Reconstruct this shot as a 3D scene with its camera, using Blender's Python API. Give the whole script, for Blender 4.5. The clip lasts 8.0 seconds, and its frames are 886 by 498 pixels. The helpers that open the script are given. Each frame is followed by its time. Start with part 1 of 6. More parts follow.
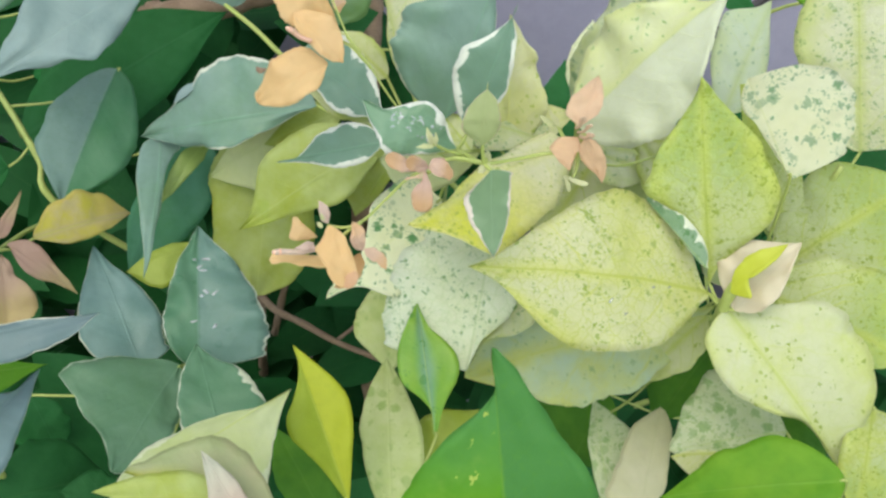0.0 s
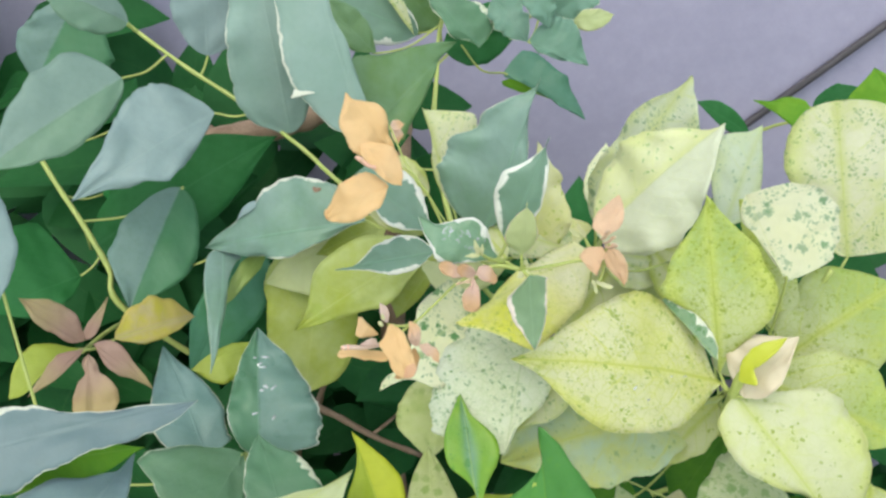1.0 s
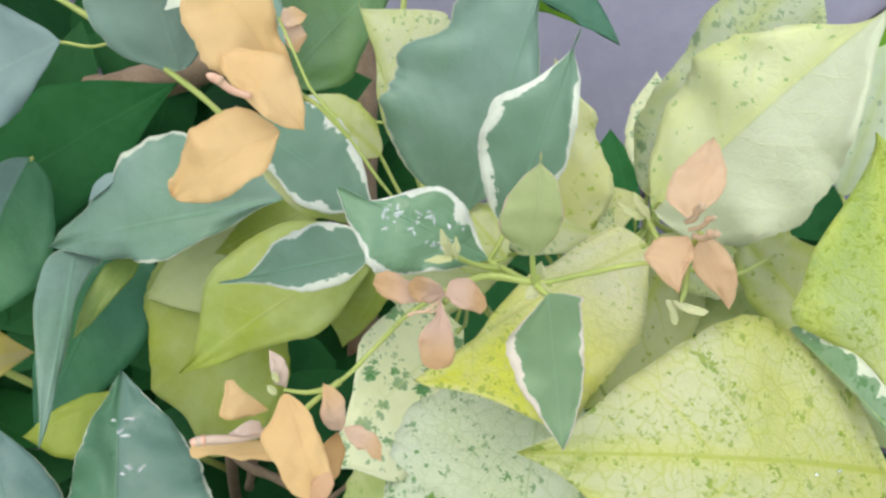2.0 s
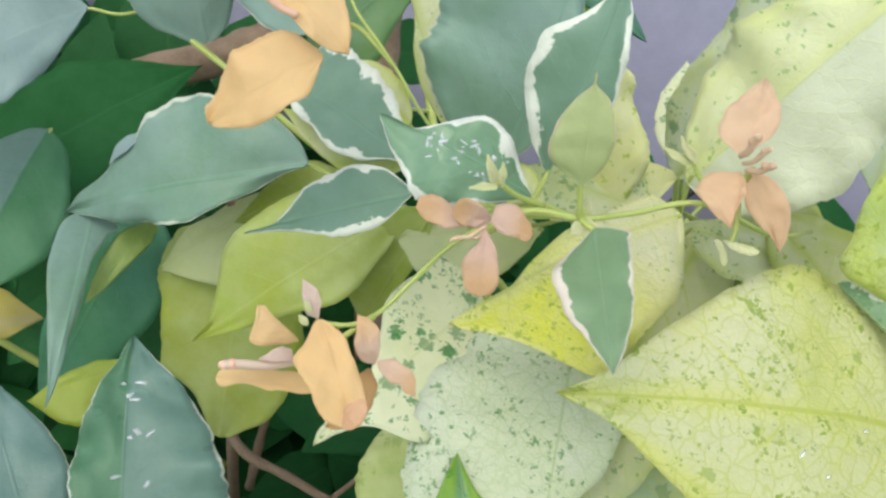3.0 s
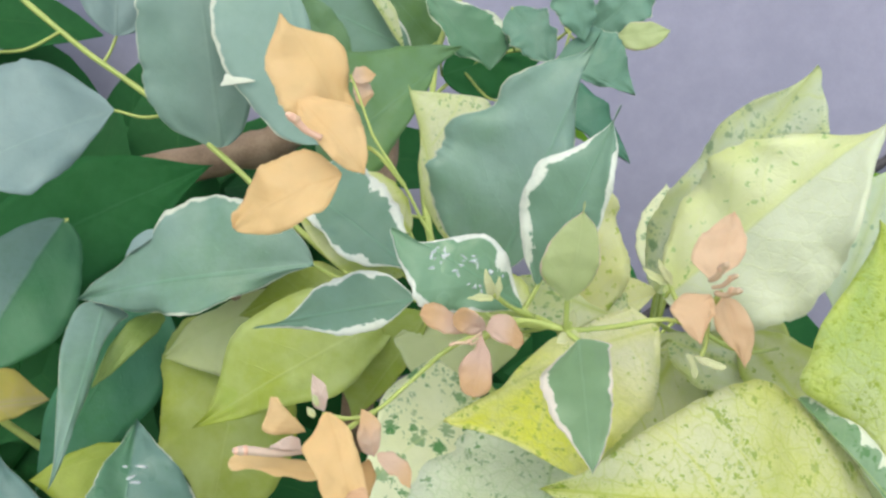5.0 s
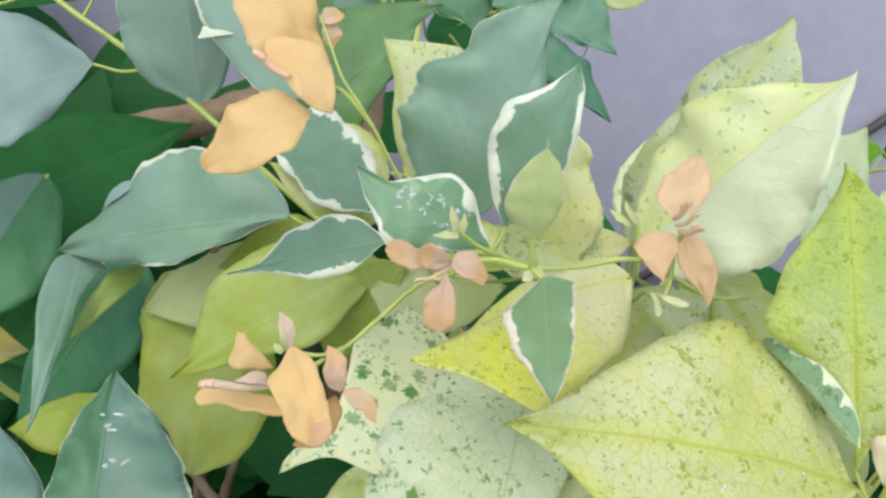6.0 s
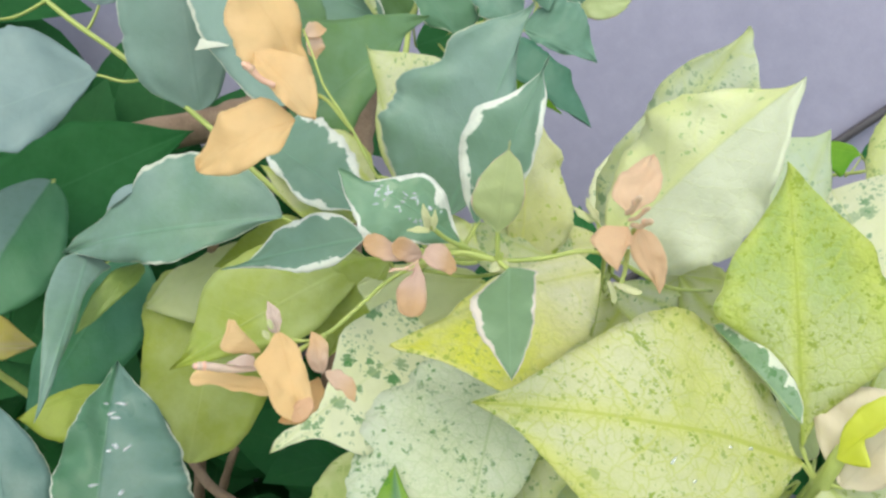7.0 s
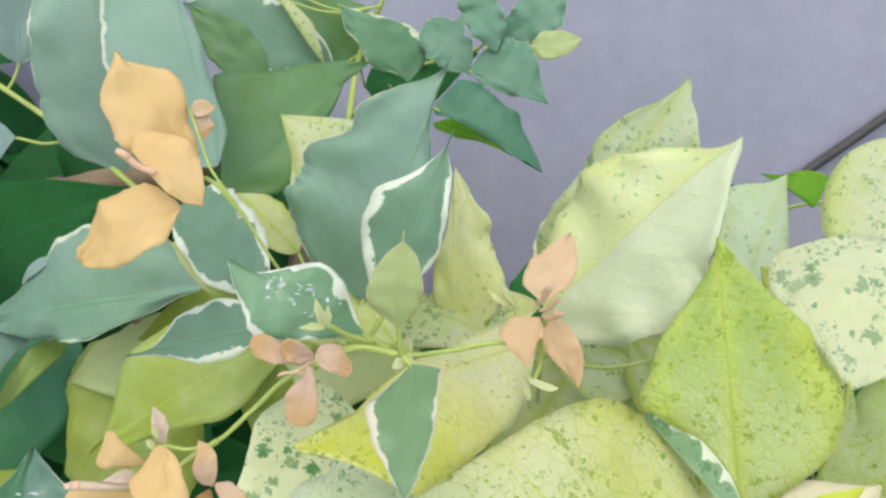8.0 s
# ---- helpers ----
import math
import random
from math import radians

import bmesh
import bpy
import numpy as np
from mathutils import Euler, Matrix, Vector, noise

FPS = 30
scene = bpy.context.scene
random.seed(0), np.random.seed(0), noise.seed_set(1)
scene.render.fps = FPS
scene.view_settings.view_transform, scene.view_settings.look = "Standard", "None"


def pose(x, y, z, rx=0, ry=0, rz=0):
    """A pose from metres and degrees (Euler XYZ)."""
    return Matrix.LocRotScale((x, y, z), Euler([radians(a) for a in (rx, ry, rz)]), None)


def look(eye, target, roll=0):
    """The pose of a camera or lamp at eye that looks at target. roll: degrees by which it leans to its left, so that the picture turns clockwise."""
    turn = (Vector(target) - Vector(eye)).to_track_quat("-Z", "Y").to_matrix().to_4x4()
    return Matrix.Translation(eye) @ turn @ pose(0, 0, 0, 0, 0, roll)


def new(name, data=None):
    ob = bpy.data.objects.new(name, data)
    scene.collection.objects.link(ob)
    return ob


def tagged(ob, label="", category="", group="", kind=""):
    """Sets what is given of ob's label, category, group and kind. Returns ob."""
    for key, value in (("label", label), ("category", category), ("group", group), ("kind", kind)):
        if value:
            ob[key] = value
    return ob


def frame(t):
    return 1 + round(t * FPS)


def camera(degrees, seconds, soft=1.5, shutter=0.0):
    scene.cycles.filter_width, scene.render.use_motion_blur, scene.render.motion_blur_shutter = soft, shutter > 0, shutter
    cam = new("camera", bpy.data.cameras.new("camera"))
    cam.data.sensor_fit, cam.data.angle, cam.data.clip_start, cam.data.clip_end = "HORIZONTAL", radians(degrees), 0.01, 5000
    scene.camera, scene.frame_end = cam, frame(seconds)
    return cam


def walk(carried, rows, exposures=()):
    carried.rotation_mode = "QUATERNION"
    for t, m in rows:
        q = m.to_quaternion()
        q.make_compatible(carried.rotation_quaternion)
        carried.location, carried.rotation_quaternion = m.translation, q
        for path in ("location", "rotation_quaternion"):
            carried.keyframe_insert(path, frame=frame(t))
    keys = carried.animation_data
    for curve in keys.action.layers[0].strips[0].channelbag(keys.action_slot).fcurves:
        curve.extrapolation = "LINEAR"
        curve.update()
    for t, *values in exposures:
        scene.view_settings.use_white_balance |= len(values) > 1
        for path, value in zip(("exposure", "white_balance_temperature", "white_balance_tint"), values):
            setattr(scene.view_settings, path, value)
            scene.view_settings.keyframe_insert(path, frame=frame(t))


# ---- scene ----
cam = camera(50.8, 8.0, soft=2.6, shutter=0.015)
PATH = [
    (0, (0.016, 0.0, 0.903), (-0.054, 1.732, -0.095), -0.9),
    (0.5, (0.0, -0.024, 0.908), (-0.053, 1.715, -0.08), -0.9),
    (0.7, (0.001, -0.038, 0.928), (-0.080, 1.701, -0.060), -2.5),
    (0.8, (0.001, -0.048, 0.936), (-0.092, 1.718, 0.001), -2.8),
    (1, (-0.002, -0.051, 0.927), (-0.069, 1.783, 0.131), -1.2),
    (1.2, (0.0, -0.005, 0.906), (-0.035, 1.811, 0.069), -1.8),
    (2.3, (0.008, 0.132, 0.845), (-0.103, 1.947, 0.012), -2.7),
    (2.5, (0.0, 0.127, 0.839), (-0.125, 1.955, 0.036), -2.1),
    (3, (-0.004, 0.121, 0.827), (-0.078, 1.98, 0.092), -0.5),
    (3.5, (-0.009, 0.113, 0.827), (-0.044, 2.015, 0.21), 1.2),
    (4, (-0.008, 0.099, 0.834), (-0.041, 2.023, 0.288), 2.2),
    (4.2, (-0.009, 0.101, 0.836), (-0.034, 2.027, 0.296), 1.9),
    (5.3, (-0.006, 0.1, 0.837), (-0.05, 2.025, 0.297), 2.4),
    (5.5, (-0.001, 0.1, 0.833), (-0.037, 2.019, 0.271), 2.4),
    (6, (0.0, 0.096, 0.828), (-0.03, 2.009, 0.246), 2.6),
    (6.5, (0.004, 0.085, 0.829), (-0.032, 1.996, 0.241), 2.2),
    (7, (0.009, 0.075, 0.831), (-0.032, 1.992, 0.263), 2.2),
    (7.5, (0.018, 0.075, 0.836), (-0.045, 1.996, 0.282), 1.6),
    (7.8, (0.029, 0.09, 0.843), (-0.021, 2.013, 0.294), 1.1),
    (8, (0.034, 0.101, 0.846), (-0.01, 2.024, 0.301), 0.6),
]
walk(cam, [(t, look(eye, target, roll)) for t, eye, target, roll in PATH], exposures=[(0, 0.61, 6550, -1), (1, 0.72, 6500, 1), (2.3, 0.6, 6600, -1), (4, 0.68, 6350, 4), (5.5, 0.67, 6620, -1.5), (7, 0.7, 6620, -1.5), (8, 0.64, 6700, -4)])

# ---- light: open shade under a bright overcast sky ----
world = bpy.data.worlds.new("sky")
scene.world = world
world.use_nodes = True
wn = world.node_tree
sky = wn.nodes.new("ShaderNodeTexSky")
sky.sky_type, sky.sun_disc = "NISHITA", False
sky.sun_elevation, sky.sun_rotation = radians(58), radians(200)
sky.dust_density = 3.0
wn.links.new(sky.outputs[0], wn.nodes["Background"].inputs[0])
wn.nodes["Background"].inputs[1].default_value = 0.15
sun = new("sun", bpy.data.lights.new("sun", "SUN"))
sun.data.energy, sun.data.angle, sun.data.color = 0.95, radians(100), (1.0, 0.98, 0.94)
sun.matrix_world = look((0, 0, 0), (-0.3, 0.82, -0.5))


# ---- materials ----
def nodes_of(name):
    m = bpy.data.materials.new(name)
    m.use_nodes = True
    nt = m.node_tree
    return m, nt, nt.nodes["Principled BSDF"]


def rgba(c):
    return (c[0], c[1], c[2], 1.0)


class Net:
    """Short spelling for node graphs."""

    def __init__(self, nt):
        self.nt = nt

    def put(self, kind, *ins, **props):
        n = self.nt.nodes.new(kind)
        for k, v in props.items():
            setattr(n, k, v)
        for i, v in enumerate(ins):
            self.join(v, n.inputs[i])
        return n

    def join(self, v, socket):
        if v is None:
            return
        if isinstance(v, bpy.types.NodeSocket):
            self.nt.links.new(v, socket)
        elif isinstance(v, tuple) and len(v) == 3 and socket.type == "RGBA":
            socket.default_value = rgba(v)
        else:
            socket.default_value = v

    def math(self, op, a, b=None, c=None):
        return self.put("ShaderNodeMath", a, b, c, operation=op).outputs[0]

    def step(self, v, lo, hi):
        n = self.put("ShaderNodeMapRange", v, lo, hi, 0.0, 1.0, interpolation_type="SMOOTHSTEP")
        return n.outputs[0]

    def mix(self, fac, a, b):
        n = self.put("ShaderNodeMix", data_type="RGBA")
        self.join(fac, n.inputs[0])
        self.join(a, n.inputs[6])
        self.join(b, n.inputs[7])
        return n.outputs[2]

    def noise(self, vec, scale, detail=3.0, rough=0.55):
        return self.put("ShaderNodeTexNoise", vec, None, scale, detail, rough).outputs[0]


def leaf_material(name, main, other, vein, margin=None, width=0.0, speck=None, speck_amount=0.0, spot_amount=0.0, blot=0.15, halo=None,
                  half=None, rib_zone=None, tip_color=None, rough=0.42, through_light=0.25, wet=0.0, vein_strength=0.5, gloss=0.5, net_strength=0.1, side_strength=0.3, quilt=0.06, pairs=6.5, one_side=0.0, even=0.16):
    """A leaf blade. UVMap: x along the midrib, y across from edge to edge. Plan: the same in lengths of the leaf, midrib at 0.5."""
    m, nt, bs = nodes_of(name)
    g = Net(nt)
    sep = g.put("ShaderNodeSeparateXYZ", g.put("ShaderNodeUVMap", uv_map="UVMap").outputs[0])
    u = sep.outputs[0]
    v = g.math("MULTIPLY_ADD", sep.outputs[1], 2.0, -1.0)
    av = g.math("ABSOLUTE", v)
    flat = g.put("ShaderNodeSeparateXYZ", g.put("ShaderNodeUVMap", uv_map="Plan").outputs[0])
    y = g.math("SUBTRACT", flat.outputs[1], 0.5)
    a = g.math("ABSOLUTE", y)
    rnd = g.put("ShaderNodeObjectInfo").outputs["Random"]
    geo = g.put("ShaderNodeTexCoord").outputs["Object"]
    shift = g.math("MULTIPLY", rnd, 37.0)
    offs = g.put("ShaderNodeCombineXYZ", shift, shift, shift).outputs[0]
    pos = g.put("ShaderNodeVectorMath", geo, offs, operation="ADD").outputs[0]
    broad = g.noise(pos, 34.0, 3.0)
    fine = g.noise(pos, 260.0, 4.0)
    blotch = g.noise(pos, 115.0, 3.0, 0.6)
    # main tone, cloudy between two hues
    col = g.mix(g.step(g.math("ADD", g.math("MULTIPLY", broad, 0.7), g.math("MULTIPLY", blotch, 0.3)), 0.3, 0.7), main, other)
    if tip_color is not None:
        col = g.mix(g.step(g.math("ADD", u, g.math("MULTIPLY", broad, 0.5)), 0.5, 1.05), col, tip_color)
    if rib_zone is not None:
        near = g.math("SUBTRACT", 1.0, g.step(g.math("ADD", av, g.math("MULTIPLY", broad, 0.5)), 0.2, 0.75))
        col = g.mix(g.math("MULTIPLY", near, 0.75), col, rib_zone)
    # side veins leave the midrib at a slant and curve towards the tip, alternating from side to side
    lean = g.math("ADD", g.math("MULTIPLY", a, 0.62), g.math("MULTIPLY", g.math("MULTIPLY", a, a), 1.3))
    sweep = g.math("MULTIPLY", g.math("SUBTRACT", u, lean), pairs)
    sweep = g.math("ADD", sweep, g.math("MULTIPLY", g.math("SIGN", y), 0.21))
    sweep = g.math("ADD", sweep, g.math("MULTIPLY", g.math("SUBTRACT", g.noise(pos, 90.0, 3.0), 0.5), 0.55))
    saw = g.math("ABSOLUTE", g.math("SUBTRACT", g.math("FRACT", sweep), 0.5))
    thin = g.math("MULTIPLY_ADD", av, -0.02, 0.029)
    side = g.math("SUBTRACT", 1.0, g.step(g.math("DIVIDE", saw, thin), 0.3, 1.0))
    side = g.math("MULTIPLY", side, g.math("SUBTRACT", 1.0, g.step(av, 0.62, 0.97)))
    wob = g.put("ShaderNodeVectorMath", g.put("ShaderNodeTexNoise", pos, None, 300.0, 2.0).outputs["Color"], (0.003, 0.003, 0.003), pos, operation="MULTIPLY_ADD").outputs[0]
    net = g.put("ShaderNodeTexVoronoi", wob, None, 210.0, feature="DISTANCE_TO_EDGE").outputs["Distance"]
    netv = g.math("SUBTRACT", 1.0, g.step(net, 0.0, 0.075))
    netf = g.put("ShaderNodeTexVoronoi", wob, None, 620.0, feature="DISTANCE_TO_EDGE").outputs["Distance"]
    netv = g.math("MAXIMUM", netv, g.math("MULTIPLY", g.math("SUBTRACT", 1.0, g.step(netf, 0.0, 0.12)), 0.4))
    ribw = g.math("MULTIPLY_ADD", u, -0.0085, 0.0125)
    rib = g.math("SUBTRACT", 1.0, g.step(g.math("DIVIDE", a, ribw), 0.35, 1.0))
    veins = g.math("MAXIMUM", rib, g.math("MAXIMUM", g.math("MULTIPLY", side, side_strength), g.math("MULTIPLY", netv, net_strength)))
    if halo is not None:
        # yellow bleeds out from the rib and the side veins, unevenly, and lies in clouds
        soft_rib = g.math("MULTIPLY", g.math("SUBTRACT", 1.0, g.step(g.math("ADD", a, g.math("MULTIPLY", blotch, 0.05)), 0.025, 0.085)), 0.8)
        soft_side = g.math("MULTIPLY", g.math("SUBTRACT", 1.0, g.step(saw, 0.008, 0.1)), 0.7)
        zone_h = g.math("MAXIMUM", soft_rib, g.math("MULTIPLY", soft_side, g.step(g.noise(pos, 45.0, 3.0), 0.36, 0.66)))
        cloud = g.step(g.noise(pos, 30.0, 5.0, 0.65), 0.5, 0.66)
        edge_h = g.math("MULTIPLY", g.step(g.math("ADD", av, g.math("MULTIPLY", broad, 0.7)), 0.85, 1.3), g.step(g.noise(pos, 26.0, 4.0, 0.65), 0.43, 0.6))
        col = g.mix(g.math("MULTIPLY", g.math("MAXIMUM", g.math("MAXIMUM", zone_h, edge_h), g.math("MULTIPLY", cloud, 0.75)), 0.85), col, halo)
    if speck is not None:
        # flecks in clumps: ragged cells, few of them filled
        warp = g.put("ShaderNodeTexNoise", pos, None, 800.0, 3.0)
        push = g.put("ShaderNodeVectorMath", warp.outputs["Color"], (-0.5, -0.5, -0.5), operation="ADD").outputs[0]
        clump = g.noise(pos, 75.0, 3.0, 0.6)
        for size, amount, bend_by in ((480.0, speck_amount, 0.0042), (170.0, spot_amount, 0.005)):
            if amount <= 0:
                continue
            where = g.put("ShaderNodeVectorMath", push, (bend_by, bend_by, bend_by), pos, operation="MULTIPLY_ADD").outputs[0]
            vor = g.put("ShaderNodeTexVoronoi", where, None, size, feature="F1")
            pick = g.put("ShaderNodeSeparateColor", vor.outputs["Color"])
            live = g.math("LESS_THAN", pick.outputs[0], g.math("MULTIPLY", g.step(clump, 0.4, 0.68) if size > 200 else g.step(clump, 0.25, 0.5), amount))
            radius = g.math("MULTIPLY_ADD", pick.outputs[1], 0.32, 0.16)
            inside = g.math("SUBTRACT", 1.0, g.step(g.math("SUBTRACT", vor.outputs["Distance"], radius), -0.05, 0.05))
            fill = g.math("MULTIPLY", g.math("MULTIPLY", inside, live), g.math("MULTIPLY_ADD", pick.outputs[2], 0.45, 0.5))
            col = g.mix(fill, col, speck)
        stain = g.step(g.noise(pos, 62.0, 4.0), 0.58, 0.72)
        col = g.mix(g.math("MULTIPLY", stain, blot), col, speck)
    # colours one half apart; sheen and sage leaves get their sky sheen here
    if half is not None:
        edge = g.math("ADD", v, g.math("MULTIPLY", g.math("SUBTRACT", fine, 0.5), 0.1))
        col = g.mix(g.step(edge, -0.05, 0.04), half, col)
    col = g.mix(g.math("MULTIPLY", veins, vein_strength), col, vein)
    if margin is not None:
        # a pale edge whose breadth swells and dies along the rim, with teeth running inwards
        rim = g.put("ShaderNodeCombineXYZ", g.math("MULTIPLY_ADD", u, 5.0, shift), g.math("MULTIPLY", g.math("SIGN", v), 7.0), rnd).outputs[0]
        tooth = g.put("ShaderNodeCombineXYZ", g.math("MULTIPLY_ADD", u, 21.0, shift), g.math("MULTIPLY", v, 5.0), rnd).outputs[0]
        swell = g.step(g.noise(rim, 1.0, 2.0), 0.36, 0.66)
        band = g.math("MULTIPLY", g.math("MULTIPLY_ADD", swell, 1.5, even), width)
        band = g.math("ADD", band, g.math("MULTIPLY", g.math("SUBTRACT", g.noise(tooth, 1.0, 4.0, 0.7), 0.5), g.math("MULTIPLY_ADD", swell, width * 3.2, 0.045)))
        if one_side != 0:
            # broader on one half of the blade, narrow on the other
            band = g.math("MULTIPLY", band, g.math("MULTIPLY_ADD", g.math("SIGN", v), -one_side, 1.0))
        reach = g.math("SUBTRACT", g.math("ADD", band, av), 1.0)
        col = g.mix(g.step(reach, -0.012, 0.018), col, margin)
    col = g.mix(g.math("MULTIPLY", g.step(fine, 0.42, 0.75), 0.12), col, (main[0] * 0.6, main[1] * 0.62, main[2] * 0.55))
    col = g.mix(g.math("MULTIPLY", g.step(g.noise(pos, 520.0, 3.0), 0.52, 0.72), 0.12), col, (other[0] * 1.15, other[1] * 1.12, other[2] * 1.2))
    g.join(col, bs.inputs["Base Color"])
    rg = g.math("MULTIPLY_ADD", broad, 0.25, rough - 0.12)
    if wet > 0:
        drops = g.put("ShaderNodeTexVoronoi", pos, None, 160.0, feature="SMOOTH_F1").outputs["Distance"]
        zone = g.math("MULTIPLY", g.step(broad, 0.47, 0.56), g.math("SUBTRACT", 1.0, g.step(drops, 0.2, 0.42)))
        rg = g.math("MULTIPLY_ADD", zone, -0.4 * wet, rg)
    g.join(rg, bs.inputs["Roughness"])
    bs.inputs["Specular IOR Level"].default_value = gloss
    # quilted between the veins
    pillow = g.math("ADD", g.math("MULTIPLY", g.step(saw, 0.0, 0.3), 0.45 * side_strength), g.math("ADD", g.math("MULTIPLY", g.step(net, 0.0, 0.3), quilt), g.math("MULTIPLY", g.step(netf, 0.0, 0.35), quilt * 0.7)))
    h = g.math("ADD", g.math("MULTIPLY", veins, -0.5), g.math("ADD", g.math("MULTIPLY", fine, 0.3), g.math("MULTIPLY_ADD", blotch, 0.45, pillow)))
    if wet > 0:
        h = g.math("ADD", h, g.math("MULTIPLY", zone, 0.5 * wet))
    bump = g.put("ShaderNodeBump")
    bump.inputs["Strength"].default_value, bump.inputs["Distance"].default_value = 0.45, 0.0008
    nt.links.new(h, bump.inputs["Height"])
    nt.links.new(bump.outputs[0], bs.inputs["Normal"])
    tl = g.put("ShaderNodeBsdfTranslucent", col)
    mixs = g.put("ShaderNodeMixShader", through_light, bs.outputs[0], tl.outputs[0])
    nt.links.new(mixs.outputs[0], nt.nodes["Material Output"].inputs[0])
    return m


CREAM, PINKISH = (0.66, 0.68, 0.5), (0.66, 0.5, 0.4)
GREEN, BLUEGREEN = (0.182, 0.312, 0.205), (0.24, 0.36, 0.3)
GREEN_RIB, FLECK = (0.21, 0.41, 0.26), (0.36, 0.47, 0.04)


def style(key, label, *a, **k):
    STYLES[key] = (leaf_material("leaf_" + key, *a, **k), label)


STYLES = {}
style("green", "blue-green leaf with a hair-thin cream edge", GREEN, BLUEGREEN, GREEN_RIB, CREAM, 0.02, vein_strength=0.3, rough=0.4)
style("grey", "plain grey-green leaf with a satin face", (0.235, 0.33, 0.31), (0.285, 0.385, 0.37), (0.31, 0.42, 0.38), vein_strength=0.3, rough=0.5, gloss=0.5)
style("sage", "grey-green leaf, one half greener, the other with sheen in its colour", (0.15, 0.275, 0.17), (0.19, 0.31, 0.21), (0.25, 0.37, 0.28), half=(0.21, 0.315, 0.26), vein_strength=0.3, rough=0.5)
style("margin_pale", "pale blue-green leaf with a narrow ragged cream margin", (0.235, 0.36, 0.29), (0.29, 0.41, 0.35), (0.3, 0.43, 0.35), (0.72, 0.75, 0.62), 0.03, vein_strength=0.3, rough=0.5)
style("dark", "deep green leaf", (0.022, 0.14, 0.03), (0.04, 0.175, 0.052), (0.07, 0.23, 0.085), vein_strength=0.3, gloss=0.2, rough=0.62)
style("jade", "deep green leaf clouded with blue-green", (0.04, 0.18, 0.06), (0.085, 0.245, 0.14), (0.1, 0.27, 0.14), vein_strength=0.3, gloss=0.3, rough=0.5)
style("sheen", "green leaf, one half with a bluish sheen in its colour", (0.055, 0.2, 0.075), (0.085, 0.235, 0.11), (0.13, 0.28, 0.17), half=(0.17, 0.28, 0.235), vein_strength=0.3, rough=0.5)
style("forest", "saturated mid green leaf", (0.015, 0.17, 0.03), (0.03, 0.22, 0.05), (0.06, 0.26, 0.07), vein_strength=0.3, gloss=0.2, rough=0.62)
# darkened green: holds the shade of the gaps behind the shoots
style("deep", "inner leaf, deep shade put into its green", (0.016, 0.095, 0.022), (0.026, 0.125, 0.032), (0.05, 0.16, 0.04), vein_strength=0.3, gloss=0.2, rough=0.62)
style("margin", "green leaf with a ragged white margin", GREEN, (0.2, 0.325, 0.24), GREEN_RIB, (0.78, 0.8, 0.7), 0.18, vein_strength=0.3, even=0.4)
style("hunter", "plain olive-green leaf", (0.13, 0.245, 0.065), (0.165, 0.29, 0.14), (0.2, 0.34, 0.19), vein_strength=0.25, gloss=0.4)
style("margin_thin", "blue-green leaf with a narrow cream margin", GREEN, BLUEGREEN, GREEN_RIB, (0.7, 0.73, 0.6), 0.05, vein_strength=0.3)
style("margin_pink", "small green leaf with a pinkish cream margin", (0.195, 0.31, 0.155), (0.225, 0.345, 0.185), (0.28, 0.42, 0.25), (0.76, 0.68, 0.58), 0.075, vein_strength=0.35, side_strength=0.12, net_strength=0.05, even=1.1, one_side=0.3)
style("margin_wet", "white-margined green leaf wet with drops", (0.155, 0.295, 0.145), (0.205, 0.345, 0.215), GREEN_RIB, (0.78, 0.79, 0.71), 0.16, vein_strength=0.3, wet=1.0, one_side=0.55, even=0.5)
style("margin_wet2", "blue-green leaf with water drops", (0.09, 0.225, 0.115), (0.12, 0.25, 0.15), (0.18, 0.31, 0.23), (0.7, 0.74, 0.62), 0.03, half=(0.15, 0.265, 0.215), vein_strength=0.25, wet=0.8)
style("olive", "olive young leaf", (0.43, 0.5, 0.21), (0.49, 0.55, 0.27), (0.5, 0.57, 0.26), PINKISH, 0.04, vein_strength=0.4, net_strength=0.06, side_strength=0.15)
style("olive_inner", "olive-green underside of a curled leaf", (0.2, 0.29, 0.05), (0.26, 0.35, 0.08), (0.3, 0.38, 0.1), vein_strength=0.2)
style("olive_yellow", "olive-yellow leaf", (0.42, 0.49, 0.055), (0.52, 0.6, 0.22), (0.6, 0.67, 0.26), None, 0, (0.38, 0.52, 0.05), 0.0, 0.0, 0.3, vein_strength=0.3, through_light=0.4, side_strength=0.6)
style("yellow", "leaf shading from cream to vivid yellow at the tip, flecked with green", (0.8, 0.78, 0.52), (0.82, 0.8, 0.58), (0.6, 0.63, 0.18), None, 0, FLECK, 0.9, 0.0, 0.05, tip_color=(0.8, 0.8, 0.08), halo=(0.8, 0.79, 0.36), through_light=0.3, side_strength=0.75, net_strength=0.7, quilt=0.28)
style("straw", "straw-yellow leaf flecked with green", (0.62, 0.63, 0.24), (0.68, 0.68, 0.4), (0.7, 0.7, 0.2), None, 0, FLECK, 0.5, 0.05, 0.1, through_light=0.25, side_strength=0.75, net_strength=0.4)
style("yellow_speck", "large yellow leaf with green flecks", (0.72, 0.77, 0.4), (0.76, 0.8, 0.54), (0.54, 0.63, 0.1), None, 0, FLECK, 1.4, 0.08, 0.14, tip_color=(0.5, 0.63, 0.2), halo=(0.7, 0.76, 0.18), vein_strength=0.6, net_strength=0.8, through_light=0.5, side_strength=0.75, quilt=0.28)
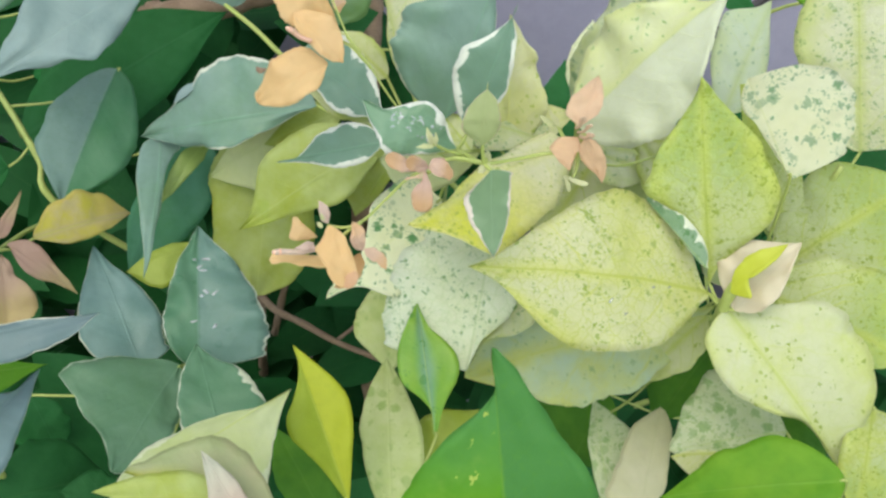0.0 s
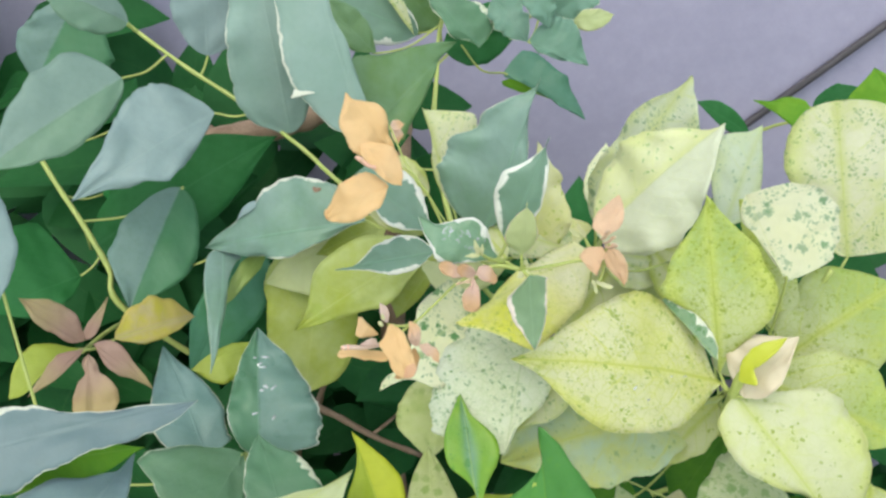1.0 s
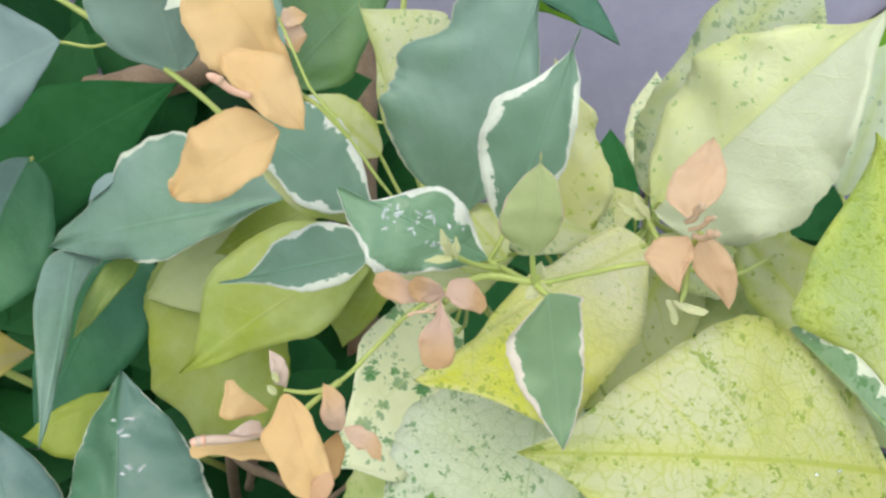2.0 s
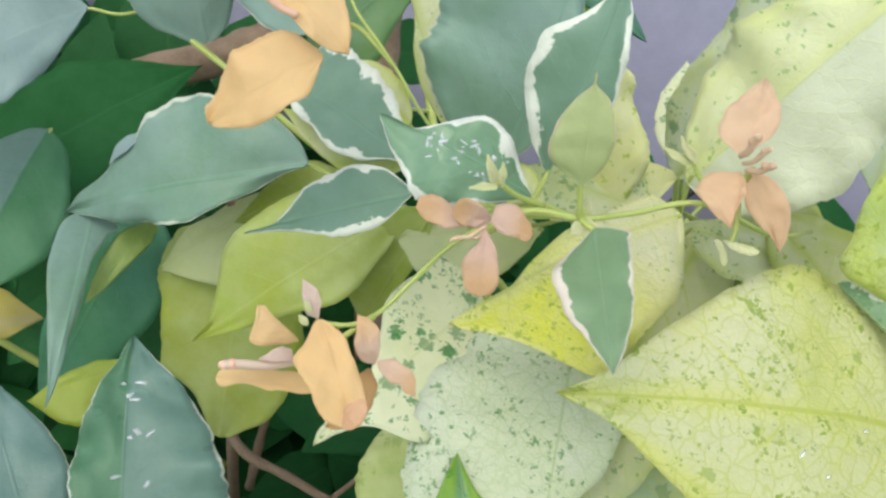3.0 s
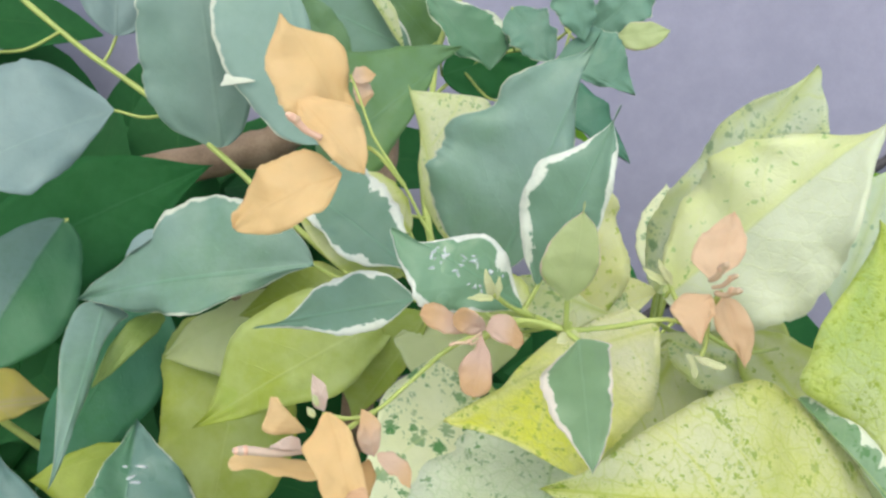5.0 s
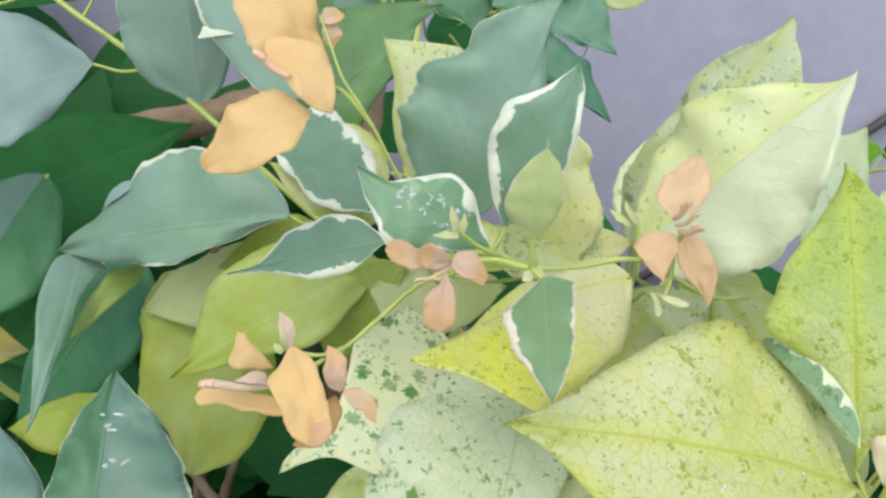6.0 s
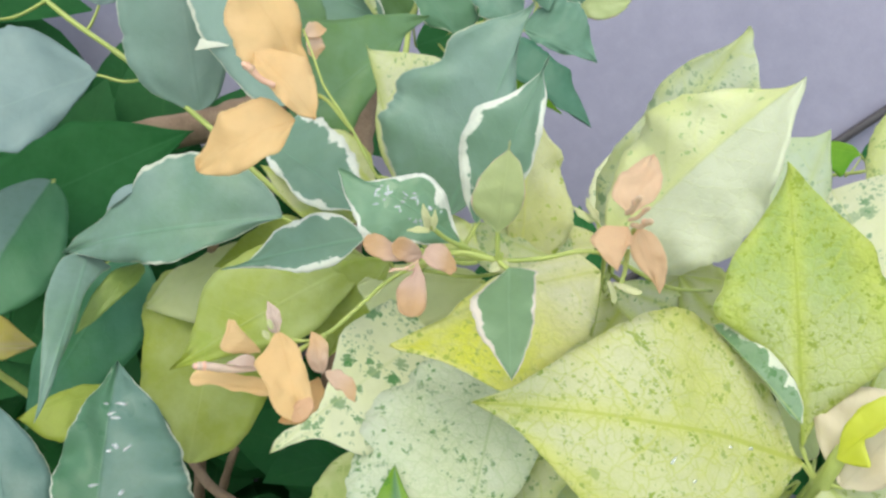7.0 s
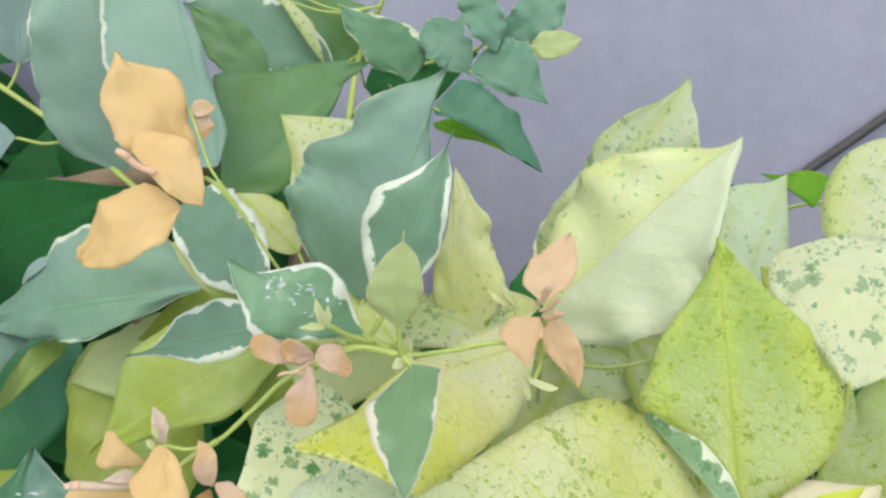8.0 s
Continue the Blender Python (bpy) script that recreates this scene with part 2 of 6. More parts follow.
style("paleyellow", "large pale yellow leaf with green flecks and a yellow rib", (0.76, 0.77, 0.44), (0.8, 0.8, 0.56), (0.58, 0.64, 0.1), None, 0, (0.33, 0.46, 0.05), 0.9, 0.12, 0.18, halo=(0.74, 0.76, 0.23), vein_strength=0.65, net_strength=0.8, through_light=0.5, side_strength=0.75, quilt=0.28)
style("ivory", "large ivory leaf with green flecks and a faint yellow rib", (0.74, 0.77, 0.47), (0.77, 0.79, 0.55), (0.6, 0.68, 0.16), None, 0, FLECK, 0.4, 0.0, 0.1, halo=(0.7, 0.75, 0.28), vein_strength=0.5, net_strength=0.4, through_light=0.45, side_strength=0.5, quilt=0.28)
style("blue", "dusky blue-green leaf with a faint cream edge", (0.14, 0.255, 0.215), (0.195, 0.315, 0.285), (0.19, 0.325, 0.265), CREAM, 0.025, vein_strength=0.2, rough=0.36)
style("margin_green", "green leaf with a ragged cream margin", (0.11, 0.25, 0.125), (0.15, 0.285, 0.17), (0.16, 0.3, 0.18), (0.7, 0.74, 0.56), 0.11, vein_strength=0.25)
style("mottle", "pale yellow-green mottled leaf", (0.44, 0.53, 0.16), (0.57, 0.62, 0.3), (0.5, 0.58, 0.22), None, 0, (0.3, 0.42, 0.1), 0.3, 0.4, 0.4, vein_strength=0.3)
style("dense", "cream leaf densely marbled with green", (0.55, 0.62, 0.32), (0.6, 0.65, 0.43), (0.5, 0.6, 0.22), None, 0, (0.27, 0.42, 0.14), 2.8, 1.3, 0.35, side_strength=0.75, net_strength=0.4)
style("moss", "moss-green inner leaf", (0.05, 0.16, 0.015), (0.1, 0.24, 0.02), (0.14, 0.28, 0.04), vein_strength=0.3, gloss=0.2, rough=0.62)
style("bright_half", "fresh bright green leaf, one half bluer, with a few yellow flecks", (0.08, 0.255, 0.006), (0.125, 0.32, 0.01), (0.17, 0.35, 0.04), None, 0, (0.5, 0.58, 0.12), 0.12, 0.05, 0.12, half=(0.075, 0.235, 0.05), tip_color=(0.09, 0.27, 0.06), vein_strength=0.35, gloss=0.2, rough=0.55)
style("amber", "papery amber-brown bract underside", (0.66, 0.42, 0.18), (0.72, 0.47, 0.22), (0.6, 0.36, 0.14), vein_strength=0.2, net_strength=0.06, rough=0.5, through_light=0.4, side_strength=0.25)
style("tan", "papery pinkish tan bract tip, folded over", (0.7, 0.43, 0.24), (0.75, 0.5, 0.3), (0.62, 0.36, 0.18), vein_strength=0.2, net_strength=0.06, rough=0.5, through_light=0.4, side_strength=0.25)
style("slate", "dark blue-green leaf with wavy edges", (0.06, 0.18, 0.1), (0.1, 0.235, 0.16), (0.14, 0.28, 0.19), vein_strength=0.3, gloss=0.4)
style("fresh", "soft mid green leaf with a pale edge", (0.13, 0.27, 0.175), (0.18, 0.33, 0.24), (0.24, 0.39, 0.28), CREAM, 0.025, vein_strength=0.25)
style("silver", "pale silvery green leaf with a satin face", (0.22, 0.33, 0.32), (0.28, 0.4, 0.4), (0.36, 0.48, 0.46), CREAM, 0.02, vein_strength=0.25, rough=0.34)
style("pewter", "bluish grey-green leaf with an uneven cream margin", (0.15, 0.225, 0.225), (0.185, 0.26, 0.265), (0.24, 0.33, 0.32), (0.72, 0.74, 0.6), 0.08, vein_strength=0.25, rough=0.45, one_side=-0.7)
style("vivid", "folded vivid yellow young leaf", (0.56, 0.61, 0.03), (0.62, 0.65, 0.08), (0.6, 0.63, 0.04), vein_strength=0.1, side_strength=0.0, net_strength=0.0)
style("yellow_cream", "cream and yellow leaf with a wavy edge", (0.6, 0.67, 0.3), (0.68, 0.73, 0.46), (0.6, 0.68, 0.18), (0.78, 0.81, 0.6), 0.12, through_light=0.45)
style("olive_blush", "olive young leaf flushed with pink, yellow along the rib", (0.33, 0.39, 0.17), (0.42, 0.41, 0.22), (0.6, 0.6, 0.1), vein_strength=0.3, rib_zone=(0.5, 0.53, 0.03))
style("beige", "plain pale straw leaf", (0.72, 0.77, 0.38), (0.76, 0.79, 0.48), (0.68, 0.73, 0.3), vein_strength=0.3, through_light=0.5)
style("sand", "plain sand-coloured leaf", (0.64, 0.63, 0.38), (0.68, 0.66, 0.46), (0.6, 0.62, 0.34), vein_strength=0.25, through_light=0.45)
style("white_rim", "cream-white ragged leaf rim", (0.78, 0.8, 0.66), (0.82, 0.83, 0.72), (0.76, 0.78, 0.6), vein_strength=0.1)
# darker copy of margin_thin, with the shade of the low leaves in its green
style("margin_shade", "green leaf with a narrow cream margin, darkened for shade", (0.11, 0.235, 0.11), (0.15, 0.28, 0.16), (0.15, 0.28, 0.17), (0.5, 0.58, 0.42), 0.035, vein_strength=0.25)
style("yellowgreen", "vivid yellow-green leaf", (0.31, 0.39, 0.03), (0.38, 0.46, 0.06), (0.46, 0.54, 0.08), vein_strength=0.4)
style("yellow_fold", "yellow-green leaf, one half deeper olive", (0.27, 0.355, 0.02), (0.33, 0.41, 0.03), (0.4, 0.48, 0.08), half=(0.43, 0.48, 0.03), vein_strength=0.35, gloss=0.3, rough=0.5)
style("bright", "fresh bright green leaf", (0.1, 0.28, 0.015), (0.19, 0.37, 0.025), (0.22, 0.41, 0.06), vein_strength=0.35, gloss=0.2, rough=0.55)
# the bluish rib_zone paints the sky reflected on the wet blade
style("green_spot_sheen", "yellow-green leaf blotched with green, bluish sky reflection painted along the rib", (0.26, 0.44, 0.04), (0.16, 0.36, 0.03), (0.36, 0.5, 0.1), None, 0, (0.06, 0.24, 0.04), 0.0, 0.5, 0.8, rough=0.38, gloss=0.5, rib_zone=(0.15, 0.31, 0.28))
style("green_cream", "green leaf marbled with cream along one edge", (0.17, 0.3, 0.13), (0.27, 0.39, 0.24), (0.46, 0.56, 0.2), (0.72, 0.75, 0.58), 0.3, (0.1, 0.24, 0.07), 1.2, 0.9, 0.3, one_side=0.6)
style("cream_speck", "cream leaf speckled with green", (0.77, 0.79, 0.5), (0.8, 0.81, 0.62), (0.64, 0.71, 0.24), None, 0, (0.24, 0.42, 0.12), 1.3, 0.06, 0.12, halo=(0.68, 0.74, 0.28), net_strength=0.4, through_light=0.5, side_strength=0.75, quilt=0.28)
style("marbled", "whitish leaf marbled with grey-green towards the edges", (0.76, 0.81, 0.6), (0.82, 0.85, 0.7), (0.7, 0.75, 0.3), None, 0, (0.33, 0.47, 0.26), 1.3, 0.45, 0.25, halo=(0.74, 0.79, 0.4), net_strength=0.3, side_strength=0.6, through_light=0.55)
style("streaked", "cream leaf streaked and spotted with dull green", (0.8, 0.81, 0.56), (0.82, 0.83, 0.64), (0.7, 0.74, 0.36), None, 0, (0.22, 0.4, 0.2), 2.2, 0.7, 0.3, net_strength=0.2, side_strength=0.4, through_light=0.5)
style("mint", "pale mint-cream leaf with a few grey-green spots", (0.7, 0.79, 0.6), (0.76, 0.83, 0.68), (0.66, 0.76, 0.4), None, 0, (0.33, 0.5, 0.32), 0.4, 0.12, 0.05, halo=(0.7, 0.78, 0.46), net_strength=0.2, side_strength=0.5, through_light=0.55)
# second tone is whitish blue: a glossy sheen put into the colour
style("patchwork", "yellow-green leaf with a toothed edge, whitish-blue sheen painted in patches", (0.72, 0.77, 0.36), (0.64, 0.76, 0.62), (0.66, 0.72, 0.22), None, 0, (0.4, 0.55, 0.25), 0.5, 0.1, 0.3, halo=(0.72, 0.74, 0.2), net_strength=0.3, side_strength=0.5, through_light=0.55)
style("cream_spots", "cream leaf with dark green spots", (0.78, 0.8, 0.49), (0.8, 0.82, 0.58), (0.62, 0.7, 0.3), None, 0, (0.08, 0.27, 0.07), 0.9, 2.4, 0.05, through_light=0.3, vein_strength=0.3)
style("pale", "pale yellow-cream leaf", (0.7, 0.73, 0.36), (0.75, 0.76, 0.5), (0.62, 0.68, 0.14), None, 0, FLECK, 0.2, 0.0, 0.1, halo=(0.6, 0.67, 0.15), net_strength=0.4, through_light=0.5, side_strength=0.75)
style("pale_speck", "pale leaf with fine green flecks and a cool sheen", (0.73, 0.79, 0.53), (0.76, 0.81, 0.64), (0.46, 0.6, 0.26), None, 0, (0.1, 0.3, 0.06), 1.3, 0.06, 0.04, rough=0.3, net_strength=0.6, vein_strength=0.55, through_light=0.3, side_strength=0.75, quilt=0.28)
style("pale_half", "large leaf half yellow and half cream", (0.75, 0.78, 0.42), (0.78, 0.8, 0.54), (0.66, 0.73, 0.2), None, 0, (0.3, 0.5, 0.14), 0.35, 0.08, 0.05, half=(0.72, 0.75, 0.57), halo=(0.73, 0.77, 0.34), vein_strength=0.25, through_light=0.3, side_strength=0.75, net_strength=0.4)
style("young", "young golden leaf with a blush heart", (0.62, 0.56, 0.06), (0.64, 0.52, 0.16), (0.62, 0.6, 0.08), (0.6, 0.5, 0.12), 0.12, halo=(0.6, 0.5, 0.32))
style("blush_leaf", "young cream leaf with a pink blush", (0.72, 0.62, 0.44), (0.76, 0.7, 0.5), (0.56, 0.5, 0.3), vein_strength=0.15)
style("rose", "dusty rose young leaf", (0.54, 0.42, 0.33), (0.58, 0.48, 0.36), (0.6, 0.48, 0.4), tip_color=(0.5, 0.5, 0.38), vein_strength=0.2)
style("orange", "papery apricot-orange bract", (0.85, 0.62, 0.31), (0.87, 0.66, 0.37), (0.77, 0.49, 0.18), vein_strength=0.13, net_strength=0.06, rough=0.55, gloss=0.3, through_light=0.45, side_strength=0.25)
style("orange2", "papery salmon-orange bract", (0.8, 0.58, 0.37), (0.83, 0.62, 0.41), (0.76, 0.44, 0.2), vein_strength=0.16, net_strength=0.06, rough=0.5, through_light=0.5, side_strength=0.25)
style("peach", "small peach-pink young bract, orange at the tip", (0.75, 0.55, 0.42), (0.77, 0.6, 0.46), (0.64, 0.42, 0.28), tip_color=(0.74, 0.51, 0.28), vein_strength=0.15, net_strength=0.06, rough=0.5, through_light=0.4, side_strength=0.25)
style("salmon", "salmon-pink young bract, orange at the tip", (0.67, 0.47, 0.37), (0.71, 0.54, 0.43), (0.58, 0.38, 0.3), tip_color=(0.66, 0.43, 0.23), vein_strength=0.15, net_strength=0.06, rough=0.5, through_light=0.4, side_strength=0.25)
style("blush", "pale blush-orange bract", (0.84, 0.63, 0.44), (0.86, 0.67, 0.48), (0.8, 0.55, 0.34), vein_strength=0.16, net_strength=0.06, rough=0.5, through_light=0.5, side_strength=0.25)
style("pink", "dusky pink young bract", (0.62, 0.46, 0.38), (0.66, 0.52, 0.43), (0.46, 0.28, 0.2), vein_strength=0.15, net_strength=0.06, rough=0.5, side_strength=0.25)
style("dusky", "dusky brownish-pink young bract", (0.38, 0.235, 0.17), (0.45, 0.3, 0.22), (0.3, 0.19, 0.12), vein_strength=0.2, net_strength=0.06, rough=0.5, tip_color=(0.42, 0.33, 0.16))
style("rusty", "brownish-pink young bract turning dull ochre", (0.43, 0.28, 0.2), (0.48, 0.35, 0.23), (0.36, 0.23, 0.16), tip_color=(0.45, 0.34, 0.14), vein_strength=0.2, net_strength=0.06, rough=0.5)
style("bud", "pale yellow-green bud scale", (0.56, 0.6, 0.28), (0.62, 0.61, 0.36), (0.58, 0.62, 0.24), vein_strength=0.13, net_strength=0.1, rough=0.5)


def plain_material(name, a, b, scale, rough, relief=0.001, strength=0.4):
    m, nt, bs = nodes_of(name)
    g = Net(nt)
    pos = g.put("ShaderNodeTexCoord").outputs["Object"]
    n1, n2 = g.noise(pos, scale, 5.0), g.noise(pos, scale * 9, 4.0, 0.7)
    k = g.math("ADD", g.math("MULTIPLY", n1, 0.6), g.math("MULTIPLY", n2, 0.4))
    g.join(g.mix(g.step(k, 0.3, 0.7), a, b), bs.inputs["Base Color"])
    g.join(g.math("MULTIPLY_ADD", n2, 0.2, rough - 0.1), bs.inputs["Roughness"])
    bump = g.put("ShaderNodeBump")
    bump.inputs["Strength"].default_value = strength
    bump.inputs["Distance"].default_value = relief
    nt.links.new(n2, bump.inputs["Height"])
    nt.links.new(bump.outputs[0], bs.inputs["Normal"])
    return m


STEMS = {
    "stem": plain_material("green_stem", (0.35, 0.42, 0.1), (0.45, 0.51, 0.15), 90, 0.5, 0.0003),
    "bark": plain_material("brown_bark", (0.2, 0.13, 0.08), (0.34, 0.24, 0.16), 80, 0.8, 0.0008),
    "tube": plain_material("tube_skin", (0.56, 0.43, 0.32), (0.64, 0.46, 0.38), 120, 0.5, 0.0002),
    "tube_brown": plain_material("young_tube_skin", (0.5, 0.34, 0.22), (0.58, 0.42, 0.28), 120, 0.5, 0.0002),
    "bud_tip": plain_material("young_bud_skin", (0.6, 0.36, 0.22), (0.66, 0.44, 0.3), 120, 0.5, 0.0002),
    "tube_tip": plain_material("tube_tip_skin", (0.74, 0.42, 0.3), (0.78, 0.5, 0.36), 120, 0.5, 0.0002),
}
WALL = plain_material("lilac_paint", (0.283, 0.27, 0.365), (0.355, 0.336, 0.44), 7, 0.75, 0.0012, 0.3)
SOIL = plain_material("dark_soil", (0.03, 0.022, 0.015), (0.09, 0.06, 0.04), 14, 0.95, 0.01, 0.8)
BOUNCE_CONCRETE = plain_material("bounce_concrete", (0.42, 0.41, 0.38), (0.55, 0.54, 0.5), 3, 0.85, 0.002)
CABLE = plain_material("cable_sheath", (0.045, 0.04, 0.045), (0.075, 0.066, 0.072), 40, 0.6, 0.0005)


# ---- building helpers ----
def finish(bm, name, mat, parent=None, label="", smooth=True):
    me = bpy.data.meshes.new(name)
    bm.normal_update()
    bm.to_mesh(me)
    bm.free()
    for p in me.polygons:
        p.use_smooth = smooth
    me.materials.append(mat)
    ob = new(name, me)
    if parent is not None:
        ob.parent = parent
        if parent.type == "EMPTY":
            ob.matrix_parent_inverse = Matrix.Translation(-parent.location)
    if label:
        ob["label"] = label
    return ob


def spline(points, steps):
    """A smooth curve through the points."""
    pts = [Vector(p) for p in points]
    pts = [pts[0] * 2 - pts[1]] + pts + [pts[-1] * 2 - pts[-2]]
    out = []
    for i in range(1, len(pts) - 2):
        a, b, c, d = pts[i - 1:i + 3]
        for k in range(steps):
            s = k / steps
            out.append(0.5 * (2 * b + (c - a) * s + (2 * a - 5 * b + 4 * c - d) * s * s + (3 * b - a - 3 * c + d) * s ** 3))
    return out + [pts[-2]]


def add_tube(bm, line, r0, r1, sides=8, knots=0.0, cap=True):
    rings, n = [], len(line)
    ref = Vector((0.3, 0.2, 0.93))
    for i, p in enumerate(line):
        d = (line[min(i + 1, n - 1)] - line[max(i - 1, 0)]).normalized()
        s = d.cross(ref)
        s = s.normalized() if s.length > 1e-4 else d.orthogonal().normalized()
        t = d.cross(s)
        r = r0 + (r1 - r0) * i / (n - 1)
        r *= 1 + knots * noise.noise(p * 220)
        rings.append([bm.verts.new(p + (s * math.cos(a) + t * math.sin(a)) * r) for a in [2 * math.pi * k / sides for k in range(sides)]])
    for a, b in zip(rings, rings[1:]):
        for k in range(sides):
            bm.faces.new((a[k], a[(k + 1) % sides], b[(k + 1) % sides], b[k]))
    if cap:
        bm.faces.new(rings[0][::-1])
        bm.faces.new(rings[-1])


def branch(parent, points, r0, r1, style):
    bm = bmesh.new()
    add_tube(bm, spline(points, 6), r0, r1, 8, 0.25)
    name = "flower_stalk" if len(points) <= 4 and r0 < 0.001 else "branch"
    return finish(bm, name, STEMS[style], parent, "brown woody branch" if style == "bark" else "green-yellow stem")


SURFACE = {}
# near-white base colour puts the sky glint into the drops
WATER, _nt, _bs = nodes_of("pale_water")
_bs.inputs["Base Color"].default_value, _bs.inputs["Alpha"].default_value, _bs.inputs["Roughness"].default_value = (0.86, 0.9, 0.92, 1), 0.4, 0.08
_bs.inputs["Specular IOR Level"].default_value = 0.9


def water_drops(ob, count, seed, us, vs, size=0.0011):
    """Flattened drops of water lying on a blade, some drawn out into runs."""
    rng = random.Random(seed)
    rows, N = SURFACE[ob.name]
    for _ in range(count):
        row = rows[int(rng.uniform(*us) * (len(rows) - 1))]
        j = int((rng.uniform(*vs) * 0.5 + 0.5) * (len(row) - 2))
        p = row[j].lerp(row[j + 1], rng.random())
        along = (row[j + 1] - row[j]).normalized()
        along = (along * rng.uniform(-1, 1) + N.cross(along) * rng.uniform(-1, 1)).normalized()
        across = N.cross(along)
        a, b = size * rng.uniform(0.5, 1.5), size * rng.uniform(0.35, 0.6)
        bm = bmesh.new()
        top = bm.verts.new(p + N * b * 0.55)
        rings = []
        for k, (f, h) in enumerate(((0.45, 0.47), (0.8, 0.3), (1.0, 0.0))):
            rings.append([bm.verts.new(p + N * b * h + (along * a * math.cos(t) + across * b * math.sin(t)) * f * (1 + 0.7 * noise.noise(p * 900 + Vector((math.cos(t), math.sin(t), 0)) * 1.3))) for t in [2 * math.pi * i / 10 for i in range(10)]])
        for i in range(10):
            bm.faces.new((top, rings[0][i], rings[0][(i + 1) % 10]))
            for q, w in zip(rings, rings[1:]):
                bm.faces.new((q[i], w[i], w[(i + 1) % 10], q[(i + 1) % 10]))
        bm.faces.new(rings[-1][::-1])
        tagged(finish(bm, "water_drop", WATER), "flattened drop of rain water on a leaf, glint in its pale colour", "water drop", "rain drops on the leaves")


STATIONS = {7: (0.08, 0.2, 0.35, 0.5, 0.65, 0.8, 0.92), 11: (0.04, 0.1, 0.2, 0.3, 0.4, 0.5, 0.6, 0.7, 0.8, 0.9, 0.96)}


def blade(name, parent, style, base, tip, face, wl, wr, ul, ur, bend, fold, wave, seed, attach, sway, tipb, thick, nu, nv, crease=0.05):
    """A leaf blade: base, tip, facing, the half width on either side and where along the midrib it is widest."""
    rng = random.Random(seed * 7 + 3)
    B, T, N = Vector(base), Vector(tip), Vector(face).normalized()
    L = (T - B).length
    ax = (T - B) / L
    side = N.cross(ax).normalized()
    N = ax.cross(side)
    bm = bmesh.new()
    uvs = bm.loops.layers.uv.new("UVMap")
    plan = bm.loops.layers.uv.new("Plan")
    ph = [rng.uniform(0, 6.28) for _ in range(6)]
    coord, grid = {}, []
    where = Vector((rng.uniform(0, 50), rng.uniform(0, 50), 0))
    twist = rng.uniform(-0.12, 0.12)
    breadth = sum(max(w) if isinstance(w, tuple) else w for w in (wl, wr))

    def half_width(u, w, peak, k):
        """Rounded base, then a shoulder that runs out into a drawn tip."""
        if u <= 0 or u >= 1:
            return 0.0
        if isinstance(w, tuple):
            at, ws = (0.0, *STATIONS[len(w)], 1.0), (0.0, *w, 0.0)
            i = max(k2 for k2 in range(len(at) - 1) if at[k2] <= u)
            s = (u - at[i]) / (at[i + 1] - at[i])
            m0 = (ws[i + 1] - ws[max(i - 1, 0)]) / (at[i + 1] - at[max(i - 1, 0)]) if i else 1.6 * ws[1] / at[1]
            e = min(i + 2, len(at) - 1)
            m1 = (ws[e] - ws[i]) / (at[e] - at[i])
            d = at[i + 1] - at[i]
            f = (2 * s ** 3 - 3 * s * s + 1) * ws[i] + (s ** 3 - 2 * s * s + s) * m0 * d + (3 * s * s - 2 * s ** 3) * ws[i + 1] + (s ** 3 - s * s) * m1 * d
            coarse, small = (0.16, 0.06) if len(w) == 7 else (0.05, 0.045)
            scallop = coarse * noise.noise(where + Vector((u * 8, k * 5.0, 3))) + small * noise.noise(where + Vector((u * 26, k * 5.0, 7))) + 0.02 * noise.noise(where + Vector((u * 52, k * 5.0, 9)))
            # a blunt end is rounded off
            if i == 0 and ws[1] > at[1] * L:
                f = ws[1] * math.sqrt(s)
            if i == len(at) - 2 and ws[-2] > (1 - at[-2]) * L:
                f = ws[-2] * math.sqrt(1 - s)
            return max(f, 0) * (1 + min(wave, 1.0) * scallop)
        if u < peak:
            f = (1 - ((peak - u) / peak) ** 2) ** 0.62
        else:
            s = (u - peak) / (1 - peak)
            f = (1 - s) ** tipb * (1 + tipb * s)
        ripple = 1 + wave * (0.24 * noise.noise(where + Vector((u * 6, k * 5.0, 3))) + 0.08 * noise.noise(where + Vector((u * 17, k * 5.0, 7))))
        return w * f * ripple

    for layer in (0, 1):
        rows = []
        for i in range(nu + 1):
            u = i / nu
            uu = 0.6 * u + 0.4 * (0.5 - 0.5 * math.cos(math.pi * u))
            mid = B + ax * (L * uu) + side * (sway * L * math.sin(math.pi * uu)) + N * (bend * L * math.sin(math.pi * uu))
            row = []
            for j in range(-nv, nv + 1):
                v = j / nv
                w = half_width(uu, wr if v > 0 else wl, ur if v > 0 else ul, 0 if v > 0 else 3)
                lift = fold * abs(v) * w * (1 - 0.35 * abs(v)) - bend * L * 0.14 * v * v * math.sin(math.pi * uu)
                edge = wave * abs(v) ** 2 * (0.10 * math.sin(13 * uu + ph[1] + (2 if v > 0 else 0)) + 0.05 * math.sin(29 * uu + ph[4])) * breadth * 0.5
                edge *= math.sin(math.pi * min(1, max(0, uu))) ** 0.6
                puff = 0.015 * breadth * math.sin(uu * 19 - 5 * abs(v)) * abs(v) * (1 - abs(v)) * 2
                crumple = crease * breadth * (0.4 + wave) * noise.noise(where + Vector((uu * 4.5, v * 2.2, 0))) * min(1, 8 * uu)
                p = mid + side * (v * w) + N * (lift + edge + puff + crumple + twist * v * w * uu)
                if layer:
                    p = p - N * thick
                vert = bm.verts.new(p)
                coord[vert] = ((uu, v * 0.5 + 0.5), (uu, 0.5 + v * w / L))
                row.append(vert)
            rows.append(row)
        grid.append(rows)
